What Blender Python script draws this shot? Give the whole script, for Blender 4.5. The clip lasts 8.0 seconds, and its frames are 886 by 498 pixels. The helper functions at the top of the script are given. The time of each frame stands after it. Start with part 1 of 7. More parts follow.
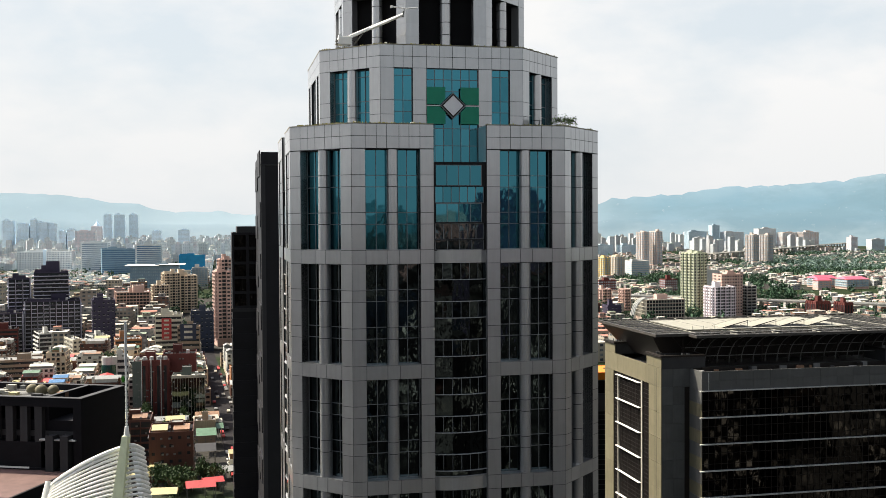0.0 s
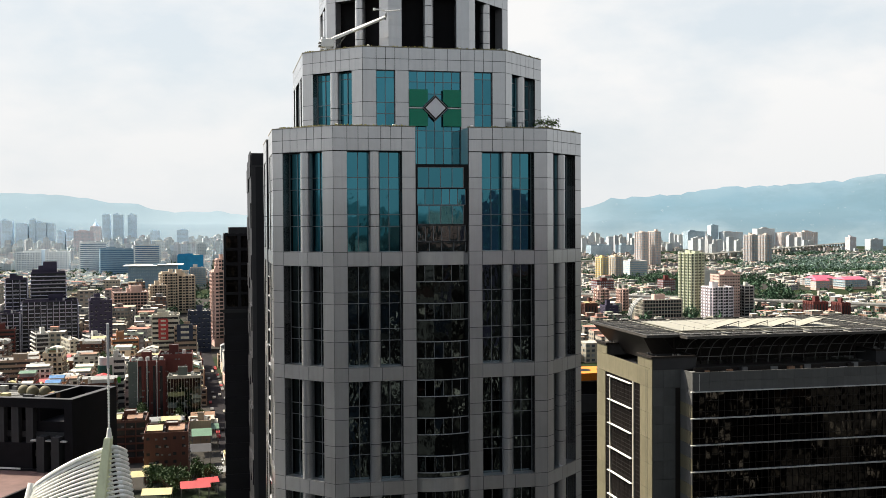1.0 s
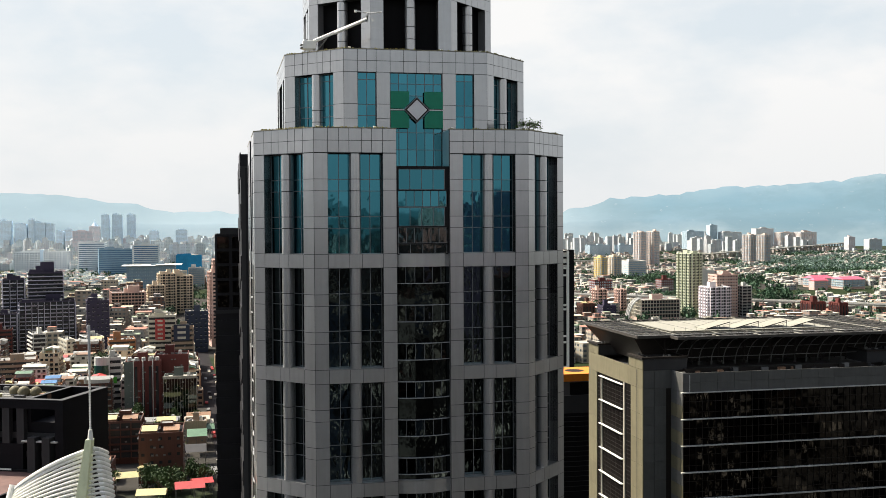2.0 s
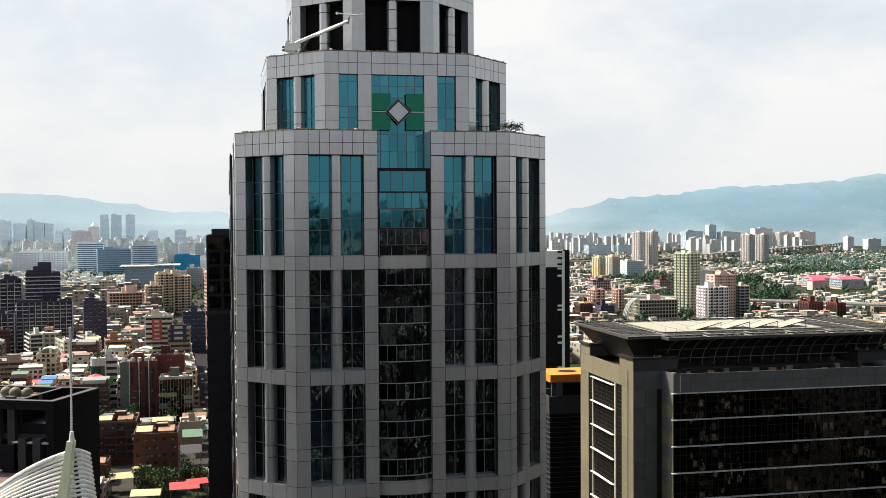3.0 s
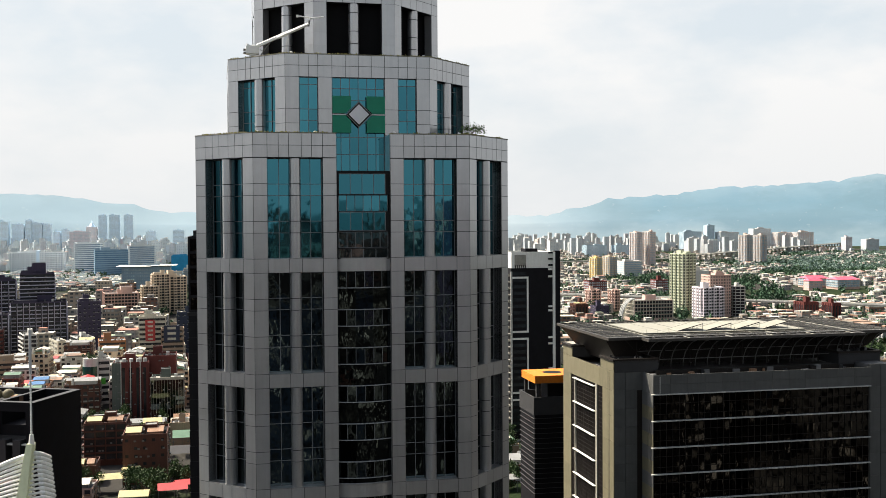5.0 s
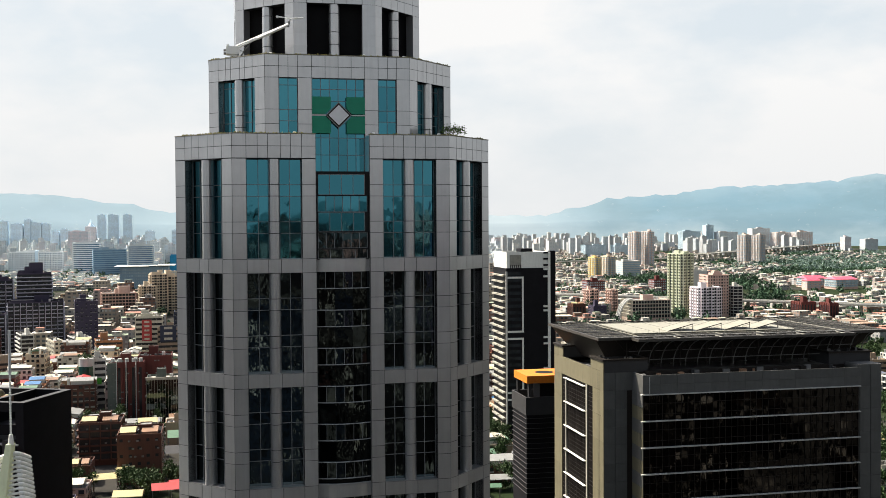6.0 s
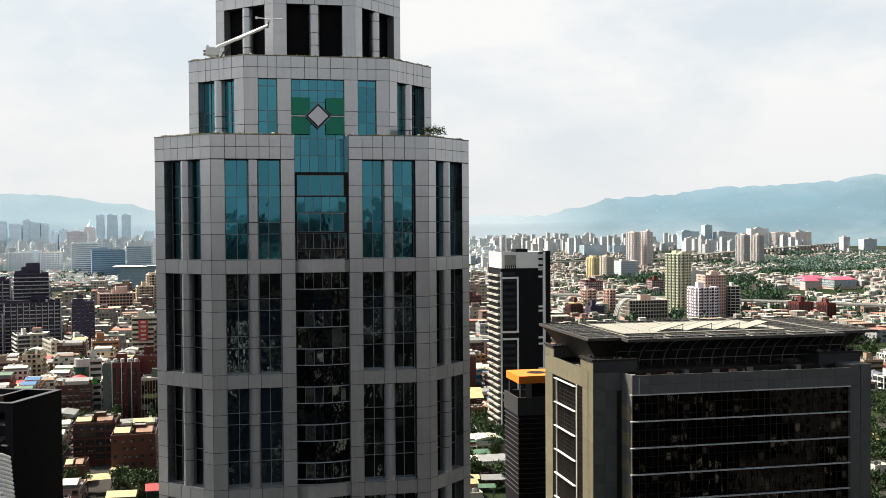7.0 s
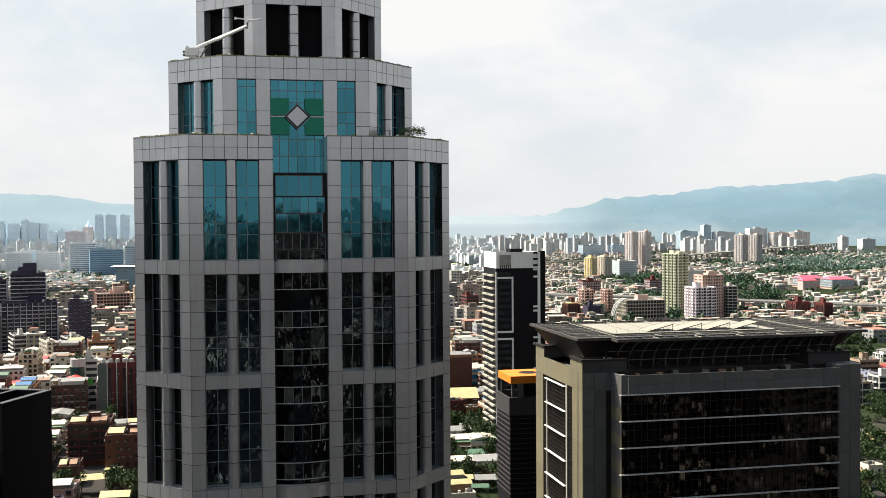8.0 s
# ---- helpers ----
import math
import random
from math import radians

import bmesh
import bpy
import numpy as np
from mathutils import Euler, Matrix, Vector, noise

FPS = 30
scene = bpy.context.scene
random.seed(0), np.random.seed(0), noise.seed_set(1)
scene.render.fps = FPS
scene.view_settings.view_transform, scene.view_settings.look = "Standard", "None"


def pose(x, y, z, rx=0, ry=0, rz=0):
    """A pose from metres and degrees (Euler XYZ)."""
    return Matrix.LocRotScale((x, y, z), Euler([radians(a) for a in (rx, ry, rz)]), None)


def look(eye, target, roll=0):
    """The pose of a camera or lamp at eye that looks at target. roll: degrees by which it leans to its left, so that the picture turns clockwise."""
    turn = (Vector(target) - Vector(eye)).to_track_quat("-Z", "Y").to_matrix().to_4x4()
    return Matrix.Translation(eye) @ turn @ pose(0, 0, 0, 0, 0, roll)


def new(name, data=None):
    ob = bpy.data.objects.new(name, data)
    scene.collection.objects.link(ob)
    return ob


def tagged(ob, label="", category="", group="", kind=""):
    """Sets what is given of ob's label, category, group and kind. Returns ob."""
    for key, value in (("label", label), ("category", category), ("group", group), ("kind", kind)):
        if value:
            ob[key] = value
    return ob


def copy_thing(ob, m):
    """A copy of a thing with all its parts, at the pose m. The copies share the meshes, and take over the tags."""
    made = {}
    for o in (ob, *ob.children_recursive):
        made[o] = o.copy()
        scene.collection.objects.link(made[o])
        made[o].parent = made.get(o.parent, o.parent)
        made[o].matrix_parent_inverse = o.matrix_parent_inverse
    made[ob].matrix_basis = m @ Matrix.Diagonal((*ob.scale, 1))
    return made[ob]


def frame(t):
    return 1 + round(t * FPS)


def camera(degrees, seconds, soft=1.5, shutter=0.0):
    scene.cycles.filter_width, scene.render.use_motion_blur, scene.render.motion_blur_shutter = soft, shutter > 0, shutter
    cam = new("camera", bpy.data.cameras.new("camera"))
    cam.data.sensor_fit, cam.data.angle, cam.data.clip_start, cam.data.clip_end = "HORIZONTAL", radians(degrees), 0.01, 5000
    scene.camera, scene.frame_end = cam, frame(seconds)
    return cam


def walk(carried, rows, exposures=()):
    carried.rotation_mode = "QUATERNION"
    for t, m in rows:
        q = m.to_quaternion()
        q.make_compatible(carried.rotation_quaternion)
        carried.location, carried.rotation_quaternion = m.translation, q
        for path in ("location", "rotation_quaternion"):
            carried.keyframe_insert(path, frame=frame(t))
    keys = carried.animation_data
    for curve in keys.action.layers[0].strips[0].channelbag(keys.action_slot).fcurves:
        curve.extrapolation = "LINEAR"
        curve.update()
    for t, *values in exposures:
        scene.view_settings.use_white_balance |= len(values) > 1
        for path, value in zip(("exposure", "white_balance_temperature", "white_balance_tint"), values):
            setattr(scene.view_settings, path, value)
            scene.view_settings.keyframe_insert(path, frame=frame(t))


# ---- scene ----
cam = camera(45.45, 8.0, 0.5)
METRES, EYE = 16.6, 105.0
ROWS = [
    (0.0, 0.0, 0.0, 0.0, -0.007, -1.441, 0.31),
    (0.5, 0.0541, -0.0068, 0.0067, -0.0248, -1.441, 0.31),
    (1.0, 0.1104, -0.0115, 0.0129, -0.0431, -1.441, 0.31),
    (1.5, 0.1686, -0.0143, 0.0186, -0.0547, -1.448, 0.31),
    (3.0, 0.3466, -0.0249, 0.036, -0.0903, -1.448, 0.34),
    (3.5, 0.4039, -0.0277, 0.0392, -0.0948, -1.441, 0.34),
    (4.0, 0.4693, -0.0311, 0.0432, -0.1079, -1.441, 0.36),
    (4.5, 0.5349, -0.0318, 0.0469, -0.114, -1.434, 0.36),
    (6.0, 0.7319, -0.039, 0.0542, -0.1394, -1.448, 0.35),
    (6.5, 0.7937, -0.0428, 0.0555, -0.1517, -1.441, 0.36),
    (7.0, 0.8638, -0.0452, 0.0572, -0.1658, -1.441, 0.36),
    (7.5, 0.9339, -0.0467, 0.0587, -0.1798, -1.441, 0.36),
    (8.0, 0.9969, -0.0496, 0.0598, -0.1994, -1.448, 0.37),
]
walk(cam, [(t, pose(0, 0, EYE) @ pose(METRES * x, METRES * y, METRES * z, 90 + pitch, roll, yaw)) for t, x, y, z, yaw, pitch, roll in ROWS])

# ---- light ----
SUN_AZ, SUN_EL = 152.0, 50.0      # degrees from +x towards +y; the sun stands behind the towers, to their left
sun_way = Vector((math.cos(radians(SUN_AZ)) * math.cos(radians(SUN_EL)), math.sin(radians(SUN_AZ)) * math.cos(radians(SUN_EL)), math.sin(radians(SUN_EL))))
sun = new("sun", bpy.data.lights.new("sun", "SUN"))
sun.data.energy, sun.data.angle, sun.data.color = 5.0, radians(0.9), (1.0, 0.895, 0.71)
sun.matrix_world = look((0, 0, 300), Vector((0, 0, 300)) - sun_way)

scene.view_settings.exposure = 1.05
world = bpy.data.worlds.new("sky")
scene.world = world
world.use_nodes = True


class Nodes:
    """A short way to write node trees."""

    def __init__(self, tree):
        self.tree = tree
        tree.nodes.clear()

    def __call__(self, kind, ins=None, **sets):
        n = self.tree.nodes.new(kind)
        for k, v in sets.items():
            setattr(n, k, v)
        for k, v in (ins or {}).items():
            self.put(n.inputs[k], v)
        return n

    def put(self, socket, v):
        if isinstance(v, bpy.types.Node):
            v = v.outputs[0]
        if isinstance(v, bpy.types.NodeSocket):
            self.tree.links.new(v, socket)
        elif socket.type == "RGBA" and len(v) == 3:
            socket.default_value = (*v, 1)
        else:
            socket.default_value = v

    def math(self, op, a, b=0.0, c=0.0):
        return self("ShaderNodeMath", {0: a, 1: b, 2: c}, operation=op).outputs[0]

    def mix(self, f, a, b, blend="MIX"):
        n = self("ShaderNodeMix", {0: f, 6: a, 7: b}, data_type="RGBA", blend_type=blend)
        return n.outputs[2]

    def ramp(self, f, stops, interp="LINEAR"):
        n = self("ShaderNodeValToRGB", {0: f})
        n.color_ramp.interpolation = interp
        e = n.color_ramp.elements
        while len(e) < len(stops):
            e.new(0.5)
        for k, (p, c) in zip(e, stops):
            k.position, k.color = p, (*c, 1) if len(c) == 3 else c
        return n.outputs[0]

    def noise(self, vec, scale, detail=3.0, rough=0.5, stretch=None):
        if stretch:
            vec = self("ShaderNodeMapping", {0: vec, 3: stretch}).outputs[0]
        return self("ShaderNodeTexNoise", {"Vector": vec, "Scale": scale, "Detail": detail, "Roughness": rough}).outputs[0]


def sky_nodes():
    N = Nodes(world.node_tree)
    sky = N("ShaderNodeTexSky", sky_type="NISHITA", sun_disc=False, sun_elevation=radians(SUN_EL), sun_rotation=radians(90 - SUN_AZ), air_density=1.2, dust_density=2.5)
    way = N("ShaderNodeTexCoord").outputs[0]
    sep = N("ShaderNodeSeparateXYZ", {0: way})
    z = sep.outputs[2]
    big = N.noise(way, 3.4, 7.0, 0.55, (1.0, 1.0, 2.2))
    cover = N.ramp(big, [(0.40, (0, 0, 0)), (0.58, (1, 1, 1))])
    haze = N.ramp(z, [(0.0, (1, 1, 1)), (0.02, (0.9, 0.9, 0.9)), (0.14, (0.25, 0.25, 0.25)), (0.6, (0, 0, 0))])
    toward = N.math("ADD", N.math("MULTIPLY", sep.outputs[0], math.cos(radians(SUN_AZ))), N.math("MULTIPLY", sep.outputs[1], math.sin(radians(SUN_AZ))))
    low = N.ramp(z, [(0.0, (1, 1, 1)), (0.25, (1, 1, 1)), (0.5, (0.12, 0.12, 0.12)), (1.0, (0, 0, 0))])
    lit = N.ramp(N.math("MULTIPLY_ADD", toward, 0.5, 0.5), [(0.0, (0.30, 0.33, 0.36)), (0.25, (0.38, 0.41, 0.44)), (0.42, (0.75, 0.78, 0.80)), (0.53, (1, 1, 1))])
    blue = N.mix(N.math("MULTIPLY", low, 0.85), sky, (8.7, 9.6, 10.3))
    white = N.mix(N.math("MULTIPLY", N.math("MULTIPLY", cover, 0.95), N.math("MULTIPLY_ADD", low, 0.8, 0.2)), blue, (10.9, 10.75, 10.6))
    near = N.ramp(z, [(0.2, (0, 0, 0)), (0.55, (1, 1, 1))])
    dim = N.mix(near, N.ramp(z, [(0.0, (0.30, 0.33, 0.36)), (0.05, (0.58, 0.61, 0.64)), (0.13, (1.05, 1.05, 1.05))]), lit)
    behind = N.ramp(N.math("MULTIPLY_ADD", sep.outputs[1], 0.5, 0.5), [(0.42, (1, 1, 1)), (0.72, (0, 0, 0))])
    white = N.mix(1.0, white, N.mix(behind, (1.0, 1.0, 1.0), dim), "MULTIPLY")
    col = N.mix(N.math("MULTIPLY", haze, 0.8), white, (8.95, 9.12, 9.22))
    # sky brightened round the sun, out of view, to light the left faces
    near_sun = N("ShaderNodeVectorMath", {0: way, 1: tuple(sun_way)}, operation="DOT_PRODUCT").outputs["Value"]
    ring = N.math("MULTIPLY_ADD", N.math("SMOOTH_MAX", N.math("DIVIDE", N.math("SUBTRACT", near_sun, 0.72), 0.28), 0.0, 0.05), 6.0, 1.0)
    glow = N("ShaderNodeCombineColor", {0: ring, 1: ring, 2: ring}).outputs[0]
    col = N.mix(1.0, col, glow, "MULTIPLY")
    bg = N("ShaderNodeBackground", {0: col, 1: 0.0445})
    N("ShaderNodeOutputWorld", {0: bg})


sky_nodes()

# ---- materials ----
def material(name, make):
    m = bpy.data.materials.new(name)
    m.use_nodes = True
    N = Nodes(m.node_tree)
    b = N("ShaderNodeBsdfPrincipled")
    N("ShaderNodeOutputMaterial", {0: b})
    make(N, b, N("ShaderNodeNewGeometry").outputs[0])
    return m


def bump(N, b, height, strength=0.3, distance=0.02):
    N.put(b.inputs["Normal"], N("ShaderNodeBump", {"Strength": strength, "Distance": distance, "Height": height}).outputs[0])


def plain(name, color, rough=0.7, metal=0.0, vary=0.18, scale=1.5, per_piece=0.0, bumps=0.15, fine=14.0, streak=0.0, spec=0.25, polish=0.0):
    """A painted, cast or stone surface: large stains, fine grain, rain streaks, and a shade of its own for each piece."""
    def make(N, b, p):
        c = (*color, 1)
        dark, light = tuple(v * (1 - vary) for v in color), tuple(min(1, v * (1 + vary)) for v in color)
        stain = N.noise(p, scale, 4.0, 0.6)
        grain = N.noise(p, fine, 2.0, 0.6)
        f = N.math("ADD", N.math("MULTIPLY", stain, 0.7), N.math("MULTIPLY", grain, 0.3))
        col = N.mix(N.ramp(f, [(0.3, (0, 0, 0)), (0.7, (1, 1, 1))]), dark, light)
        if streak:
            s = N.ramp(N.noise(p, 1.0, 4.0, 0.6, (2.2, 2.2, 0.12)), [(0.45, (0, 0, 0)), (0.75, (1, 1, 1))])
            col = N.mix(N.math("MULTIPLY", s, streak), col, tuple(v * 0.45 for v in color))
        if per_piece:
            r = N.math("FRACT", N.math("ADD", N("ShaderNodeObjectInfo").outputs["Random"], N("ShaderNodeNewGeometry").outputs["Random Per Island"]))
            v = N.math("MULTIPLY_ADD", r, 2 * per_piece, 1 - per_piece)
            col = N.mix(1.0, col, N("ShaderNodeCombineColor", {0: v, 1: v, 2: v}).outputs[0], "MULTIPLY")
        N.put(b.inputs["Base Color"], col)
        N.put(b.inputs["Roughness"], N.math("MULTIPLY_ADD", grain, 0.2, rough - 0.1))
        N.put(b.inputs["Metallic"], metal)
        N.put(b.inputs["Specular IOR Level"], spec)
        N.put(b.inputs["Coat Weight"], polish)
        N.put(b.inputs["Coat Roughness"], 0.2)
        N.put(b.inputs["Coat IOR"], 2.8)
        if bumps:
            bump(N, b, grain, bumps)
    return material(name, make)


def mirror_glass(name, tint, wave=0.022, scale=0.7):
    """Coated window glass: a tinted mirror with slightly uneven panes."""
    def make(N, b, p):
        r = N("ShaderNodeObjectInfo").outputs["Random"]
        v = N.math("MULTIPLY_ADD", r, 0.3, 0.85)
        N.put(b.inputs["Base Color"], N.mix(1.0, (*tint, 1), N("ShaderNodeCombineColor", {0: v, 1: v, 2: v}).outputs[0], "MULTIPLY"))
        N.put(b.inputs["Metallic"], 1.0)
        N.put(b.inputs["Roughness"], 0.03)
        warp = N.math("MULTIPLY", N.math("POWER", N.math("FRACT", N.math("MULTIPLY", r, 9.7)), 2.0), 2.2 * wave)
        bump(N, b, N.noise(p, scale, 1.5, 0.5, (1.4, 1.4, 0.8)), N.math("ADD", warp, 0.35 * wave), 0.1)
    return material(name, make)


def facade(name, palette, island, bay=3.4, storey=3.3, glass=(0.03, 0.04, 0.05), share=0.55, high=0.5, dirty=0.55, tops_scale=1.0, bright_pane=(0.3, 0.32, 0.32)):
    """The wall of a far building: render or tile in a colour of its own, with rows of dark windows and rain streaks."""
    def make(N, b, p):
        r = N("ShaderNodeNewGeometry").outputs["Random Per Island"] if island else N("ShaderNodeObjectInfo").outputs["Random"]
        stops = [(i / len(palette), c) for i, c in enumerate(palette)]
        base = N.ramp(r, stops, "CONSTANT")
        nor = N("ShaderNodeNewGeometry").outputs["True Normal"]
        side = N("ShaderNodeVectorMath", {0: nor, 1: (0, 0, 1)}, operation="CROSS_PRODUCT").outputs[0]
        h = N("ShaderNodeVectorMath", {0: p, 1: side}, operation="DOT_PRODUCT").outputs["Value"]
        sp = N("ShaderNodeSeparateXYZ", {0: p})
        r2 = N.math("FRACT", N.math("MULTIPLY", r, 7.31))
        fx = N.math("FRACT", N.math("ADD", N.math("DIVIDE", h, N.math("MULTIPLY_ADD", r2, 1.6, bay - 0.8)), 500.0))
        fz = N.math("FRACT", N.math("ADD", N.math("DIVIDE", sp.outputs[2], storey), 20.0))
        inx = N.math("MULTIPLY", N.math("GREATER_THAN", fx, N.math("MULTIPLY", r2, 0.32)), N.math("LESS_THAN", fx, N.math("MULTIPLY_ADD", r2, 0.2, share)))
        inz = N.math("MULTIPLY", N.math("GREATER_THAN", fz, 0.28), N.math("LESS_THAN", fz, 0.28 + high))
        upright = N.math("LESS_THAN", N.math("ABSOLUTE", N("ShaderNodeSeparateXYZ", {0: nor}).outputs[2]), 0.5)
        win = N.math("MULTIPLY", N.math("MULTIPLY", inx, inz), upright)
        cell = N("ShaderNodeTexWhiteNoise", {0: N("ShaderNodeCombineXYZ", {0: N.math("FLOOR", N.math("DIVIDE", h, bay)), 1: N.math("FLOOR", N.math("DIVIDE", sp.outputs[2], storey)), 2: r})}, noise_dimensions="3D").outputs[0]
        pane = N.mix(N.math("POWER", cell, 9.0 if tops_scale < 0.5 else 3.0), glass, bright_pane)
        dirt = N.noise(p, 0.25, 4.0, 0.6, (1, 1, 0.25))
        wall = N.mix(N.ramp(dirt, [(0.35, (0, 0, 0)), (0.75, (dirty, dirty, dirty))]), base, tuple(v * tops_scale for v in (0.16, 0.14, 0.12)))
        tops = [(0.36, 0.34, 0.29), (0.56, 0.52, 0.38), (0.20, 0.20, 0.18), (0.70, 0.68, 0.62), (0.26, 0.17, 0.12), (0.46, 0.43, 0.36), (0.20, 0.25, 0.18), (0.36, 0.15, 0.11)]
        top = N.ramp(N.math("FRACT", N.math("MULTIPLY", r, 13.7)), [(i / 8, tuple(v * tops_scale for v in c)) for i, c in enumerate(tops)], "CONSTANT")
        top = N.mix(N.ramp(N.noise(p, 0.35, 3.0, 0.6), [(0.4, (0, 0, 0)), (0.6, (dirty, dirty, dirty))]), top, tuple(v * tops_scale for v in (0.14, 0.14, 0.13)))
        wall = N.mix(upright, top, wall)
        N.put(b.inputs["Base Color"], N.mix(win, wall, pane))
        N.put(b.inputs["Roughness"], N.math("MULTIPLY_ADD", win, -0.5, 0.85))
        N.put(b.inputs["Specular IOR Level"], 0.08)
    return material(name, make)


M = {}
M["granite"] = plain("grey_granite", (0.183, 0.186, 0.192), 0.34, 0, 0.14, 0.5, 0.12, 0.04, 30.0, 0.3, 1.0, 1.0)
M["coping"] = plain("stained_coping", (0.22, 0.20, 0.14), 0.8, 0, 0.35, 1.2)
M["joint"] = plain("dark_joint", (0.015, 0.015, 0.016), 0.9, bumps=0)
M["column"] = plain("grey_column_cladding", (0.185, 0.19, 0.198), 0.3, 0, 0.10, 0.5, 0.07, 0.04, 30.0, 0.25, 1.0, 1.0)
M["mullion"] = plain("grey_mullion", (0.18, 0.19, 0.20), 0.4, 0.3)
M["bay_ledge"] = plain("grey_ledge", (0.25, 0.26, 0.27), 0.5, 0.2)
M["bay_mullion"] = plain("dark_mullion", (0.13, 0.14, 0.145), 0.4, 0.3)
M["glass"] = mirror_glass("teal_mirror_glass", (0.042, 0.163, 0.205), wave=0.06)
# darker copy of the tower glass, for panes that mirror the dark city
M["dim_shaft_glass"] = mirror_glass("dimmed_mirror_glass", (0.055, 0.074, 0.082), wave=0.11, scale=1.0)
M["bay_glass"] = mirror_glass("dark_bay_glass", (0.04, 0.05, 0.054), wave=0.13, scale=1.0)
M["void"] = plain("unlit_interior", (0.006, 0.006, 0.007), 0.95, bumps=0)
M["sign_green"] = plain("green_enamel", (0.006, 0.22, 0.13), 0.35, 0, 0.08)
M["sign_white"] = plain("white_enamel", (0.72, 0.72, 0.74), 0.4, 0, 0.05)
M["black"] = plain("black_panel", (0.007, 0.007, 0.009), 0.55, 0, 0.3, 0.3, spec=0.1)
M["charcoal"] = plain("charcoal_panel", (0.012, 0.012, 0.015), 0.5, 0, 0.2, 0.3, 0.1, spec=0.2)
M["slate"] = plain("dark_grey_panel", (0.036, 0.036, 0.038), 0.55, 0, 0.15, 0.3, 0.06, spec=0.15)
M["black_glass"] = mirror_glass("black_glass", (0.021, 0.02, 0.02), wave=0.09)
M["dark_metal"] = plain("dark_painted_steel", (0.021, 0.018, 0.016), 0.5, 0.2, spec=0.15)
M["grey_metal"] = plain("grey_painted_steel", (0.16, 0.16, 0.155), 0.5, 0.3)
M["edge_metal"] = plain("dark_grey_edge_steel", (0.056, 0.052, 0.048), 0.5, 0.2, spec=0.15)
M["green_glass"] = plain("dark_green_glass", (0.01, 0.05, 0.035), 0.15, 0, 0.2)
M["dark_recess"] = plain("dark_recess_glass", (0.008, 0.007, 0.007), 0.9, 0, 0.3, 1.0, bumps=0, spec=0.02)
M["post_grey"] = plain("pale_grey_post", (0.30, 0.29, 0.25), 0.6, 0, 0.15, 1.0, 0, 0.1, 14.0, 0.25)
M["white_steel"] = plain("white_painted_steel", (0.72, 0.72, 0.68), 0.45, 0, 0.08, 2.0, 0, 0.1, 14.0, 0.25)
# whiter than the other steel, to brighten the shaded crane by colour
M["crane_white"] = plain("brightened_white_paint", (0.86, 0.86, 0.83), 0.4, 0, 0.05)
M["grey_sleeve"] = plain("pale_grey_sleeve", (0.42, 0.43, 0.44), 0.5, 0.1)
M["pale_steel"] = plain("yellowish_painted_steel", (0.52, 0.55, 0.36), 0.5, 0, 0.1, 1.0, 0, 0.1, 14.0, 0.25)
M["beige_stone"] = plain("beige_stone_cladding", (0.124, 0.112, 0.071), 0.7, 0, 0.1, 0.6, 0.08, 0.1, 30.0, 0.3)
M["grey_stone"] = plain("grey_stone_cladding", (0.080, 0.082, 0.081), 0.6, 0, 0.12, 0.5, 0.1, 0.1, 30.0, 0.2)
M["concrete"] = plain("weathered_concrete", (0.28, 0.27, 0.235), 0.85, 0, 0.3, 0.4, 0, 0.3, 6.0, 0.3)
M["roofing"] = plain("roof_felt", (0.16, 0.16, 0.155), 0.9, 0, 0.35, 0.4)
M["skylight"] = plain("pale_roof_sheet", (0.225, 0.22, 0.185), 0.6, 0, 0.12, 0.5)
M["asphalt"] = plain("asphalt", (0.02, 0.019, 0.021), 0.95, 0, 0.3, 0.3, spec=0.03)
M["leaf"] = plain("tree_leaves", (0.026, 0.052, 0.014), 0.7, 0, 0.5, 0.8, 0.3)
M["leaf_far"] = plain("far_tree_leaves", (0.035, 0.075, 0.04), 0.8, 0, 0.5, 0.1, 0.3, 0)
# leaf green of the far woods, with distance haze mixed into it
M["leaf_haze"] = plain("hazed_tree_leaves", (0.13, 0.19, 0.16), 0.8, 0, 0.5, 0.1, 0.3, 0)
# lighter leaf green, the roof tree's sunlight put into its colour
M["leaf_sunlit"] = plain("sunlit_leaves", (0.09, 0.15, 0.03), 0.7, 0, 0.4, 2.0, 0.3)
M["bark"] = plain("bark", (0.12, 0.09, 0.07), 0.9)
M["orange"] = plain("orange_paint", (0.58, 0.165, 0.012), 0.6, 0, 0.15)
M["terrace"] = plain("reddish_terrace_tiles", (0.10, 0.06, 0.055), 0.8, 0, 0.3, 0.3)
M["city_window"] = plain("far_window_glass", (0.02, 0.024, 0.028), 0.2, 0, 0.6, 0.25, bumps=0)
# windows of farther blocks, paled by haze put into the colour
M["pale_window"] = plain("mid_haze_window", (0.25, 0.34, 0.40), 0.3, 0, 0.4, 0.25, bumps=0)
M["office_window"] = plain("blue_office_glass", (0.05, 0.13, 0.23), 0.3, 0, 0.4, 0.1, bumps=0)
M["far_window"] = plain("hazed_window_glass", (0.46, 0.56, 0.62), 0.3, 0, 0.3, 0.25, bumps=0)
M["pale_edge"] = plain("pale_balcony_edge", (0.42, 0.42, 0.40), 0.8, 0, 0.2, 0.3)
M["steel_tank"] = plain("steel_water_tank", (0.6, 0.6, 0.6), 0.35, 0.8)
M["rubber"] = plain("tyre_rubber", (0.02, 0.02, 0.02), 0.9)
M["weed"] = plain("dry_weeds", (0.20, 0.19, 0.06), 0.9, 0, 0.5, 1.5, 0.2)
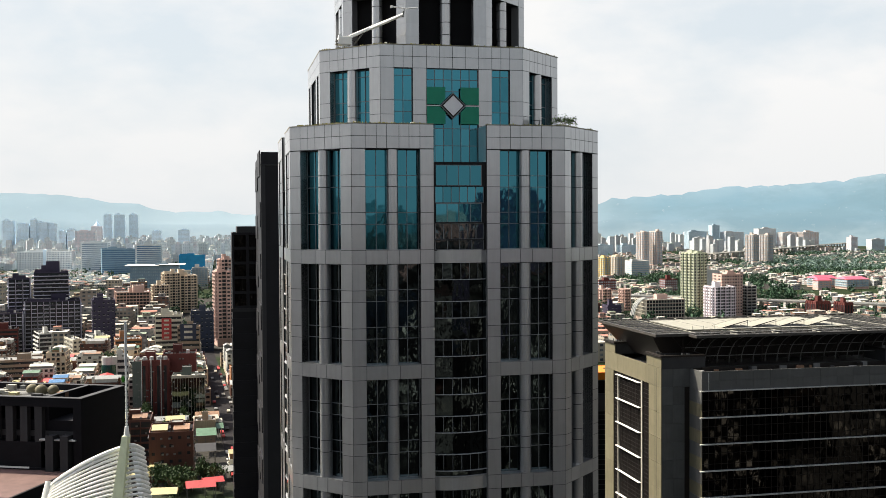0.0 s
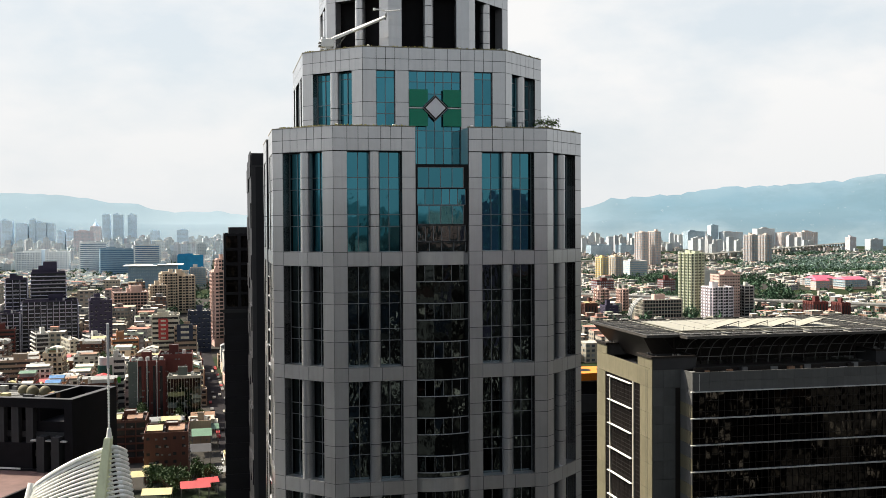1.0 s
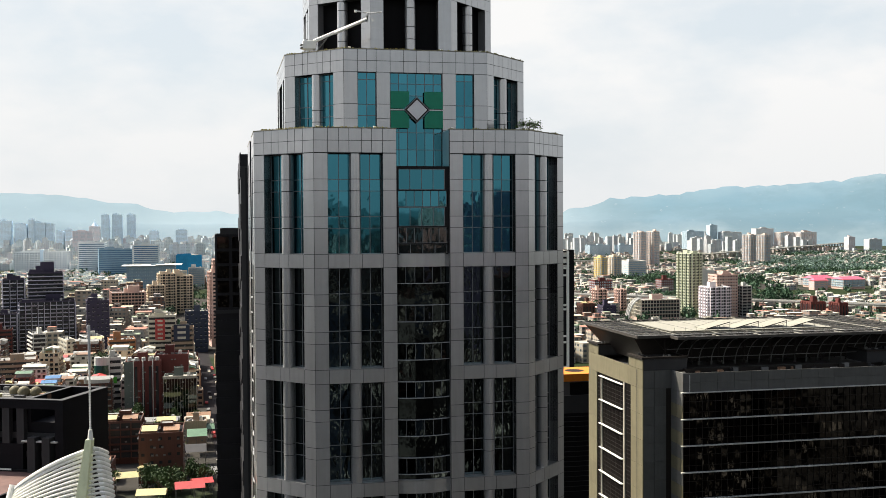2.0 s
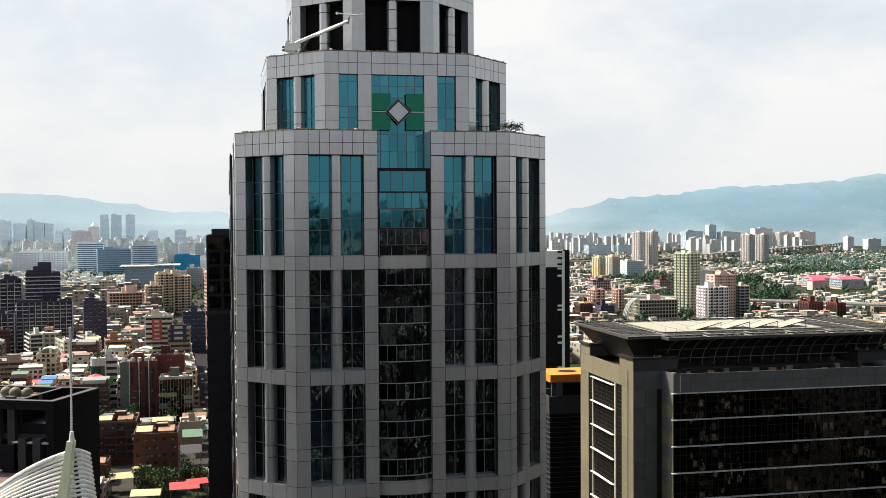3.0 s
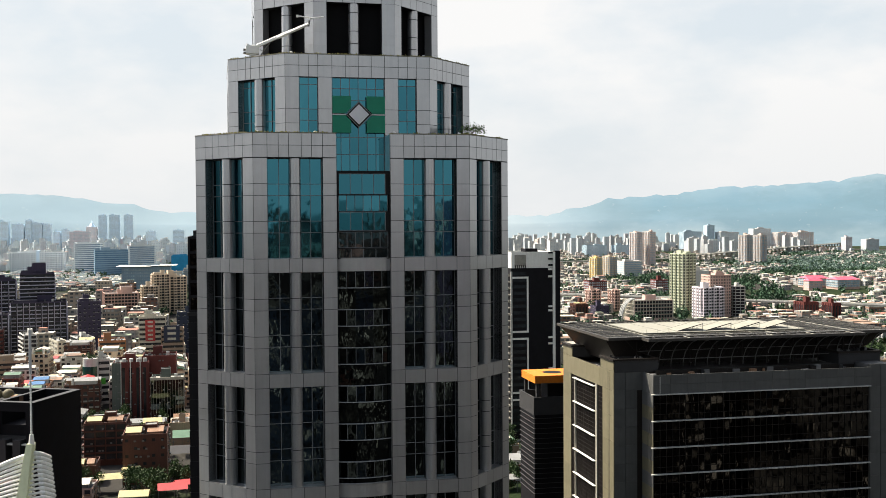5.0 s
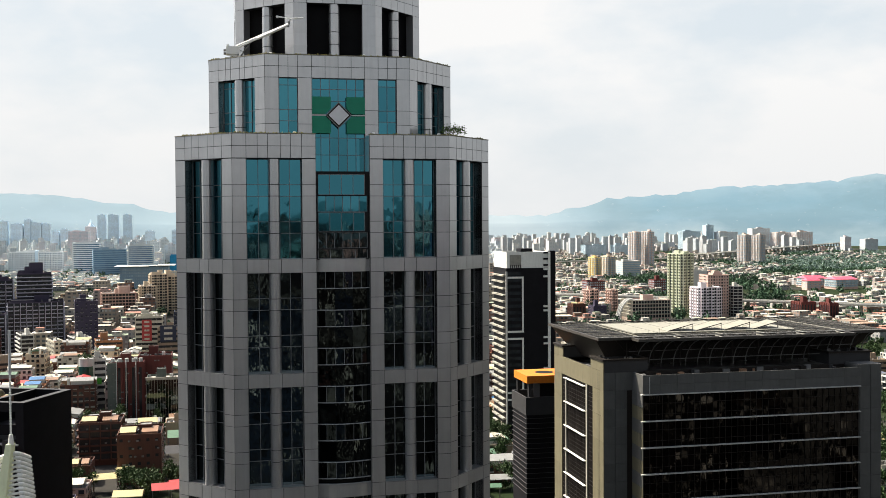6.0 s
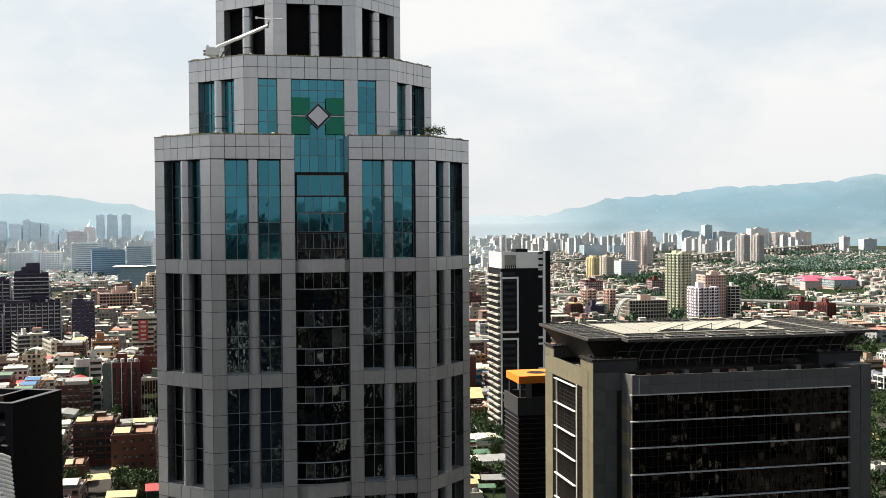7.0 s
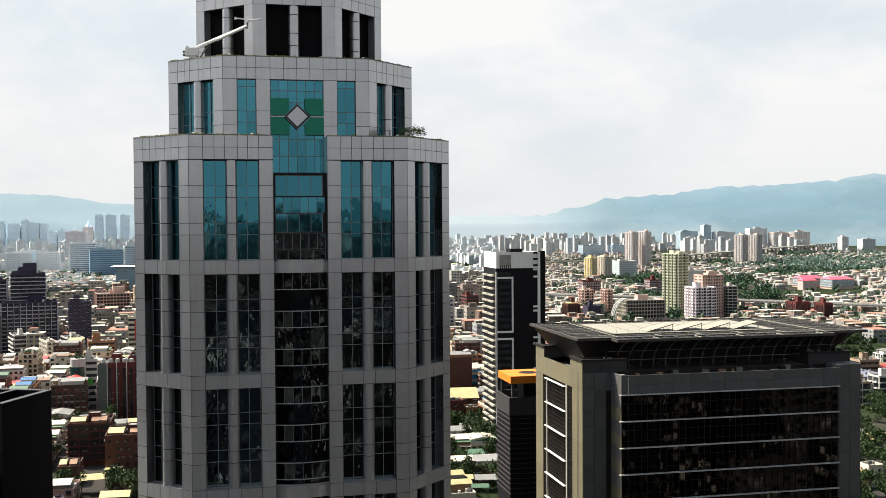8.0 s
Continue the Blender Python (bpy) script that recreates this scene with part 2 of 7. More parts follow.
# the far blue, pink and white tones have distance haze mixed in
TILES = dict(dark_tile=(0.05, 0.043, 0.078), cream=(0.60, 0.57, 0.47), blue_glass=(0.24, 0.36, 0.46), pale_blue=(0.58, 0.64, 0.66), blue_sheet=(0.02, 0.26, 0.50),
    pink_tile=(0.62, 0.43, 0.37), beige_tile=(0.70, 0.58, 0.44), navy=(0.03, 0.04, 0.07), hall_blue=(0.17, 0.19, 0.25), white_tile=(0.58, 0.58, 0.55), orange_tile=(0.34, 0.16, 0.08),
    red_tile=(0.13, 0.035, 0.03), brown_tile=(0.10, 0.042, 0.03), grey_glass=(0.10, 0.12, 0.11), tan_tile=(0.33, 0.25, 0.18), green_tile=(0.60, 0.64, 0.47),
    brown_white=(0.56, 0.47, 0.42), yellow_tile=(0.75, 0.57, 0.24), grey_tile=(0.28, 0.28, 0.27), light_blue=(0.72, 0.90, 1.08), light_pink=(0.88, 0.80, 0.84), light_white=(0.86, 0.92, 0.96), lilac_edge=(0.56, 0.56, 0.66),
    # darker haze tones, for right-hand blocks that show their sunlit sides
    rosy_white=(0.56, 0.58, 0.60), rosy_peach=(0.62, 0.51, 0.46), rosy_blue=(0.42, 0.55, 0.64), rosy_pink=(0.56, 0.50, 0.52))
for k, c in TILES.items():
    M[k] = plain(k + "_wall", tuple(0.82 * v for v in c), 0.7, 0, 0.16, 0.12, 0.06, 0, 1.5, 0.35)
SHEETS = dict(sheet_cream=(0.44, 0.39, 0.20), sheet_green=(0.08, 0.16, 0.10), sheet_red=(0.42, 0.05, 0.05), sheet_white=(0.50, 0.47, 0.39), sheet_rust=(0.26, 0.15, 0.09), sheet_grey=(0.22, 0.225, 0.22), sheet_blue=(0.03, 0.13, 0.30), sheet_pink=(0.62, 0.10, 0.16), banner_green=(0.10, 0.52, 0.06))
for k, c in SHEETS.items():
    M[k] = plain(k + "_roof", tuple(0.84 * v for v in c), 0.55, 0, 0.22, 0.3, 0.1, 0, 3.0, 0.3)
CITY = [(0.44, 0.41, 0.34), (0.52, 0.51, 0.48), (0.34, 0.30, 0.26), (0.22, 0.13, 0.10), (0.60, 0.60, 0.57), (0.38, 0.29, 0.25), (0.24, 0.25, 0.26), (0.50, 0.44, 0.36), (0.30, 0.18, 0.13), (0.42, 0.43, 0.44)]
CITY = [tuple(0.82 * v for v in c) for c in CITY]
M["city_far"] = facade("far_facade", [tuple(v * 0.85 for v in c) for c in CITY], True, 4.2, 3.6, share=0.68)
# far walls with haze mixed in; the second is a darker copy
M["city_haze"] = facade("haze_facade", [tuple(v * 0.4 + w for v, w in zip(c, (0.37, 0.44, 0.49))) for c in CITY], True, 5.0, 4.0, (0.33, 0.41, 0.47), dirty=0.15)
M["city_dim_haze"] = facade("dim_haze_facade", [tuple(v * 0.35 + w for v, w in zip(c, (0.28, 0.315, 0.34))) for c in CITY], True, 5.0, 4.0, (0.27, 0.33, 0.37), dirty=0.12)
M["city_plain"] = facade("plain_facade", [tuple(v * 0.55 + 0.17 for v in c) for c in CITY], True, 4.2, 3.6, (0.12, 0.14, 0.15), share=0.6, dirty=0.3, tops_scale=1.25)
# walls and roofs near black, so that the windows mirroring them look dark
M["city_behind_dim"] = facade("darkened_facade", [(c[0] * k, c[1] * k * 0.6, c[2] * k * 0.55) for c, k in zip(CITY, (0.03, 0.03, 0.03, 0.03, 1.2, 0.03, 0.03, 0.2, 0.03, 0.03))], True, 4.2, 3.6, share=0.75, high=0.6, tops_scale=0.08)

# nearer unseen blocks, darkened too; rare bright panes give mirrored scraps of light
M["city_beside"] = facade("darkened_near_facade", [(0.008, 0.007, 0.008), (0.012, 0.010, 0.010), (0.008, 0.007, 0.008), (0.02, 0.018, 0.017), (0.16, 0.16, 0.15), (0.008, 0.007, 0.007), (0.03, 0.026, 0.024), (0.01, 0.008, 0.008), (0.012, 0.010, 0.012), (0.02, 0.03, 0.05), (0.006, 0.006, 0.007), (0.02, 0.02, 0.022)], True, 4.2, 3.6, (0.006, 0.006, 0.007), share=0.7, high=0.6, tops_scale=0.08, bright_pane=(0.75, 0.72, 0.62))


def ground_material():
    def make(N, b, p):
        town = N.mix(N.noise(p, 0.06, 4.0, 0.7), (0.012, 0.012, 0.012), (0.055, 0.052, 0.047))
        green = N.mix(N.noise(p, 0.03, 4.0, 0.7), (0.006, 0.014, 0.006), (0.024, 0.034, 0.013))
        where = N.ramp(N.noise(p, 0.0035, 3.0, 0.6), [(0.47, (0, 0, 0)), (0.53, (1, 1, 1))])
        N.put(b.inputs["Base Color"], N.mix(where, town, green))
        N.put(b.inputs["Roughness"], 0.95)
        N.put(b.inputs["Specular IOR Level"], 0.05)
    return material("city_ground", make)


M["soil_city"] = ground_material()


def distance_material():
    """Far hills as the view's plain backdrop, the bright haze put into their own glow."""
    def make(N, b, p):
        xyz = N("ShaderNodeSeparateXYZ", {0: p})
        z = xyz.outputs[2]
        rough = N.noise(p, 0.006, 6.0, 0.65)
        spots = N.noise(p, 0.03, 3.0, 0.7)
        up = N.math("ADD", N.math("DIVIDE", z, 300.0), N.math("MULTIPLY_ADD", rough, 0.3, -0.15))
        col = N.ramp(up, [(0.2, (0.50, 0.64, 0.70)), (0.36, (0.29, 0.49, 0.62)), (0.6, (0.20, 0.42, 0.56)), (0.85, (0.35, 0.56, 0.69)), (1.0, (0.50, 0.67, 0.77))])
        # darker folds draw the slopes' shading into the glow
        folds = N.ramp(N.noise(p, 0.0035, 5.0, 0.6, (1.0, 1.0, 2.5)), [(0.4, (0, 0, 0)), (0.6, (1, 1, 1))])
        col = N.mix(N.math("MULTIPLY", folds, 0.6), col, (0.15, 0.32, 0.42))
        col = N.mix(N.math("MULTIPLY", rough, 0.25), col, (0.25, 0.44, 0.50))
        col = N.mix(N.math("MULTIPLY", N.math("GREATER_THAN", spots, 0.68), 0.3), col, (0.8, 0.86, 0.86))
        # haze again: the range is paled towards the centre and the left
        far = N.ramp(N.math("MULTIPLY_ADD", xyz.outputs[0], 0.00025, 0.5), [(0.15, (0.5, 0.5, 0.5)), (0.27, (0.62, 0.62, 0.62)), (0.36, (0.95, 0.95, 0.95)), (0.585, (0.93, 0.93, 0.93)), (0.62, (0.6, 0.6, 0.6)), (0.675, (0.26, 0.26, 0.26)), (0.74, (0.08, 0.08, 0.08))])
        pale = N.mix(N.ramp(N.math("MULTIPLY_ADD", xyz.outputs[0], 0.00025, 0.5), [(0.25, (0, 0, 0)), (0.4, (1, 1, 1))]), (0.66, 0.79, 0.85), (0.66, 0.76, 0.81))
        # the range behind the view is kept dark, for the lower glass to mirror
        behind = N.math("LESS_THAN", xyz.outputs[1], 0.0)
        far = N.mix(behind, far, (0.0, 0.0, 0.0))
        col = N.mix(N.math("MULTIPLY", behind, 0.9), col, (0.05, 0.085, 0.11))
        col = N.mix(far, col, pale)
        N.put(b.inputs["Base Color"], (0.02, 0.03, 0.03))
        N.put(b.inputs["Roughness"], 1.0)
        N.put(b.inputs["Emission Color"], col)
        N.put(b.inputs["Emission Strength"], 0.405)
    return material("hazy_hills", make)


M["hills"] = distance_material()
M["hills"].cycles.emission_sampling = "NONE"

# ---- shapes ----
def part(name, bm, mat, parent=None, label="", m=None, smooth=False):
    """Links a bmesh (or a ready mesh) as one object, under a thing or a part where parent is given."""
    if isinstance(bm, bmesh.types.BMesh):
        data = bpy.data.meshes.new(name)
        bm.to_mesh(data)
        bm.free()
        data.materials.append(M[mat] if isinstance(mat, str) else mat)
        if smooth:
            data.polygons.foreach_set("use_smooth", [True] * len(data.polygons))
    else:
        data = bm
    ob = new(name, data)
    ob.parent = parent
    if m is not None:
        ob.matrix_basis = m
    if label:
        tagged(ob, label)
    return ob


def thing(name, label, category, m=None, group="", kind=""):
    ob = tagged(new(name), label, category, group, kind)
    if m is not None:
        ob.matrix_basis = m
    return ob


def box(bm, x0, x1, y0, y1, z0, z1, m=None):
    vs = [bm.verts.new(v) for v in ((x0, y0, z0), (x1, y0, z0), (x1, y1, z0), (x0, y1, z0), (x0, y0, z1), (x1, y0, z1), (x1, y1, z1), (x0, y1, z1))]
    if m is not None:
        for v in vs:
            v.co = m @ v.co
    for f in ((3, 2, 1, 0), (4, 5, 6, 7), (0, 1, 5, 4), (1, 2, 6, 5), (2, 3, 7, 6), (3, 0, 4, 7)):
        bm.faces.new([vs[i] for i in f])
    return vs


def boxes(*spans):
    bm = bmesh.new()
    for s in spans:
        box(bm, *s)
    return bm


def prism(bm, pts, z0, z1, cap=True):
    """An upright prism over the plan points (counter-clockwise)."""
    lo, hi = [bm.verts.new((x, y, z0)) for x, y in pts], [bm.verts.new((x, y, z1)) for x, y in pts]
    n = len(pts)
    for i in range(n):
        bm.faces.new((lo[i], lo[(i + 1) % n], hi[(i + 1) % n], hi[i]))
    if cap:
        bm.faces.new(hi)
        bm.faces.new(lo[::-1])


def rod(bm, a, b, r, r2=None, n=8):
    """A round bar from a to b."""
    a, b = Vector(a), Vector(b)
    q = (b - a).to_track_quat("Z", "Y").to_matrix()
    rings = []
    for c, k in ((a, r), (b, r if r2 is None else r2)):
        rings.append([bm.verts.new(c + q @ Vector((k * math.cos(2 * math.pi * i / n), k * math.sin(2 * math.pi * i / n), 0))) for i in range(n)])
    for i in range(n):
        bm.faces.new((rings[0][i], rings[0][(i + 1) % n], rings[1][(i + 1) % n], rings[1][i]))
    bm.faces.new(rings[1])
    bm.faces.new(rings[0][::-1])


def tube(bm, path, r, n=8):
    """One bent tube along a path."""
    rings = []
    for i, p in enumerate(path):
        way = (Vector(path[min(i + 1, len(path) - 1)]) - Vector(path[max(i - 1, 0)])).normalized()
        q = way.to_track_quat("Z", "Y").to_matrix()
        rings.append([bm.verts.new(Vector(p) + q @ Vector((r * math.cos(2 * math.pi * k / n), r * math.sin(2 * math.pi * k / n), 0))) for k in range(n)])
    for a, b in zip(rings, rings[1:]):
        shift = min(range(n), key=lambda s: (a[0].co - b[s].co).length)
        for k in range(n):
            bm.faces.new((a[k], a[(k + 1) % n], b[(k + 1 + shift) % n], b[(k + shift) % n]))
    bm.faces.new(rings[0][::-1])
    bm.faces.new(rings[-1])


_panels = {}


def panel_mesh(w, h, t, mat, name="panel"):
    """One flush cladding slab between open joints; alike slabs share the mesh. Front at y = 0, corner at x = z = 0."""
    key = (name, round(w, 2), round(h, 2), round(t, 2), mat)
    if key not in _panels:
        bm = bmesh.new()
        g = 0.026
        back = [bm.verts.new(v) for v in ((g, t, g), (w - g, t, g), (w - g, t, h - g), (g, t, h - g))]
        front = [bm.verts.new(v) for v in ((g, 0, g), (w - g, 0, g), (w - g, 0, h - g), (g, 0, h - g))]
        for i in range(4):
            bm.faces.new((back[i], back[(i + 1) % 4], front[(i + 1) % 4], front[i]))
        bm.faces.new(front)
        data = bpy.data.meshes.new(name)
        bm.to_mesh(data)
        bm.free()
        data.materials.append(M[mat])
        _panels[key] = data
    return _panels[key]


def place(x, y, z):
    return Matrix.Translation((x, y, z))


rng = random.Random(7)

# ---- the granite tower ----
TOWER_YAW = 11.9
TOWER = (-1.71, 128.32)
LEG = 5.88                       # how far a chamfer cuts into each side
APO_A, APO_B, APO_C = 17.39, 13.79, 10.75
TOP_A, TOP_B, TOP_C = 115.3, 124.1, 134.0
tower = thing("office_tower", "stepped octagonal office tower clad in grey granite with teal mirror windows", "tower", pose(*TOWER, 0, 0, 0, TOWER_YAW))


def octagon(a, leg=LEG):
    b = a - leg
    return [(-b, -a), (b, -a), (a, -b), (a, b), (b, a), (-b, a), (-a, b), (-a, -b)]


def face(a, k, leg=LEG):
    """Frame of side k of the octagon (0 front, 1 the chamfer to its right ...): x along the side, y inwards, z up; and its width."""
    w = 2 * (a - leg) if k % 2 == 0 else leg * math.sqrt(2)
    off = a if k % 2 == 0 else (2 * a - leg) / math.sqrt(2)
    return pose(0, 0, 0, 0, 0, 45 * k) @ place(-w / 2, -off, 0), w


SLAB = 0.18
pieces = []                      # (frame, x, z, w, h): cladding slabs, set at the end of the file
ROWS_SECTION = [2.70, 1.22, 2.70, 1.22, 2.70]


def slabs(F, x0, x1, z0, z1, rows=1, cols=1, y=0.0):
    """Notes a field of slabs on a face, in equal columns; rows may be a list of heights."""
    hs = rows if isinstance(rows, list) else [1 / rows] * rows
    total, z = sum(hs), z0
    for h in hs:
        hh = h / total * (z1 - z0)
        for c in range(cols):
            w = (x1 - x0) / cols
            pieces.append((F, x0 + c * w, y, z, w, hh))
        z += hh


def column(F, x, z0, z1, r=0.62, cuts=(0.256, 0.372, 0.628, 0.744)):
    """A round clad column, front flush with the wall, with joints round it."""
    bm = bmesh.new()
    zs = [0, *cuts, 1]
    for a, b in zip(zs, zs[1:]):
        lo, hi, n = z0 + a * (z1 - z0) + 0.04, z0 + b * (z1 - z0) - 0.04, 24
        prism(bm, [(r * math.cos(2 * math.pi * i / n), r * math.sin(2 * math.pi * i / n)) for i in range(n)], lo, hi)
    ob = part("column", bm, "column", tower, m=F @ place(x, r, 0))
    bm = bmesh.new()
    prism(bm, [((r - 0.05) * math.cos(2 * math.pi * i / 16), (r - 0.05) * math.sin(2 * math.pi * i / 16)) for i in range(16)], z0, z1, False)
    part("joint_core", bm, "joint", ob)


def window(F, x0, x1, z0, z1, depth, cols=2, rows=ROWS_SECTION, glass="glass", bars=0.065, uneven=0.35):
    """A glazed opening set back by depth: frame bars as one mesh, and each pane its own, hung slightly out of true."""
    hs = rows
    total = sum(hs)
    zs = [z0]
    for h in hs:
        zs.append(zs[-1] + h / total * (z1 - z0))
    w = (x1 - x0) / cols
    win = part("window", bar_mesh(x1 - x0, 0.1, bars), "mullion", tower, m=F @ place(x0, depth, z0))
    for c in range(cols + 1):
        xc = min(max(c * w, bars / 2), x1 - x0 - bars / 2)
        part("mullion", bar_mesh(bars, 0.13, z1 - z0), "mullion", win, m=place(xc - bars / 2, -0.02, 0))
    for z in zs[1:]:
        part("transom", bar_mesh(x1 - x0, 0.1, bars), "mullion", win, m=place(0, 0, min(z - bars / 2, z1 - bars) - z0))
    for a, b in zip(zs, zs[1:]):
        for c in range(cols):
            data = pane_mesh(w, b - a, glass)
            tip = pose(0, 0, 0, rng.gauss(0, uneven * 0.45), 0, rng.gauss(0, uneven * 0.45))
            part("pane", data, glass, win, m=place((c + 0.5) * w, 0, (a + b) / 2 - z0) @ tip)
    return win


_panes = {}


def bar_mesh(w, d, h, mat="mullion"):
    """A frame bar, front face 7 cm before the glass; alike bars share the mesh."""
    key = ("bar", round(w, 2), round(d, 2), round(h, 2), mat)
    if key not in _panes:
        bm = boxes((0, w, -0.07, d - 0.07, 0, h))
        data = bpy.data.meshes.new("bar")
        bm.to_mesh(data)
        bm.free()
        data.materials.append(M[mat])
        _panes[key] = data
    return _panes[key]



def pane_mesh(w, h, mat):
    key = (round(w, 2), round(h, 2), mat)
    if key not in _panes:
        bm = boxes((-w / 2 - 0.01, w / 2 + 0.01, -0.012, 0.012, -h / 2 - 0.01, h / 2 + 0.01))
        data = bpy.data.meshes.new("pane")
        bm.to_mesh(data)
        bm.free()
        data.materials.append(M[mat])
        _panes[key] = data
    return _panes[key]


DEEP = 1.15                      # depth of the window recesses
SECTIONS = [(102.15, 112.65), (90.12, 100.68), (78.09, 88.65), (66.06, 76.62)]


def recess(F, x0, x1, z0, z1, deep=DEEP):
    """The slab-lined cheeks, sill and head of a recess."""
    bm = boxes((x0 - 0.02, x0, 0.02, deep + 0.1, z0, z1), (x1, x1 + 0.02, 0.02, deep + 0.1, z0, z1), (x0, x1, 0.02, deep + 0.1, z0 - 0.02, z0 + 0.03), (x0, x1, 0.02, deep + 0.1, z1, z1 + 0.02))
    part("reveal", bm, "granite", tower, m=F)


def fluted_field(F, x0, x1, z0, z1, pier=1.46, cols=2, rows=ROWS_SECTION):
    """Pier, a recess with a round column between two windows, pier."""
    slabs(F, x0, x0 + pier, z0, z1, ROWS_SECTION)
    slabs(F, x1 - pier, x1, z0, z1, ROWS_SECTION)
    a, b = x0 + pier, x1 - pier
    mid = (a + b) / 2
    recess(F, a, b, z0, z1)
    # panes below 101 m get the darkened copy, so their reflections look black
    glass = "glass" if z0 > 101 else "dim_shaft_glass"
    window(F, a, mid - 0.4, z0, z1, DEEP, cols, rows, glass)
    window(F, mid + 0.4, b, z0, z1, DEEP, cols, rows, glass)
    column(F, mid, z0, z1)


def band(F, x0, x1, z0, z1, rows=1, pier=1.46):
    """Slabs over the whole field: joints follow piers, windows and column below."""
    mid = (x0 + x1) / 2
    cuts = [x0, x0 + pier, (x0 + pier + mid - 0.66) / 2 + 0.05, mid - 0.66, mid + 0.66, (x1 - pier + mid + 0.66) / 2 - 0.05, x1 - pier, x1] if rows == 2 else [x0, x0 + pier, mid - 0.66, mid + 0.66, x1 - pier, x1]
    for a, b in zip(cuts, cuts[1:]):
        slabs(F, a, b, z0, z1, rows)


WING = 8.66
for k in (0, 1, 2, 6, 7):
    F, w = face(APO_A, k)
    fields = [(0, w)] if k % 2 else [(0, WING), (w - WING, w)]
    for x0, x1 in fields:
        for z0, z1 in SECTIONS:
            fluted_field(F, x0, x1, z0, z1, cols=1 if k == 2 else 2, rows=[1] if k == 2 else ROWS_SECTION)
            band(F, x0, x1, z0 - 1.47, z0)
        band(F, x0, x1, 112.7, TOP_A - 0.06, 2)

# body behind the slabs: a solid ring, deep enough for the recesses
bm = bmesh.new()
prism(bm, octagon(APO_A - DEEP - 0.14), 0, 110.6)
part("core", bm, "joint", tower)
b, n = APO_A - LEG - 0.3, 3.7
ri, wi = APO_A - 0.4, 2.9
deck = [(-b, -ri), (-wi, -ri), (-wi, -ri + n), (wi, -ri + n), (wi, -ri), (b, -ri), (ri, -b), (ri, -wi), (ri - n, -wi), (ri - n, wi), (ri, wi), (ri, b), (b, ri), (-b, ri), (-ri, b), (-ri, wi), (-ri + n, wi), (-ri + n, -wi), (-ri, -wi), (-ri, -b)]
bm = bmesh.new()
prism(bm, deck, 112.9, TOP_A - 0.9)
part("roof_deck", bm, "roofing", tower)


def ring(bm, a, b, z0, z1):
    """An octagonal collar between the apothems a (inner) and b."""
    pi, po = octagon(a), octagon(b)
    v = [[bm.verts.new((x, y, z)) for x, y in p] for p, z in ((po, z0), (po, z1), (pi, z1), (pi, z0))]
    for j in range(4):
        for i in range(8):
            q = (i + 1) % 8
            bm.faces.new((v[j][i], v[j][q], v[(j + 1) % 4][q], v[(j + 1) % 4][i]))
# collars behind bands and corners of the main shaft, open where the centre bay runs
BAY0, BAY1 = WING, 2 * (APO_A - LEG) - WING
def collar(z0, z1, name="collar", mat="joint", out=0.014):
    for k in range(8):
        F, w = face(APO_A, k)
        spans = [(0, w)] if k % 2 or k == 4 else [(0, BAY0), (BAY1, w)]
        for a, b in spans:
            part(name, boxes((a, b, out + 0.006 * (k % 2), DEEP + 0.4, z0, z1)), mat, tower, m=F)


for z0, z1 in SECTIONS:
    collar(z0 - 1.47, z0)
collar(112.65, TOP_A - 0.05)
for k in (0, 1, 2, 6, 7):
    F, w = face(APO_A, k)
    ends = [(0, 1.46), (w - 1.46, w)] if k % 2 else [(0, 1.46), (WING - 1.46, WING), (w - WING, w - WING + 1.46), (w - 1.46, w)]
    for a, b in ends:
        part("pier_core", boxes((a, b, 0.016 + 0.006 * (k % 2), DEEP + 0.4, 64.5, 112.65)), "joint", tower, m=F)
# coping of the main shaft, lower storeys
for k in range(8):
    F, w = face(APO_A, k)
    for a, b in ([(0, w)] if k % 2 or k == 4 else [(0, BAY0), (BAY1, w)]):
        part("coping", boxes((a - 0.03, b + 0.03, -0.03, 0.6, TOP_A - 0.06, TOP_A + 0.02 + 0.004 * (k % 2))), "coping", tower, m=F)
bm = bmesh.new()
prism(bm, octagon(APO_A - 0.05), 0, 64.54)
part("lower_shaft", bm, "granite", tower)
for k in range(8):
    F, w = face(APO_A, k)
    bm = bmesh.new()
    for j in range(5):
        z0 = 5.0 + 12.03 * j
        for a, b in ([(1.46, w - 1.46)] if k % 2 else [(1.46, WING - 1.46), (WING, w - WING), (w - WING + 1.46, w - 1.46)]):
            box(bm, a, b, -0.02, 0.1, z0, z0 + 10.5)
    part("lower_window", bm, "glass", tower, m=F)

# the rounded glass bay between the wings of each wide side
def bow(F, x0, x1, z0, z1, bulge, y0, mat, name, parent, n=10, thick=0.1):
    bm = bmesh.new()
    mid, half = (x0 + x1) / 2, (x1 - x0) / 2
    pts = []
    for i in range(n + 1):
        t = -1 + 2 * i / n
        pts.append((mid + t * half, y0 - bulge * (1 - t * t)))
    pts = pts + [(x1, y0 + thick), (x0, y0 + thick)]
    prism(bm, pts, z0, z1)
    return part(name, bm, mat, parent, m=F)


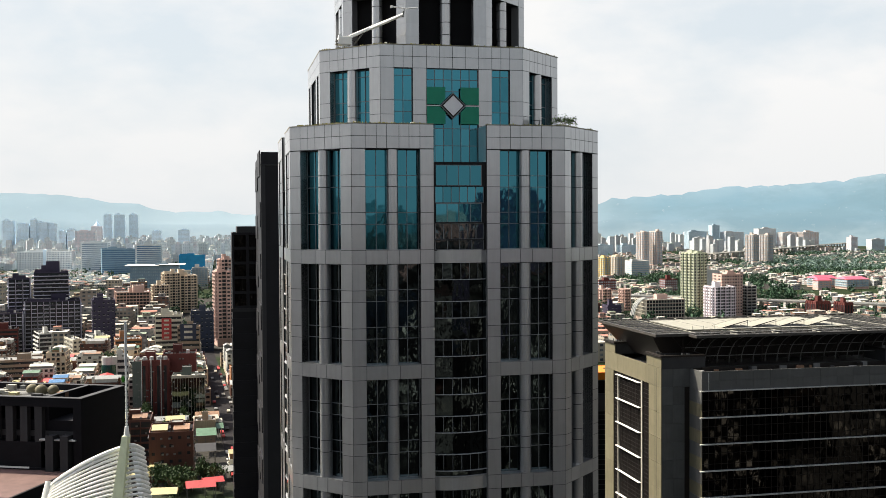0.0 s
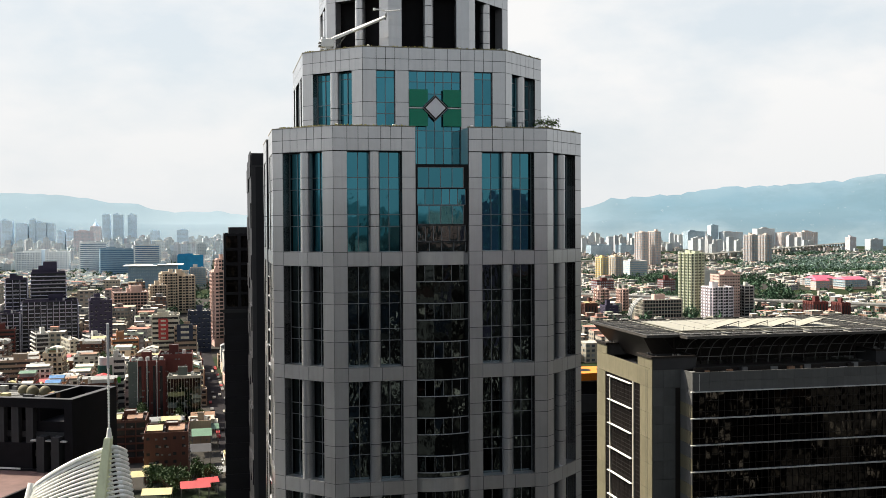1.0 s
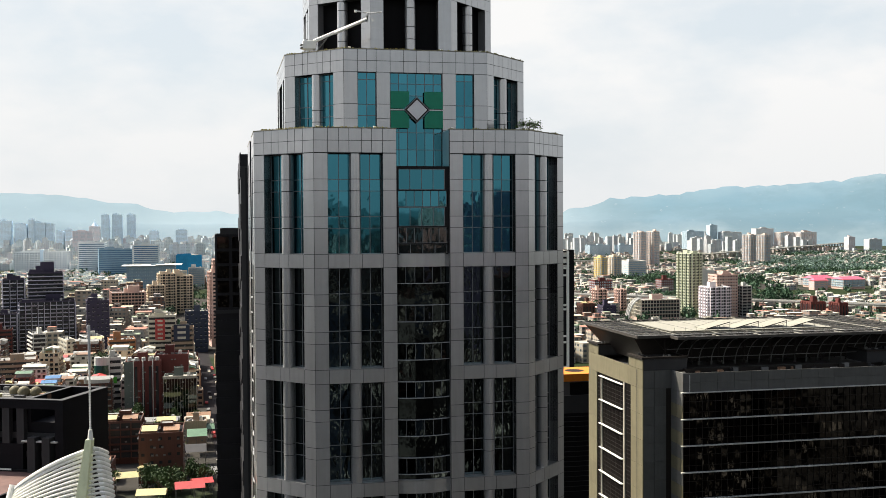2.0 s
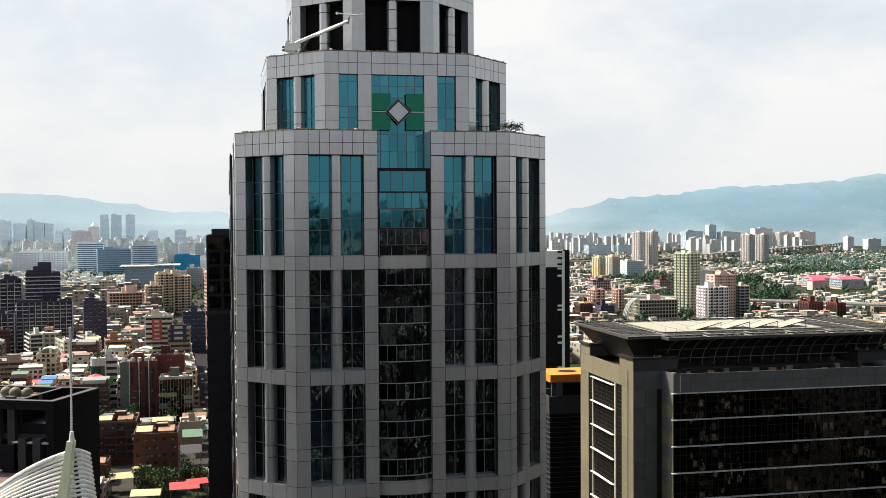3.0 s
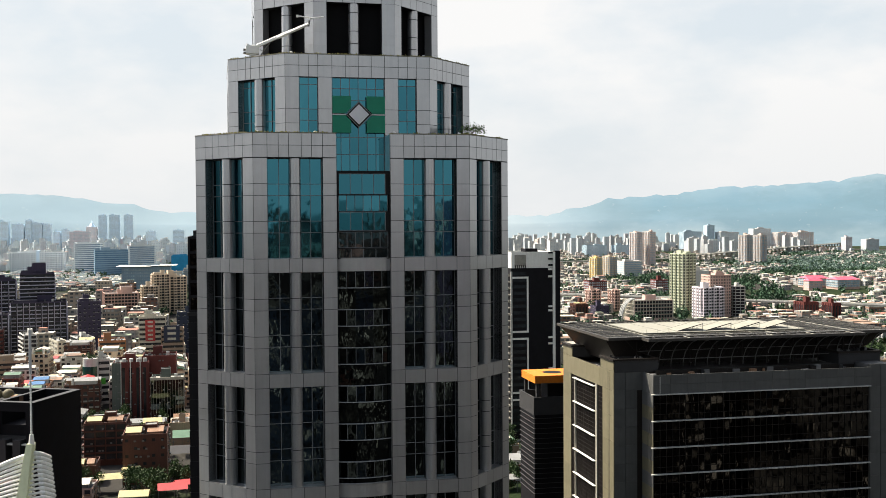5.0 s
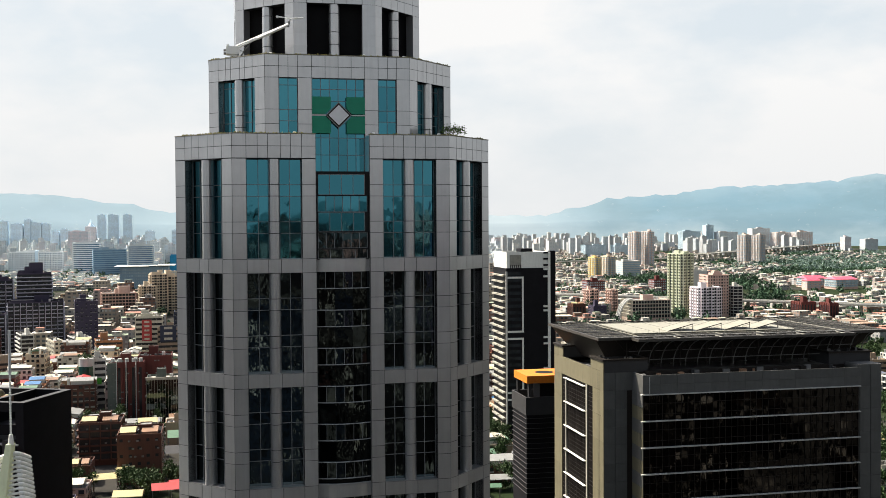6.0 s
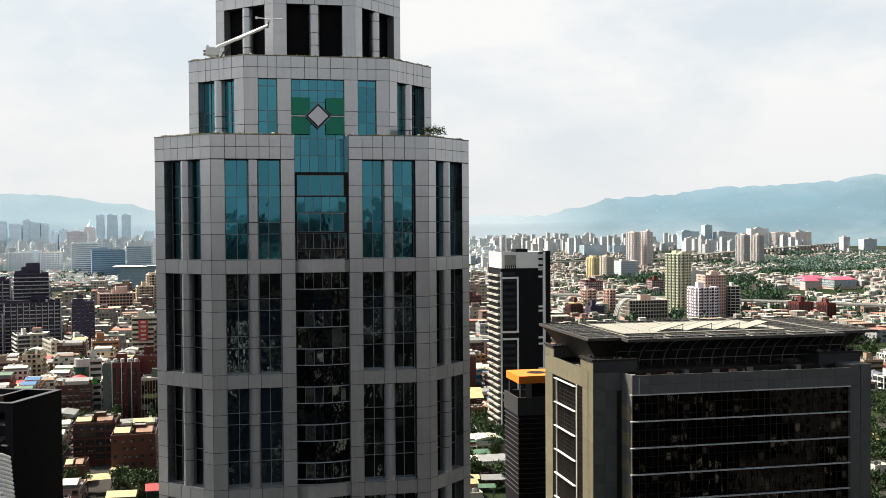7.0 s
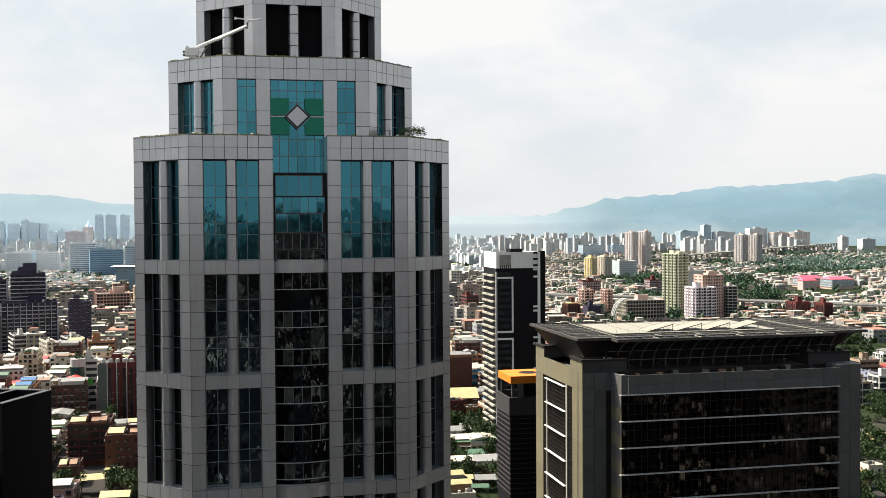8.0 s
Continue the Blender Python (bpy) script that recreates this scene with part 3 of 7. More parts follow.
def glass_bay(F, x0, x1):
    bay = None
    bulge, y0 = 0.55, 0.62
    n = 6
    half, mid = (x1 - x0) / 2, (x0 + x1) / 2
    at = lambda t: (mid + t * half, y0 - bulge * (1 - t * t))
    for z0 in (SECTIONS[0][0], SECTIONS[2][0]):
        bow(F, x0, x1, z0 - 1.42, z0 - 0.05, bulge, y0 - 0.06, "granite", "bay_band", tower)
    # double-height glazing: low barred rows and tall clear ones in turn, each under a pale curved ledge
    for top, lo in ((100.68, 78.09), (76.62, 66.06)):
        z, k = top, 0
        while z > lo + 0.05:
            tall = k % 2 == 1
            h = min(2.3 if tall else 1.75, z - lo)
            z -= h
            k += 1
            cuts = 3 if tall else 6
            win = bow(F, x0, x1, z, z + 0.085, bulge, y0 - 0.15, "bay_ledge", "bay_window", tower, 12, 0.3)
            for i in range(1, cuts):
                if not tall:
                    x, y = at(-1 + 2 * i / cuts)
                    part("mullion", bar_mesh(0.05, 0.12, h - 0.1, "bay_mullion"), "bay_mullion", win, m=place(x - 0.025, y, z + 0.085))
            for i in range(cuts):
                (xa, ya), (xb, yb) = at(-1 + 2 * i / cuts), at(-1 + 2 * (i + 1) / cuts)
                w = math.hypot(xb - xa, yb - ya)
                turn = math.degrees(math.atan2(yb - ya, xb - xa))
                m = place((xa + xb) / 2, (ya + yb) / 2, z + h / 2) @ pose(0, 0, 0, rng.gauss(0, 0.2), 0, turn + rng.gauss(0, 0.25))
                part("pane", pane_mesh(w, h, "bay_glass"), "bay_glass", win, m=m)
    # the flat glass box on top of the bay
    bm = boxes((x0, x1, 0.2, 3.2, 111.05, 111.35), (x0, x0 + 0.12, 0.2, 0.5, 102.1, 111.1), (x1 - 0.12, x1, 0.2, 0.5, 102.1, 111.1))
    part("bay_roof", bm, "joint", tower, m=F)
    for z0, z1, c, d in ((102.1, 103.15, 4, 0.6), (103.2, 104.9, 6, 0.55), (105.0, 107.0, 4, 0.3), (107.05, 108.8, 6, 0.6), (108.85, 111.05, 4, 0.3)):
        low = z0 < 104
        window(F, x0 + 0.2, x1 - 0.5 if d < 0.5 else x1 - 0.2, z0, z1, d, c, [1], "dim_shaft_glass" if low else "glass", 0.06, 0.25)
        part("bay_frame", boxes((x0 + 0.12, x1 - 0.12, d - 0.18, d + 0.2, z0 - 0.09, z0 + 0.02)), "joint", tower, m=F)
        if d < 0.5:
            # black side strips paint in the shade of deep reveals beside the glass
            part("bay_frame", boxes((x0 + 0.05, x0 + 0.24, d - 0.14, d + 0.2, z0 + 0.02, z1)), "joint", tower, m=F)
            part("bay_frame", boxes((x1 - 0.5, x1 - 0.05, d - 0.06, d + 0.3, z0 + 0.02, z1)), "joint", tower, m=F)
    part("bay_core", boxes((x0, x1, 0.75, DEEP + 0.4, 64.5, 111.05)), "joint", tower, m=F)


for k in (0, 2, 6):
    F, w = face(APO_A, k)
    if k == 2:
        bow(F, BAY0, BAY1, 64.5, 111.05, 0.55, 0.62, "bay_glass", "bay_glazing", tower)
    else:
        glass_bay(F, BAY0, BAY1)
    # wing cheeks that face the bay, above it and beside it
    for a, b in ((BAY0 - 0.3, BAY0 + 0.02), (BAY1 - 0.02, BAY1 + 0.3)):
        part("wing_cheek", boxes((a, b, 0.19, 3.55, 64.5, TOP_A - 0.06)), "granite", tower, m=F)

# second tier
bm = bmesh.new()
prism(bm, octagon(APO_B - 0.85), TOP_A - 5, TOP_B - 0.8)
part("core", bm, "joint", tower)
for k in range(8):
    F, w = face(APO_B, k)
    part("collar", boxes((0, w, 0.014 + 0.006 * (k % 2), 1.2, 121.6, TOP_B - 0.05)), "joint", tower, m=F)
for k in range(8):
    F, w = face(APO_B, k)
    part("coping", boxes((-0.03, w + 0.03, -0.03, 0.55, TOP_B - 0.06, TOP_B + 0.02 + 0.004 * (k % 2))), "coping", tower, m=F)
ZB0, ZB1 = 114.5, 121.6
for k in (0, 1, 2, 6, 7):
    F, w = face(APO_B, k)
    if k % 2:
        a, b = 1.46, w - 1.46
        ends = [(0, a), (b, w)]
        recess(F, a, b, ZB0, ZB1, 0.85)
        mid = w / 2
        window(F, a, mid - 0.4, ZB0, ZB1, 0.85, 2, [0.95, 1.6, 1.25, 2.75, 0.8])
        window(F, mid + 0.4, b, ZB0, ZB1, 0.85, 2, [0.95, 1.6, 1.25, 2.75, 0.8])
        column(F, mid, ZB0, ZB1, 0.62, (0.27, 0.45))
        cuts = [0, 1.46, 2.6, 3.34, 4.66, 5.4, 6.54, w]
    else:
        c0, c1 = w / 2 - 2.87, w / 2 + 2.87
        ends = [(0, 1.5), (3.52, c0), (c1, w - 3.52), (w - 1.5, w)]
        for a, b in ((1.5, 3.52), (w - 3.52, w - 1.5)):
            recess(F, a, b, ZB0, ZB1, 0.4)
            window(F, a, b, ZB0, ZB1, 0.4, 2, [0.95, 1.6, 1.25, 2.75, 0.8])
        window(F, c0, c1, 111.35, ZB1, 0.35, 6, [2.0, 1.9, 1.6, 1.3, 1.2, 1.3, 1.2])
        cuts = [0, 1.5, 2.5, 3.52, c0, c0 + 1.45, w / 2, c1 - 1.45, c1, w - 3.52, w - 2.5, w - 1.5, w]
    for a, b in ends:
        slabs(F, a, b, ZB0, ZB1, [0.9, 1.2, 1.55, 3.4])
        part("pier_core", boxes((a, b, 0.016 + 0.006 * (k % 2), 1.2, ZB0, ZB1)), "joint", tower, m=F)
    for a, b in zip(cuts, cuts[1:]):
        slabs(F, a, b, ZB1, TOP_B - 0.06, 2)

# third tier: an open crown of piers and round columns round a dark core
LEG_C = 6.2
ZC0, ZC1 = 123.4, 130.3
# core and slab are near black to stand in for the crown's unlit inside
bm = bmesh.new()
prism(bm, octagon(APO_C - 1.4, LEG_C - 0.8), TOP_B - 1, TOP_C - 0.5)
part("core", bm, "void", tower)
for k in range(8):
    F, w = face(APO_C, k, LEG_C)
    part("collar", boxes((0, w, 0.014 + 0.006 * (k % 2), 1.0, ZC1, TOP_C)), "joint", tower, m=F)
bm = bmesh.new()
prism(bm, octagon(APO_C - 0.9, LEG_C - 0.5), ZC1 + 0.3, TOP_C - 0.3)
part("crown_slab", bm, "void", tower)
for k in range(8):
    F, w = face(APO_C, k, LEG_C)
    p = 1.3 if k % 2 else 1.45
    for a, b in ((0, p), (w - p, w)):
        slabs(F, a, b, ZC0, ZC1, [2.2, 1.3, 2.1, 1.3])
        part("pier_core", boxes((a, b, 0.016 + 0.006 * (k % 2), 1.0, ZC0, ZC1)), "granite", tower, m=F)
    column(F, w / 2, ZC0, ZC1, 0.6, (0.35, 0.55, 0.85))
    cuts = [0, p, w / 2 - 1.3, w / 2, w / 2 + 1.3, w - p, w]
    for a, b in zip(cuts, cuts[1:]):
        slabs(F, a, b, ZC1, TOP_C, 3)

# emblem over the bay: four green squares with cut corners round a white diamond
F, w = face(APO_B, 0)
emblem = tagged(part("emblem", boxes((-2.87, 2.87, 0.0, 0.3, -0.06, 0.06)), "sign_white", None, m=tower.matrix_basis @ F @ place(w / 2, -0.12, 117.6)), "wall emblem of green squares round a white diamond", "sign")
for sx in (-1, 1):
    for sz in (-1, 1):
        bm = bmesh.new()
        pts = [(1.45, 0.12), (2.87, 0.12), (2.87, 1.98), (0.85, 1.98), (0.85, 0.72)]
        lo = [bm.verts.new((sx * x, -0.10, sz * z)) for x, z in pts]
        hi = [bm.verts.new((sx * x, 0.06, sz * z)) for x, z in pts]
        for i in range(5):
            bm.faces.new((lo[i], lo[(i + 1) % 5], hi[(i + 1) % 5], hi[i]))
        bm.faces.new(lo)
        bm.faces.new(hi)
        bmesh.ops.recalc_face_normals(bm, faces=bm.faces)
        part("green_square", bm, "sign_green", emblem, "green enamel square")
for r, y, mat, name in ((1.42, -0.12, "mullion", "diamond_edge"), (1.30, -0.16, "dark_metal", "diamond_rim"), (1.10, -0.2, "sign_white", "diamond")):
    bm = bmesh.new()
    box(bm, -r / 1.414, r / 1.414, y, 0.05, -r / 1.414, r / 1.414, pose(0, 0, 0, 0, 45, 0))
    part(name, bm, mat, emblem, {"diamond": "white enamel diamond", "diamond_rim": "dark rim", "diamond_edge": "thin pale outer edge"}[name])

# ---- neighbours ----
YAW = 11.9                       # the street grid
def walled_box(name, mat, parent, x0, x1, y0, y1, z0, z1, lip=0.35, drop=0.9, roof="roofing"):
    """A block with a parapet round a lower roof."""
    bm = bmesh.new()
    o, i = [(x0, y0), (x1, y0), (x1, y1), (x0, y1)], [(x0 + lip, y0 + lip), (x1 - lip, y0 + lip), (x1 - lip, y1 - lip), (x0 + lip, y1 - lip)]
    rings = [[bm.verts.new((x, y, z)) for x, y in p] for p, z in ((o, z0), (o, z1), (i, z1), (i, z1 - drop))]
    for a, b in zip(rings, rings[1:]):
        for k in range(4):
            bm.faces.new((a[k], a[(k + 1) % 4], b[(k + 1) % 4], b[k]))
    bm.faces.new(rings[0][::-1])
    f = bm.faces.new(rings[3])
    f.material_index = 1
    ob = part(name, bm, mat, parent)
    ob.data.materials.append(M[roof])
    return ob


# dark store with a steel canopy on its roof
store = thing("department_store", "dark glass store with beige stone corners and roof canopy", "building", pose(55.9, 228.4, -2.4, 0, 0, YAW) @ Matrix.Scale(1.023, 4))
LINE, STOREY = 68.9, 5.7
X_C, Y_C = -6.6, 5.9            # front corner of the main body
walled_box("body", "dark_metal", store, X_C + 0.25, 57.5, Y_C + 0.25, 40, 0, 73.1, 0.5, 1.5)
# beige slabs on the sunlit flank, round a tall recess
flank = pose(X_C, 40, 0, 0, 0, -90)          # x runs from the rear corner to the front
def flank_slabs(a, b, z0, z1, cols, rows):
    for i in range(cols):
        for j in range(rows):
            w, h = (b - a) / cols, (z1 - z0) / rows
            part("slab", panel_mesh(w, h, 0.2, "beige_stone", "slab"), "beige_stone", store, m=flank @ place(a + i * w, 0, z0 + j * h))
L = 40 - Y_C
O0, O1, S0, S1 = L - 28.3, L - 11.3, L - 10.2, L - 6.8
flank_slabs(0, O0, 30, 69, 1, 7)
flank_slabs(S1, L, 30, 69, 1, 7)
flank_slabs(0, L, 69, 73.2, 4, 1)
flank_slabs(L - 8, L, 73.2, 75.5, 2, 1)
flank_slabs(0, 6.8, 73.2, 75.5, 2, 1)
part("flank_base", boxes((0, L, 0, 0.2, 0, 30)), "beige_stone", store, m=flank)
part("flank_glass", boxes((O0, S1, 0.22, 0.24, 30, 69)), "dark_recess", store, m=flank)
part("flank_post", boxes((O1 + 0.1, S0 - 0.25, -0.05, 0.2, 30, 69)), "post_grey", store, m=flank)
part("flank_post", boxes((O0 + 3.0, O0 + 3.4, -0.15, 0.2, 30, 68)), "post_grey", store, m=flank)
for q in (L - 3.4, L - 2.7):
    part("flank_groove", boxes((q, q + 0.12, -0.03, 0.05, 30, 72.9)), "slate", store, m=flank)
for j in range(7):
    z = LINE - 0.6 - STOREY * j
    for i in range(9):
        part("glazing_bar", boxes((O0 + 3.6 + i * 1.65, O0 + 3.68 + i * 1.65, 0.14, 0.22, z - STOREY + 0.3, z - 0.2)), "dark_metal", store, m=flank)
    part("sun_fin", boxes((O0 + 2.2, O1 - 0.3, -0.5, 0.15, z, z + 0.13)), "white_steel", store, m=flank)
    for i in range(5):
        zz = z - 1.0 - i * 0.95
        part("glazing_bar", boxes((O0, S1, 0.16, 0.22, zz, zz + 0.06)), "dark_metal", store, m=flank)
# raised dark caps at the corners
for k, (a, b, c, d) in enumerate(((X_C + 0.25, 3.6, Y_C - 0.1, Y_C + 8), (X_C + 0.25, 3.0, 33.2, 40.1), (47.5, 58.0, Y_C - 0.1, Y_C + 8))):
    walled_box("corner_cap", "slate", store, a, b, c, d, 73.0, 75.45, 0.4, 0.8)
    lip = 0.55 if k < 2 else 0.25
    part("cap_band", boxes((a - lip, b + 0.25, c - 0.25, c + 0.5, 75.5, 75.95), (a - lip, a + 0.4, c + 0.5, d + 0.1, 75.5, 75.95), (b - 0.5, b + 0.25, c + 0.5, d + 0.1, 75.5, 75.95)), "dark_metal", store)
    for i in range(9):
        x, y, w = rng.uniform(a + 0.5, b - 1.2), rng.uniform(c + 0.6, d - 1.2), rng.uniform(0.25, 0.7)
        part("vent", boxes((x, x + w, y, y + w * 0.7, 74.6, 75.3 + rng.uniform(0.1, 1.1))), rng.choice(["grey_metal", "roofing", "slate", "concrete"]), store)
# grey slabs on the front corner pier
for i in range(2):
    for j in range(12):
        part("slab", panel_mesh(2.7, 4.0, 0.2, "grey_stone", "slab"), "grey_stone", store, m=place(X_C + 0.05 + i * 2.72, Y_C + 0.05, 25.1 + 4.0 * j))
part("slot_head", boxes((-1.15, 0.1, Y_C + 0.08, Y_C + 0.4, 69.0, 73.0)), "grey_stone", store)
# projecting glass block with white ledges
part("block_core", boxes((0.15, 51.4, 0.3, Y_C + 0.3, 0, 68.9)), "black", store)
for j in range(20):
    mat = "beige_stone" if j % 2 else "grey_stone"
    for i in range(2):
        part("slab", panel_mesh(2.95, 2.84, 0.2, mat, "slab"), mat, store, m=pose(0, Y_C + 0.1 - 2.95 * i, 68.9 - 2.85 * (j + 1), 0, 0, -90))
for j in range(8):
    z = LINE - STOREY * j
    part("ledge", boxes((-0.4, 51.6, -0.45, 0.2, z - 0.1, z + 0.1)), "pale_edge", store)
    lo = z - STOREY + 0.12
    bars = bmesh.new()
    for i in range(36):
        x = 0.2 + i * 1.46
        box(bars, x - 0.04, x + 0.04, 0.1, 0.3, lo, z - 0.16)
    for zz in (lo + 1.3, lo + 3.6):
        box(bars, 0.2, 51.4, 0.14, 0.3, zz - 0.04, zz + 0.04)
    win = tagged(part("window_strip", bars, "dark_metal", store), kind="stuff")
    for i in range(35):
        tip = pose(0, 0, 0, rng.gauss(0, 0.35), 0, rng.gauss(0, 0.35))
        part("pane", pane_mesh(1.46, STOREY - 0.28, "black_glass"), "black_glass", win, m=place(0.93 + i * 1.46, 0.25, (lo + z - 0.16) / 2) @ tip)
for i in range(13):
    for j in range(2):
        part("slab", panel_mesh(51.6 / 13, 2.05, 0.2, "grey_stone", "slab"), "grey_stone", store, m=place(i * 51.6 / 13, -0.05, 68.98 + 2.05 * j))
walled_box("parapet", "grey_stone", store, 0.1, 52.0, 0.12, 8.0, 68.9, 73.0, 0.4, 1.0)
for i in range(2):
    for j in range(9):
        part("slab", panel_mesh(2.6, 5.0, 0.2, "grey_stone", "slab"), "grey_stone", store, m=place(52.0 + i * 2.7, 0.6, 28.6 + 5.0 * j))
part("edge_line", boxes((1.5, 1.64, -0.1, 0.0, 69.1, 72.7)), "pale_edge", store)
part("pier", boxes((51.6, 57.4, 0.75, Y_C + 0.3, 0, 73.6)), "grey_stone", store)
# roof canopy: dark frame and purlins, a pale sheet in its middle with four sawtooth lights
CX0, CX1, CY0, CY1, CZ = -6.8, 64.3, 8.4, 44.5, 80.1
for a, b, c, d in ((CX0, CX1, CY0, CY0 + 0.5), (CX0, CX1, CY1 - 0.5, CY1), (CX0, CX0 + 0.5, CY0 + 0.5, CY1 - 0.5), (CX1 - 0.5, CX1, CY0 + 0.5, CY1 - 0.5)):
    part("edge_beam", boxes((a, b, c, d, CZ - 0.4, CZ + 0.2)), "edge_metal", store)
part("canopy_deck", boxes((CX0 + 0.5, CX1 - 0.5, CY0 + 0.5, CY1 - 0.5, CZ - 0.3, CZ - 0.15)), "dark_metal", store)
for i in range(1, 13):
    y = CY0 + i * (CY1 - CY0) / 13
    part("purlin", boxes((CX0 + 0.5, CX1 - 0.5, y - 0.08, y + 0.08, CZ - 0.1, CZ + 0.1)), "grey_metal" if i % 2 else "post_grey", store)
for i in range(1, 28):
    x = CX0 + i * (CX1 - CX0) / 28
    part("purlin", boxes((x - 0.05, x + 0.05, CY0 + 0.5, CY1 - 0.5, CZ + 0.0, CZ + 0.14)), "post_grey" if i % 4 == 0 else "edge_metal", store)
for a, b, c, d in ((0.9, 53.4, 4.4, 4.9), (0.9, 1.4, 4.9, CY0), (52.9, 53.4, 4.9, CY0)):
    part("edge_beam", boxes((a, b, c, d, CZ - 0.45, CZ + 0.15)), "edge_metal", store)
part("canopy_deck", boxes((1.4, 52.9, 4.9, CY0, CZ - 0.3, CZ - 0.15)), "dark_metal", store)
for i in range(1, 21):
    x = 0.9 + i * 2.5
    part("purlin", boxes((x - 0.06, x + 0.06, 4.9, CY0, CZ - 0.1, CZ + 0.16)), "post_grey" if i % 4 == 0 else "edge_metal", store)
part("purlin", boxes((1.4, 52.9, 6.5, 6.66, CZ - 0.1, CZ + 0.12)), "grey_metal", store)
part("gutter_line", boxes((CX0 + 0.5, CX1 - 0.5, CY0 + 0.5, CY0 + 0.62, CZ + 0.2, CZ + 0.26)), "pale_edge", store)
part("roof_sheet", boxes((3.8, 44, 14.2, 37.0, CZ + 0.25, CZ + 0.4)), "skylight", store)
for i in range(8):
    part("sheet_seam", boxes((3.8 + 5.72 * i, 3.9 + 5.72 * i, 14.2, 37.0, CZ + 0.4, CZ + 0.46)), "roofing", store)
for i in range(4):
    # a tilted sheet on posts, open below
    x, w, d, up = 12.7 + i * 7.15, 6.3, 5.2, 1.55
    bm = bmesh.new()
    box(bm, 0, math.hypot(w, up), 0, d, 0, 0.07, place(x, 15.8, CZ + 0.42) @ Matrix.Rotation(-math.atan2(up, w), 4, "Y"))
    flap = part("sawtooth_sheet", bm, "skylight", store)
    for y0 in (-0.09, d):
        bm = bmesh.new()
        box(bm, 0, math.hypot(w, up), y0, y0 + 0.09, -0.06, 0.1, place(x, 15.8, CZ + 0.42) @ Matrix.Rotation(-math.atan2(up, w), 4, "Y"))
        part("sheet_frame", bm, "dark_metal", flap)
    for px, py, top in ((w - 0.1, 0, 1.95), (w - 0.1, d - 0.1, 1.95), (w * 0.5, 0, 1.15)):
        part("sheet_post", boxes((x + px, x + px + 0.1, 15.8 + py, 15.9 + py, CZ + 0.4, CZ + top)), "grey_metal", flap)
# black sheets laid on the roof as the painted shadow under each flap
for i in range(4):
    x = 12.7 + i * 7.15
    bm = bmesh.new()
    prism(bm, [(x + 0.5, 15.9), (x + 7.1, 17.6), (x + 7.1, 20.2), (x + 4.2, 21.5)], CZ + 0.404, CZ + 0.43, True)
    part("roof_opening", bm, "black", store)
for i in range(15):
    x = 4.6 + 2.7 * i
    part("guard_post", boxes((x, x + 0.06, 14.3, 14.36, CZ + 0.4, CZ + 1.2)), "grey_metal", store)
# flared soffit and curved ribs under the canopy
bm = bmesh.new()
lo = [bm.verts.new(c) for c in ((-2, 14.5, 73.5), (56, 14.5, 73.5), (56, 38, 73.5), (-2, 38, 73.5))]
hi = [bm.verts.new(c) for c in ((CX0 + 0.6, 11.8, CZ - 0.5), (CX1 - 0.6, 11.8, CZ - 0.5), (CX1 - 0.6, CY1 - 0.6, CZ - 0.5), (CX0 + 0.6, CY1 - 0.6, CZ - 0.5))]
for k in range(4):
    bm.faces.new((lo[k], lo[(k + 1) % 4], hi[(k + 1) % 4], hi[k]))
part("soffit", bm, "dark_metal", store)
for i in range(20):
    x = 3.5 + i * 2.95
    bm = bmesh.new()
    pts = [Vector((x + 1.3 * (1 - math.cos(a)), 12.0 - (7.0 if x < 50 else 3.2) * (1 - math.cos(a)), 73.0 + 6.7 * math.sin(a))) for a in [k * math.pi / 12 for k in range(7)]]
    tube(bm, pts, 0.11, 6)
    part("rib", bm, "grey_metal", store)
for i in range(9):
    x = 1.0 + i * 6.4
    bm = bmesh.new()
    rod(bm, (x, 11.5, 73.2), (x, 11.5, CZ - 0.4), 0.16, n=8)
    rod(bm, (x, 11.5, 76.5), (x + 3.2, 10.5, CZ - 0.4), 0.09, n=6)
    rod(bm, (x, 11.5, 76.5), (x - 3.2, 10.5, CZ - 0.4), 0.09, n=6)
    part("strut", bm, "dark_metal", store)
part("rail", boxes((1, 52, 9.6, 9.7, 75.0, 75.12)), "grey_metal", store)
# lattice behind the ribs
for i in range(18):
    x = 2.5 + i * 3.2
    bm = bmesh.new()
    tube(bm, [(x, 13.4, 73.4), (x + 1.6, 12.6, 76.6), (x + 3.2, 12.0, CZ - 0.6)], 0.07, 5)
    part("brace", bm, "dark_metal", store)
    bm = bmesh.new()
    tube(bm, [(x + 3.2, 13.4, 73.4), (x + 1.6, 12.6, 76.6), (x, 12.0, CZ - 0.6)], 0.07, 5)
    part("brace", bm, "dark_metal", store)
for z in (74.6, 76.6, 78.6):
    part("rail", boxes((1, 58, 12.3, 12.42, z, z + 0.12)), "grey_metal", store)
# loose plant on the roof edge
for i in range(26):
    x, y = 1.5 + i * 1.9 + rng.uniform(-1, 1), rng.uniform(1.2, 7.5)
    w = rng.uniform(0.3, 1.0)
    part("duct", boxes((x, x + w * 1.6, y, y + w, 71.9, 71.9 + rng.uniform(0.7, 1.4))), rng.choice(["roofing", "sheet_rust", "dark_metal", "slate", "slate"]), store)

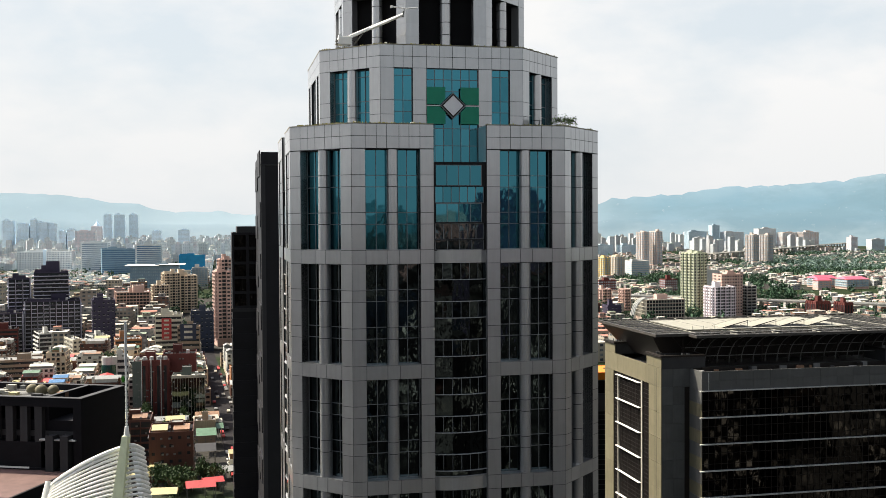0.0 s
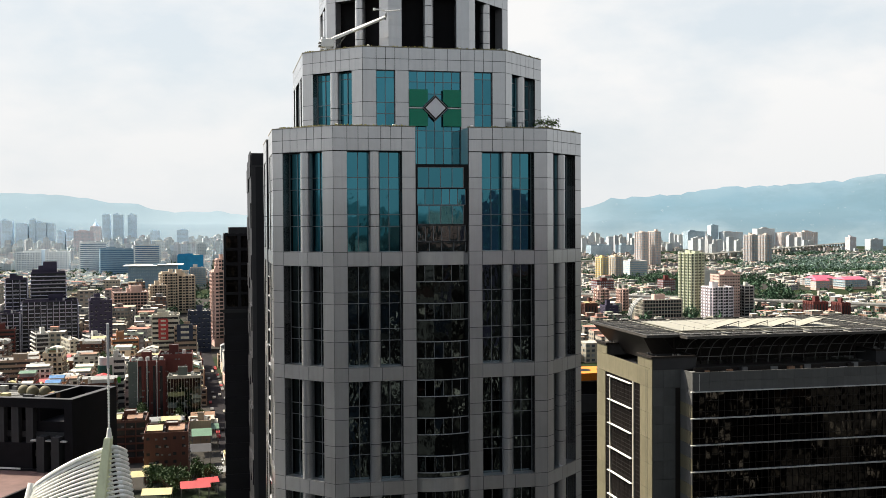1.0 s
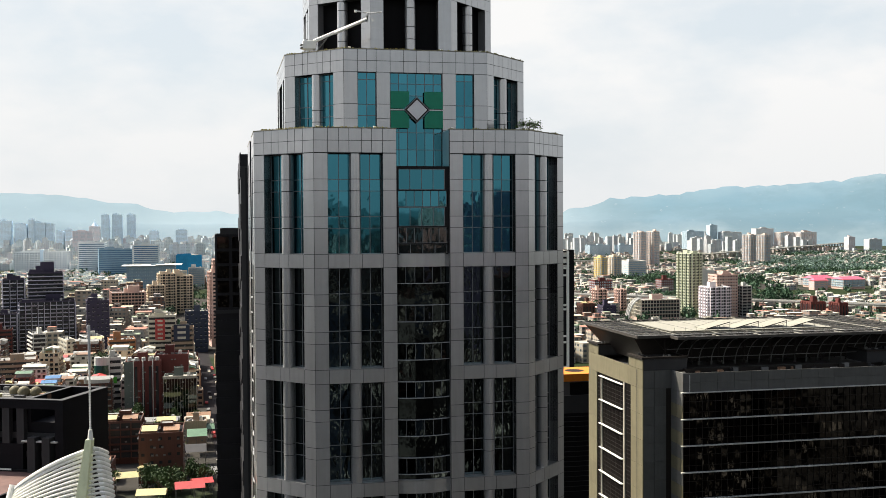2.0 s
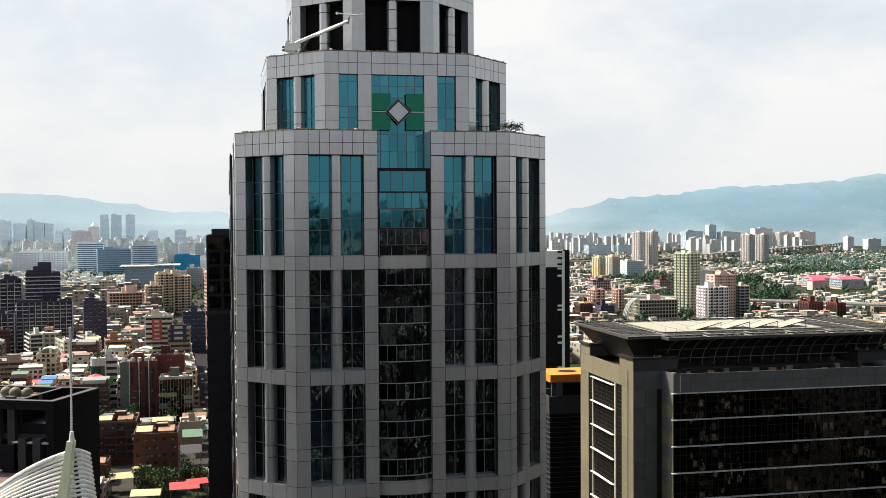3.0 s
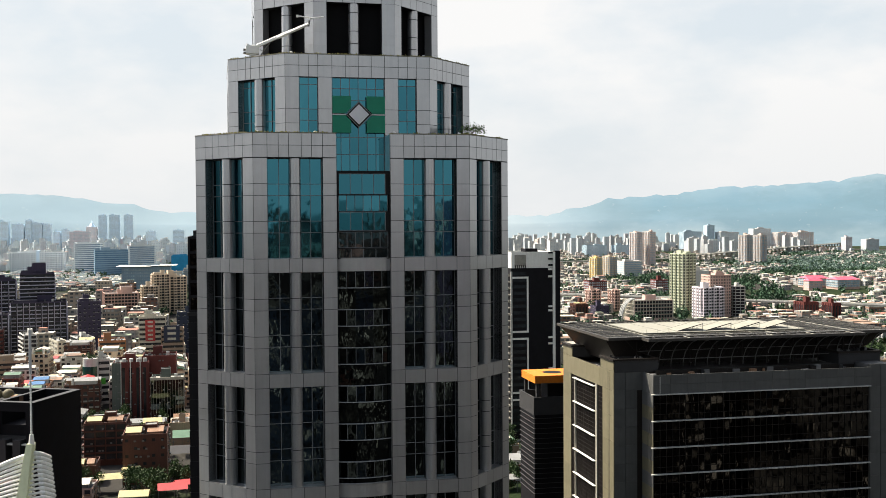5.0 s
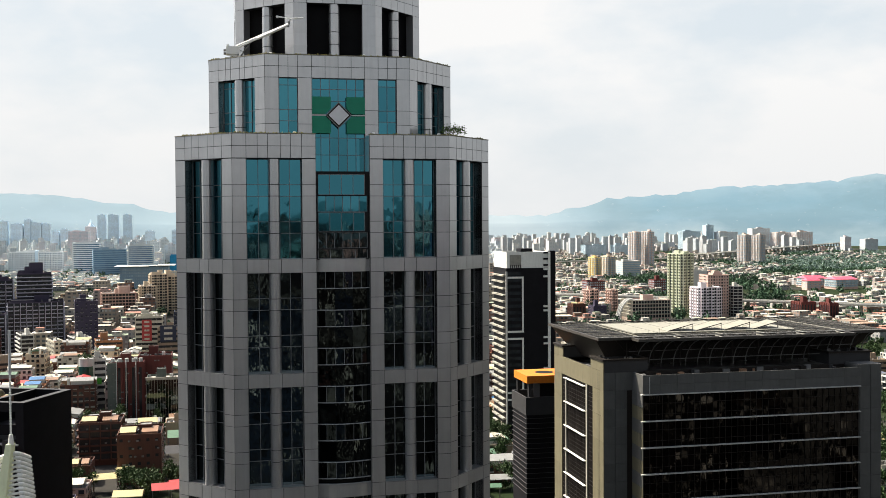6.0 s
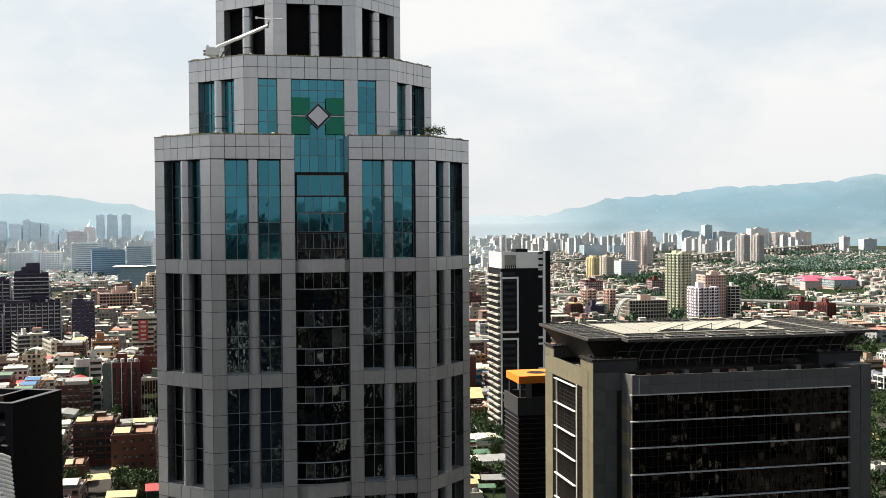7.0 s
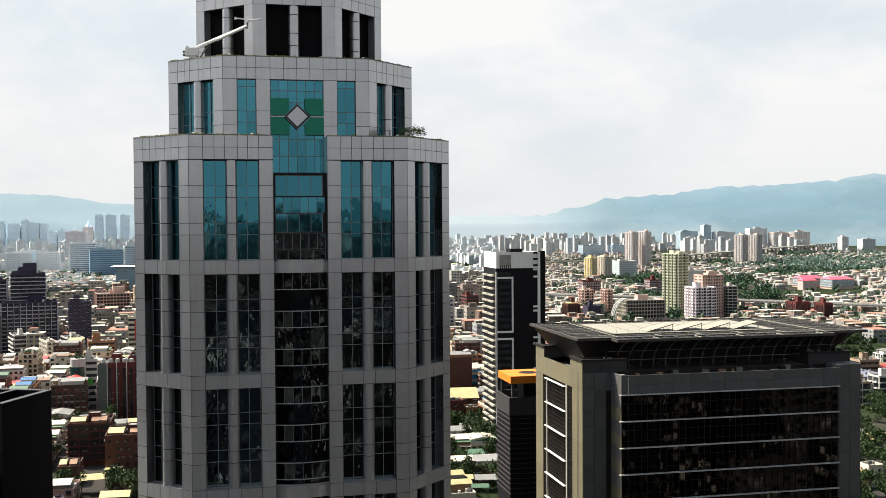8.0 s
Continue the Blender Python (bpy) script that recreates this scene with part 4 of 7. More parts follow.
# black office slab behind the tower
slab = thing("black_office_slab", "black clad office slab with a lower rear wing", "building", pose(-36.1, 211.2, -2.1, 0, 0, YAW) @ Matrix.Scale(1.02, 4))
walled_box("body", "charcoal", slab, 0, 20, 0, 36, 0, 118.9)
part("parapet_band", boxes((-0.12, 20.1, -0.12, 0.1, 116.6, 118.95)), "charcoal", slab)
part("parapet_line", boxes((-0.2, 20.1, -0.2, 0.1, 116.3, 116.6)), "slate", slab)
part("edge_strip", boxes((-0.15, 0.7, -0.1, 0.2, 0, 116.3)), "slate", slab)
for j in range(22):
    part("flank_panel", panel_mesh(12, 5.1, 0.2, "charcoal", "flank_panel"), "charcoal", slab, m=pose(-0.2, 33 - 15 * (j % 2), 8 + 5.2 * (j // 2 * 2) + (2.6 if j % 2 else 0), 0, 0, -90))
bm = bmesh.new()
rod(bm, (9, 5, 118), (9, 5, 122), 0.09, n=6)
rod(bm, (8.4, 5, 120.5), (9.6, 5, 120.5), 0.05, n=6)
part("aerial", bm, "grey_metal", slab)
walled_box("rear_wing", "charcoal", slab, -5.4, 20, 38.5, 62, 0, 102.9)
walled_box("wing_top", "slate", slab, -4.2, 20, 39.5, 60, 102, 104.3)
part("wing_ledge", boxes((-5.7, 20, 38.2, 38.6, 84.6, 85.4)), "slate", slab)
for j in range(5):
    z = 86.0 + 3.4 * j
    for i in range(4):
        part("pane", pane_mesh(2.6, 2.7, "black_glass"), "black_glass", slab, m=place(-3.6 + 3.4 * i, 38.45, z + 1.4))
for j in range(18):
    part("spandrel", boxes((-5.5, 20, 38.3, 38.6, 20 + 3.6 * j, 21.9 + 3.6 * j)), "charcoal", slab)

# dark block with a sunken roof deck and a terrace in front
block = thing("dark_block", "black panelled block with a sunken roof deck", "building", pose(-78.4, 227.6, -1.8, 0, 0, -11.5) @ Matrix.Scale(1.023, 4))
part("body", boxes((-75, 0, 1.6, 18.7, 0, 62.5)), "black", block)
for a, b, c, d in ((-75, 0, 0, 1.3), (-75, 0, 17.6, 18.7), (-1.3, 0, 1.3, 17.6), (-9.0, -8.3, 1.3, 17.6), (-75, -74, 1.3, 17.6)):
    part("roof_beam", boxes((a, b, c, d, 62.5 if c else 65.6, 67.5)), "black", block)
part("beam_coping", boxes((-75, 0.1, -0.1, 1.4, 67.5, 67.62)), "slate", block)
part("beam_coping", boxes((-1.4, 0.1, 1.4, 18.8, 67.5, 67.62)), "slate", block)
part("beam_coping", boxes((-75, -1.4, 17.5, 18.8, 67.5, 67.62)), "slate", block)
part("beam_coping", boxes((-9.1, -8.2, 1.4, 17.5, 67.5, 67.62)), "slate", block)
part("corner_post", boxes((-1.9, 0, 0, 1.6, 0, 65.6)), "black", block)
part("roof_deck", boxes((-75, -9.1, 1.4, 17.5, 65.9, 66.3)), "roofing", block)
for i in range(46):
    x, y, w = rng.uniform(-45, -10), rng.uniform(2, 16), rng.uniform(0.4, 1.6)
    part("roof_box", boxes((x, x + w * 1.4, y, y + w, 66.3, 66.3 + rng.uniform(0.3, 1.3))), rng.choice(["sheet_rust", "concrete", "slate", "grey_metal", "sheet_cream"]), block)
for i in range(7):
    bm = bmesh.new()
    y = 3 + 2 * i
    tube(bm, [(-40, y, 66.6), (-20, y + rng.uniform(-0.6, 0.6), 66.6), (-9.6, y, 66.6)], 0.12, 6)
    part("roof_pipe", bm, "grey_metal", block)
for i in range(11):
    x = -10.2 - i * 3.45
    part("pillar", boxes((x - 0.85, x + 0.85, 0.2, 1.6, 58, 65.6)), "slate", block)
for i in range(2):
    x = -3.6 - i * 3.45
    part("fin", boxes((x - 0.9, x + 0.9, -0.9, 1.6, 46, 59.6)), "slate", block)
    part("fin_cap", boxes((x + 0.95, x + 2.4, -0.5, 0.6, 58.5, 58.8)), "pale_edge", block)
part("fin_cap", boxes((-9.6, -8.0, -0.5, 0.6, 58.5, 58.8)), "pale_edge", block)
part("lower_wall", boxes((-75, -9.6, 0.2, 1.6, 46, 58)), "black", block)
for j in range(4):
    part("spandrel", boxes((-75, -1.9, 1.3, 1.7, 47 + 4 * j, 48.2 + 4 * j)), "slate", block)
walled_box("terrace", "black", block, -75, -1.0, -24, 0.5, 0, 52.5, 0.6, 0.5, "terrace")
part("terrace_rail", boxes((-75, -12, -0.6, -0.5, 52.4, 52.75)), "white_steel", block)
for k, (x, y, r) in enumerate(((-13.2, 11, 1.25), (-15.9, 10.5, 1.35), (-18.8, 11.5, 1.25))):
    bm = bmesh.new()
    bmesh.ops.create_uvsphere(bm, u_segments=18, v_segments=10, radius=r)
    bmesh.ops.translate(bm, verts=bm.verts, vec=(0, 0, 67.3))
    rod(bm, (0, 0, 66.2), (0, 0, 66.8), 0.5)
    tagged(part("radome", bm, "beige_stone", None, m=block.matrix_basis @ place(x, y, 0), smooth=True), "round beige aerial housing on a dark roof deck", "aerial", "aerial housings")

# black and white apartment tower
flat = thing("apartment_tower", "black apartment tower with white frame lines and balconies", "apartments", pose(43.6, 507, 0, 0, 0, YAW))
W_T, D_T, H_T = 24.6, 24.0, 91.8
part("body", boxes((0, W_T, 0, D_T, 0, 83.6)), "black", flat)
walled_box("crown", "white_steel", flat, 0.2, 21.0, 0.2, D_T, 83.6, H_T - 0.4)
part("crown_recess", boxes((1.8, 7.5, 0.1, 0.25, 84.5, 90.0)), "concrete", flat)
for i in range(6):
    part("crown_post", boxes((2.0 + i, 2.4 + i, -0.1, 0.2, 82.6, 85.0)), "black", flat)
part("fin", boxes((22.0, W_T, -0.5, 3.0, 0, H_T)), "black", flat)
part("fin", boxes((20.8, 22.0, -0.7, 0.0, 0, H_T - 0.5)), "white_steel", flat)
part("roof_cap", boxes((9, 15, 6, 14, H_T - 0.6, H_T + 1.0)), "black", flat)
for j in range(4):
    z1 = 79.5 - 29.5 * j
    z0 = max(z1 - 27.0, 0)
    part("frame_line", boxes((0, 8.6, -0.35, 0.0, z1 - 0.9, z1)), "white_steel", flat)
    part("frame_line", boxes((0, 8.6, -0.35, 0.0, z0, z0 + 0.9)), "white_steel", flat)
    part("frame_line", boxes((7.8, 8.6, -0.35, 0.0, z0 + 0.9, z1 - 0.9)), "white_steel", flat)
part("frame_line", boxes((-0.3, 0.5, -0.4, 0.0, 0, 82)), "pale_edge", flat)
for z in (91, 88, 85, 83, 79.5, 65, 63, 50, 47, 35, 32, 20):
    part("tooth", boxes((18.6, 20.8, -0.6, 0.0, z - 0.5, z + 0.4)), "white_steel" if z < 84 else "black", flat)
for j in range(25):
    z = 4 + 3.15 * j
    part("balcony", boxes((-1.4, 0.2, 1.5, 11.5, z, z + 0.75)), "concrete", flat)
    part("balcony", boxes((-1.4, 0.2, 13.0, 22.5, z, z + 0.75)), "concrete", flat)
    part("window_strip", boxes((0.9, 7.4, -0.05, 0.02, z + 0.6, z + 2.2)), "city_window", flat)

# dark office with an orange roof housing
mid = thing("dark_office", "dark banded office with an orange roof housing", "building", pose(36.4, 300.0, 8.7, 0, 0, YAW) @ Matrix.Scale(0.885, 4))
walled_box("body", "black", mid, 0, 22, 0, 16, -10, 47.6)
walled_box("parapet", "slate", mid, -0.3, 22.3, -0.3, 16.3, 47.4, 53.2, 0.5, 3.0)
for j in range(16):
    z = 46.2 - 1.62 * j
    part("ledge", boxes((-0.35, 22.3, -0.35, 16.2, z, z + 0.12)), "slate", mid)
bm = bmesh.new()
box(bm, 0.3, 21.7, 0.3, 15.7, 57.6, 60.0)
roof = part("roof_housing", bm, "orange", mid, "orange painted slab")
# flat black discs stand in for the shaded depth of two round wells
for cx, cy in ((8.5, 8.0), (17.0, 8.0)):
    bm = bmesh.new()
    prism(bm, [(cx + 3.2 * math.cos(2 * math.pi * i / 32), cy + 3.2 * math.sin(2 * math.pi * i / 32)) for i in range(32)], 59.9, 60.02, True)
    part("vent_well", bm, "black", roof)
for x, y in ((1.5, 1.5), (20, 1.5), (1.5, 14.5), (20, 14.5)):
    part("post", boxes((x - 0.5, x + 0.5, y - 0.5, y + 0.5, 50, 57.6)), "slate", mid)
part("plant", boxes((6, 16, 5, 12, 50, 56.5)), "black", mid)

# tower with a crown of white bent tubes and a mast
crown = thing("arched_roof_tower", "office tower topped by white bent steel tubes and a mast", "tower", pose(-33.3, 110.5, 0.1, 0, 0, 0) @ Matrix.Scale(0.994, 4))
part("body", boxes((-9, 1.0, 1.0, 14, -0.5, 67)), "concrete", crown)
def bent_tube(k):
    """One tube of the crown: it rises in a bow from its left elbow to the right one, and turns back at both; the lower ones fan out."""
    bm = bmesh.new()
    dl, dr, out = -0.29 * k, -0.42 * k, -0.19 * k
    xl, xr = -8.3 - 0.05 * k, 0.42 + 0.12 * k
    path = [Vector((xl - 0.1, 3.0, 77.2 + dl - 0.7)), Vector((xl - 0.15, 1.0 + out, 77.5 + dl)), Vector((xl + 0.15, 0.35 + out, 77.8 + dl))]
    for i in range(1, 15):
        s = i / 14
        path.append(Vector((xl + (xr - xl) * s, 0.2 + out - 0.5 * math.sin(math.pi * s), 77.8 + dl + (4.35 + dr - dl) * (1.52 * s - 0.52 * s * s))))
    part("tube", (tube(bm, path, 0.27 if k == 0 else 0.135), bm)[1], "white_steel", crown)
    bm = bmesh.new()
    tube(bm, [q + Vector((0.1, 0.25, -0.27)) for q in path[3:-1]], 0.06, 6)
    part("thin_tube", bm, "white_steel", crown)
    bm = bmesh.new()
    tube(bm, [(xr - 0.1, 0.15 + out, 82.15 + dr), (xr + 0.3, 0.25 + out, 82.1 + dr), (xr + 0.5, 0.8 + out, 81.85 + dr), (xr + 0.55, 2.5 + out, 81.2 + dr)], 0.225, 10)
    part("elbow", bm, "white_steel", crown)
for k in range(30):
    bent_tube(k)
bm = bmesh.new()
rod(bm, (-8.5, 0.6, 78.2), (-9.6, -4.2, 68.0), 0.38, n=10)
part("edge_tube", bm, "white_steel", crown)
bm = bmesh.new()
for a, b in (((-6.2, 0.6, 79.6), (-6.6, -4.0, 69.0)), ((-3.9, 0.5, 81.0), (-4.2, -4.2, 70.5)), ((-1.9, 0.4, 81.7), (-2.0, -4.2, 71.5))):
    rod(bm, Vector(a) + Vector((0, 0.35, -0.2)), Vector(b) + Vector((0, 0.35, -0.2)), 0.1, n=6)
part("stringer", bm, "grey_metal", crown)
bm = bmesh.new()
v = [bm.verts.new(c) for c in ((-1.15, -4.6, 72), (0.35, -4.6, 72), (0.35, -2.6, 72), (-1.15, -2.6, 72), (-0.42, -0.4, 83.2), (0.22, -0.4, 83.2), (0.22, 0.6, 83.2), (-0.42, 0.6, 83.2))]
for f in ((3, 2, 1, 0), (4, 5, 6, 7), (0, 1, 5, 4), (1, 2, 6, 5), (2, 3, 7, 6), (3, 0, 4, 7)):
    bm.faces.new([v[i] for i in f])
part("pylon", bm, "pale_steel", crown, "yellowish tapered steel pylon")
bm = bmesh.new()
rod(bm, (0, 0, 83.1), (0, 0, 84.2), 0.34, 0.2, n=10)
rod(bm, (0, 0, 84.2), (0, 0, 90.6), 0.085, n=8)
for i in range(21):
    rod(bm, (0, 0, 84.35 + 0.3 * i), (0, 0, 84.5 + 0.3 * i), 0.12, n=8)
mast = part("mast", bm, "white_steel", crown)
bm = bmesh.new()
rod(bm, (0, 0, 90.6), (0, 0, 95.3), 0.155, 0.15, n=10)
part("mast_sleeve", bm, "grey_sleeve", mast, "thick pale grey upper tube")

# ---- ground and distance ----
bm = bmesh.new()
bmesh.ops.create_grid(bm, x_segments=20, y_segments=20, size=6000)
tagged(part("ground", bm, "soil_city"), "grey built-up city ground of lanes and yards", "ground", kind="structure")


def hills(name, near, far, crest, mid=0):
    """A range of hills round the view: from the plain at the distance near up to the crest line at far."""
    bm = bmesh.new()
    cols, rows_ = 220, 14
    grid = []
    for i in range(cols + 1):
        b = -40 + 80 * i / cols if not mid else -90 + 180 * i / cols
        a = radians(b + mid)
        col = []
        for j in range(rows_ + 1):
            s = j / rows_
            d = near + (far - near) * s
            x, y = d * math.sin(a), d * math.cos(a)
            rough = noise.fractal(Vector((x / 320, y / 320, 3.0)), 1.0, 2.0, 5)
            top = crest(b) + 16 * noise.fractal(Vector((b * 0.9, 7.0, far / 1000)), 1.0, 2.0, 5)
            z = 92 * min(1, s * 4) + max(0, s - 0.2) / 0.8 * (top - 92) * (1 + 0.16 * rough * (1 - s))
            col.append(bm.verts.new((x, y, z if j else -5)))
        grid.append(col)
    for i in range(cols):
        for j in range(rows_):
            bm.faces.new((grid[i][j], grid[i + 1][j], grid[i + 1][j + 1], grid[i][j + 1]))
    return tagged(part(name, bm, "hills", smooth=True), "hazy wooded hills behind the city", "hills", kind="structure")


def blend(a, stops):
    for (a0, v0), (a1, v1) in zip(stops, stops[1:]):
        if a <= a1:
            s = max(0, (a - a0) / (a1 - a0))
            s = s * s * (3 - 2 * s)
            return v0 + (v1 - v0) * s
    return stops[-1][1]


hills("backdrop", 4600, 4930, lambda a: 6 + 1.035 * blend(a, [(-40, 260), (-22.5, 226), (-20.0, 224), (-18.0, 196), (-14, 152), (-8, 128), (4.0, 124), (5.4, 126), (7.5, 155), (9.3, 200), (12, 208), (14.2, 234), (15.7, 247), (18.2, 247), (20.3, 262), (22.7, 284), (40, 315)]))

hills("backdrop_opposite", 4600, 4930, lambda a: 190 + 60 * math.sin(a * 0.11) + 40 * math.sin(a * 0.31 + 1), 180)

# ---- the city ----
def block_building(name, label, category, x, y, yaw, w, d, h, style, mat, storey):
    """A block of storeys: walls with a parapet, window work on the sides that show, a roof house and tanks."""
    ob = thing(name, label, category, pose(x, y, 0, 0, 0, yaw))
    r = random.Random(int(abs(x) * 10) + int(y))
    walled_box("wall", mat, ob, 0, w, 0, d, 0, h, 0.3, 1.0, "hall_blue" if mat == "hall_blue" else "asphalt" if mat in ("brown_tile", "red_tile", "dark_tile") else r.choice(["roofing", "concrete", "sheet_grey"]))
    if mat == "brown_tile":
        for a, b, sheet in ((0.06, 0.42, "sheet_cream"), (0.55, 0.92, "sheet_rust")):
            bm = bmesh.new()
            v = [bm.verts.new(q) for q in ((w * a, 1, h + 0.7), (w * b, 1, h + 0.7), (w * b, d * 0.6, h + 0.9), (w * a, d * 0.6, h + 0.9), (w * a, d * 0.3, h + 1.9), (w * b, d * 0.3, h + 1.9))]
            for f in ((0, 1, 5, 4), (2, 3, 4, 5), (0, 4, 3), (1, 2, 5), (3, 2, 1, 0)):
                bm.faces.new([v[i] for i in f])
            part("shed_roof", bm, sheet, ob)
            part("shed_wall", boxes((w * a + 0.3, w * b - 0.3, 1.3, d * 0.6 - 0.3, h - 1, h + 0.75)), "sheet_rust", ob)
    sides = [(Matrix.Identity(4), w), (pose(0, d, 0, 0, 0, -90), d), (pose(w, 0, 0, 0, 0, 90), d)]
    first = max(0, int((h - 60) / storey)) if y < 1000 else 0
    n = int((h - 0.8) / storey)
    for F, L in sides:
        win, trim, bay = bmesh.new(), bmesh.new(), bmesh.new()
        bays = max(1, round(L / 3.3))
        b = L / bays
        for s in range(first, n):
            z = h - 0.9 - storey * (n - s) + 0.1
            if style == "grid":
                for i in range(bays):
                    wide = b * (0.5 + 0.15 * ((i * 7 + int(w)) % 3 - 1))
                    box(win, i * b + (b - wide) / 2, i * b + (b + wide) / 2, -0.04, 0.05, z + 0.9, z + 0.9 + storey * 0.48, F)
                if s % 1 == 0:
                    box(trim, 0, L, -0.12, 0.05, z + 0.55, z + 0.75, F)
            elif style == "rings":
                box(win, 0.4, L - 0.4, -0.05, 0.05, z + 0.8, z + storey - 0.3, F)
                box(trim, -0.7, L + 0.7, -1.0, 0.05, z + 0.1, z + 0.7, F)
            elif style == "bands":
                box(win, 0.5, L - 0.5, -0.05, 0.05, z + 1.0, z + 0.9 + storey * 0.5, F)
            elif style == "balcony":
                box(win, 0.4, L - 0.4, -0.05, 0.05, z + 1.0, z + storey - 0.1, F)
                for i in range(max(1, bays // 2)):
                    bb = L / max(1, bays // 2)
                    box(trim, i * bb + 0.3, (i + 1) * bb - 0.3, -0.9, 0.05, z, z + 0.95, F)
            elif style == "small":
                for i in range(bays):
                    if (i * 5 + s * 3) % 7 < 5:
                        box(win, i * b + b * 0.3, i * b + b * 0.66, -0.06, 0.05, z + 1.0, z + 2.2, F)
                        box(trim, i * b + b * 0.26, i * b + b * 0.7, -0.1, 0.05, z + 0.85, z + 1.0, F)
            elif style == "slabs":
                box(win, 0.3, L - 0.3, -0.05, 0.05, z + 0.7, z + storey - 0.2, F)
                k = max(1, round(L / 5.0))
                for i in range(k):
                    if (i * 3 + s * 5 + int(w)) % 11:
                        box(trim, i * L / k + 0.25, (i + 1) * L / k - 0.7, -1.1, 0.05, z + 0.05, z + 0.7, F)
                    box(trim, i * L / k, i * L / k + 0.4, -0.6, 0.05, z, z + storey, F)
            elif style == "bays":
                k = max(2, round(L / 6.5))
                for i in range(k):
                    p = L / k
                    box(bay, i * p + p * 0.12, i * p + p * 0.6, -1.3, 0.05, z + 0.05, z + storey + 0.06, F)
                    box(win, i * p + p * 0.2, i * p + p * 0.52, -1.36, -1.2, z + 1.0, z + storey * 0.78, F)
                    box(win, i * p + p * 0.64, i * p + p * 1.08 if i < k - 1 else L - 0.1, -0.06, 0.05, z + 0.75, z + storey - 0.25, F)
                box(trim, 0.1, L - 0.1, -0.35, 0.05, z + 0.05, z + 0.4, F)
            elif style == "frame":
                box(win, 0.3, L - 0.3, -0.05, 0.05, z + 0.3, z + storey - 0.3, F)
        if style == "ribs":
            for i in range(bays):
                box(win, i * b + b * 0.3, i * b + b * 0.7, -0.04, 0.05, max(1, h - 62), h - 3, F)
                box(trim, i * b - 0.25, i * b + 0.25, -0.45, 0.05, 0, h - 0.5, F)
        if style == "frame":
            for i in range(bays + 1):
                box(trim, i * b - 0.22, i * b + 0.22, -1.2, -0.6, 0, h + 0.6, F)
            for s in range(n):
                box(trim, 0, L, -0.9, 0.05, h - 0.4 - storey * s, h - storey * s, F)
        # windows pale with distance, as haze painted into them
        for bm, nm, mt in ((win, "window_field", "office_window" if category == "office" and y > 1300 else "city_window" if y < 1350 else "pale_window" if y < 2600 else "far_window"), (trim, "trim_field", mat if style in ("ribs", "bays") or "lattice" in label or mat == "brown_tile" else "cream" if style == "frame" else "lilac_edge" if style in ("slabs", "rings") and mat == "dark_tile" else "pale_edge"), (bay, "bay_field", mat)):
            if len(bm.faces):
                tagged(part(nm, bm, mt, ob), kind="stuff")
            else:
                bm.free()
    if y < 900:
        cool = bmesh.new()
        for F, L in sides:
            for q in range(int(n * L / 7)):
                a, c = r.uniform(0.4, max(0.5, L - 1.4)), h - storey * (1 + r.randrange(max(1, n - first))) + 0.2
                box(cool, a, a + 0.9, -0.6, -0.05, c, c + 0.6, F)
        for q in range(9):
            a, c, s = r.uniform(0.6, w - 2), r.uniform(0.6, d - 2), r.uniform(0.5, 1.5)
            box(cool, a, a + s, c, c + s * 0.8, h - 1.0, h + r.uniform(-0.2, 1.0))
        tagged(part("cooling_field", cool, "grey_metal", ob), kind="stuff")
    if category == "school":
        bm = bmesh.new()
        v = [bm.verts.new(q) for q in ((-1, -1, h), (w + 1, -1, h), (w + 1, d + 1, h), (-1, d + 1, h), (3, d / 2, h + 4), (w - 3, d / 2, h + 4))]
        for f in ((0, 1, 5, 4), (1, 2, 5), (2, 3, 4, 5), (3, 0, 4), (3, 2, 1, 0)):
            bm.faces.new([v[i] for i in f])
        part("roof", bm, "sheet_pink", ob, "red pink hipped roof")
    elif w > 9 and d > 9:
        a, c = w * r.uniform(0.15, 0.5), d * r.uniform(0.2, 0.5)
        walled_box("roof_house", mat, ob, a, a + w * 0.28, c, c + d * 0.3, h - 1.0, h + r.uniform(2.5, 5.5), 0.2, 0.4)
        if h > 40:
            e = w * r.uniform(0.02, 0.4)
            walled_box("roof_house", mat, ob, e, e + w * 0.42, d * 0.08, d * 0.6, h - 1.0, h + r.uniform(1.2, 2.4), 0.2, 0.4)
        bm = bmesh.new()
        rod(bm, (w * 0.75, d * 0.3, h - 1.0), (w * 0.75, d * 0.3, h + 1.6), 0.9, n=10)
        part("water_tank", bm, "steel_tank", ob)
    return ob


block_building("apartment_block", "dark unfinished-looking apartment tower with pale balcony edges", "apartments", -361.7, 878.3, 20, 16.8, 18.5, 60.0, "slabs", "dark_tile", 3.2)
block_building("apartment_block", "tall dark apartment tower with pale balcony edges", "apartments", -342.9, 885.2, 20, 27.3, 23.1, 65.2, "rings", "dark_tile", 3.2)
block_building("apartment_block", "dark apartment podium with small windows", "apartments", -342.7, 864.7, 20, 43.1, 30.0, 42.2, "slabs", "dark_tile", 3.2)
block_building("apartment_block", "dark apartment wing with pale balcony edges", "apartments", -361.7, 844.4, 20, 23.2, 23.0, 33.9, "slabs", "dark_tile", 3.2)
block_building("apartment_block", "nearly black apartment block with a roof box", "apartments", -283.0, 851.4, 20, 17.6, 25.3, 43.8, "small", "dark_tile", 3.2)
block_building("office_slab", "long cream office slab with a grid of windows", "office", -930.8, 2308.0, 11.9, 111.5, 31.8, 45.6, "grid", "light_white", 4)
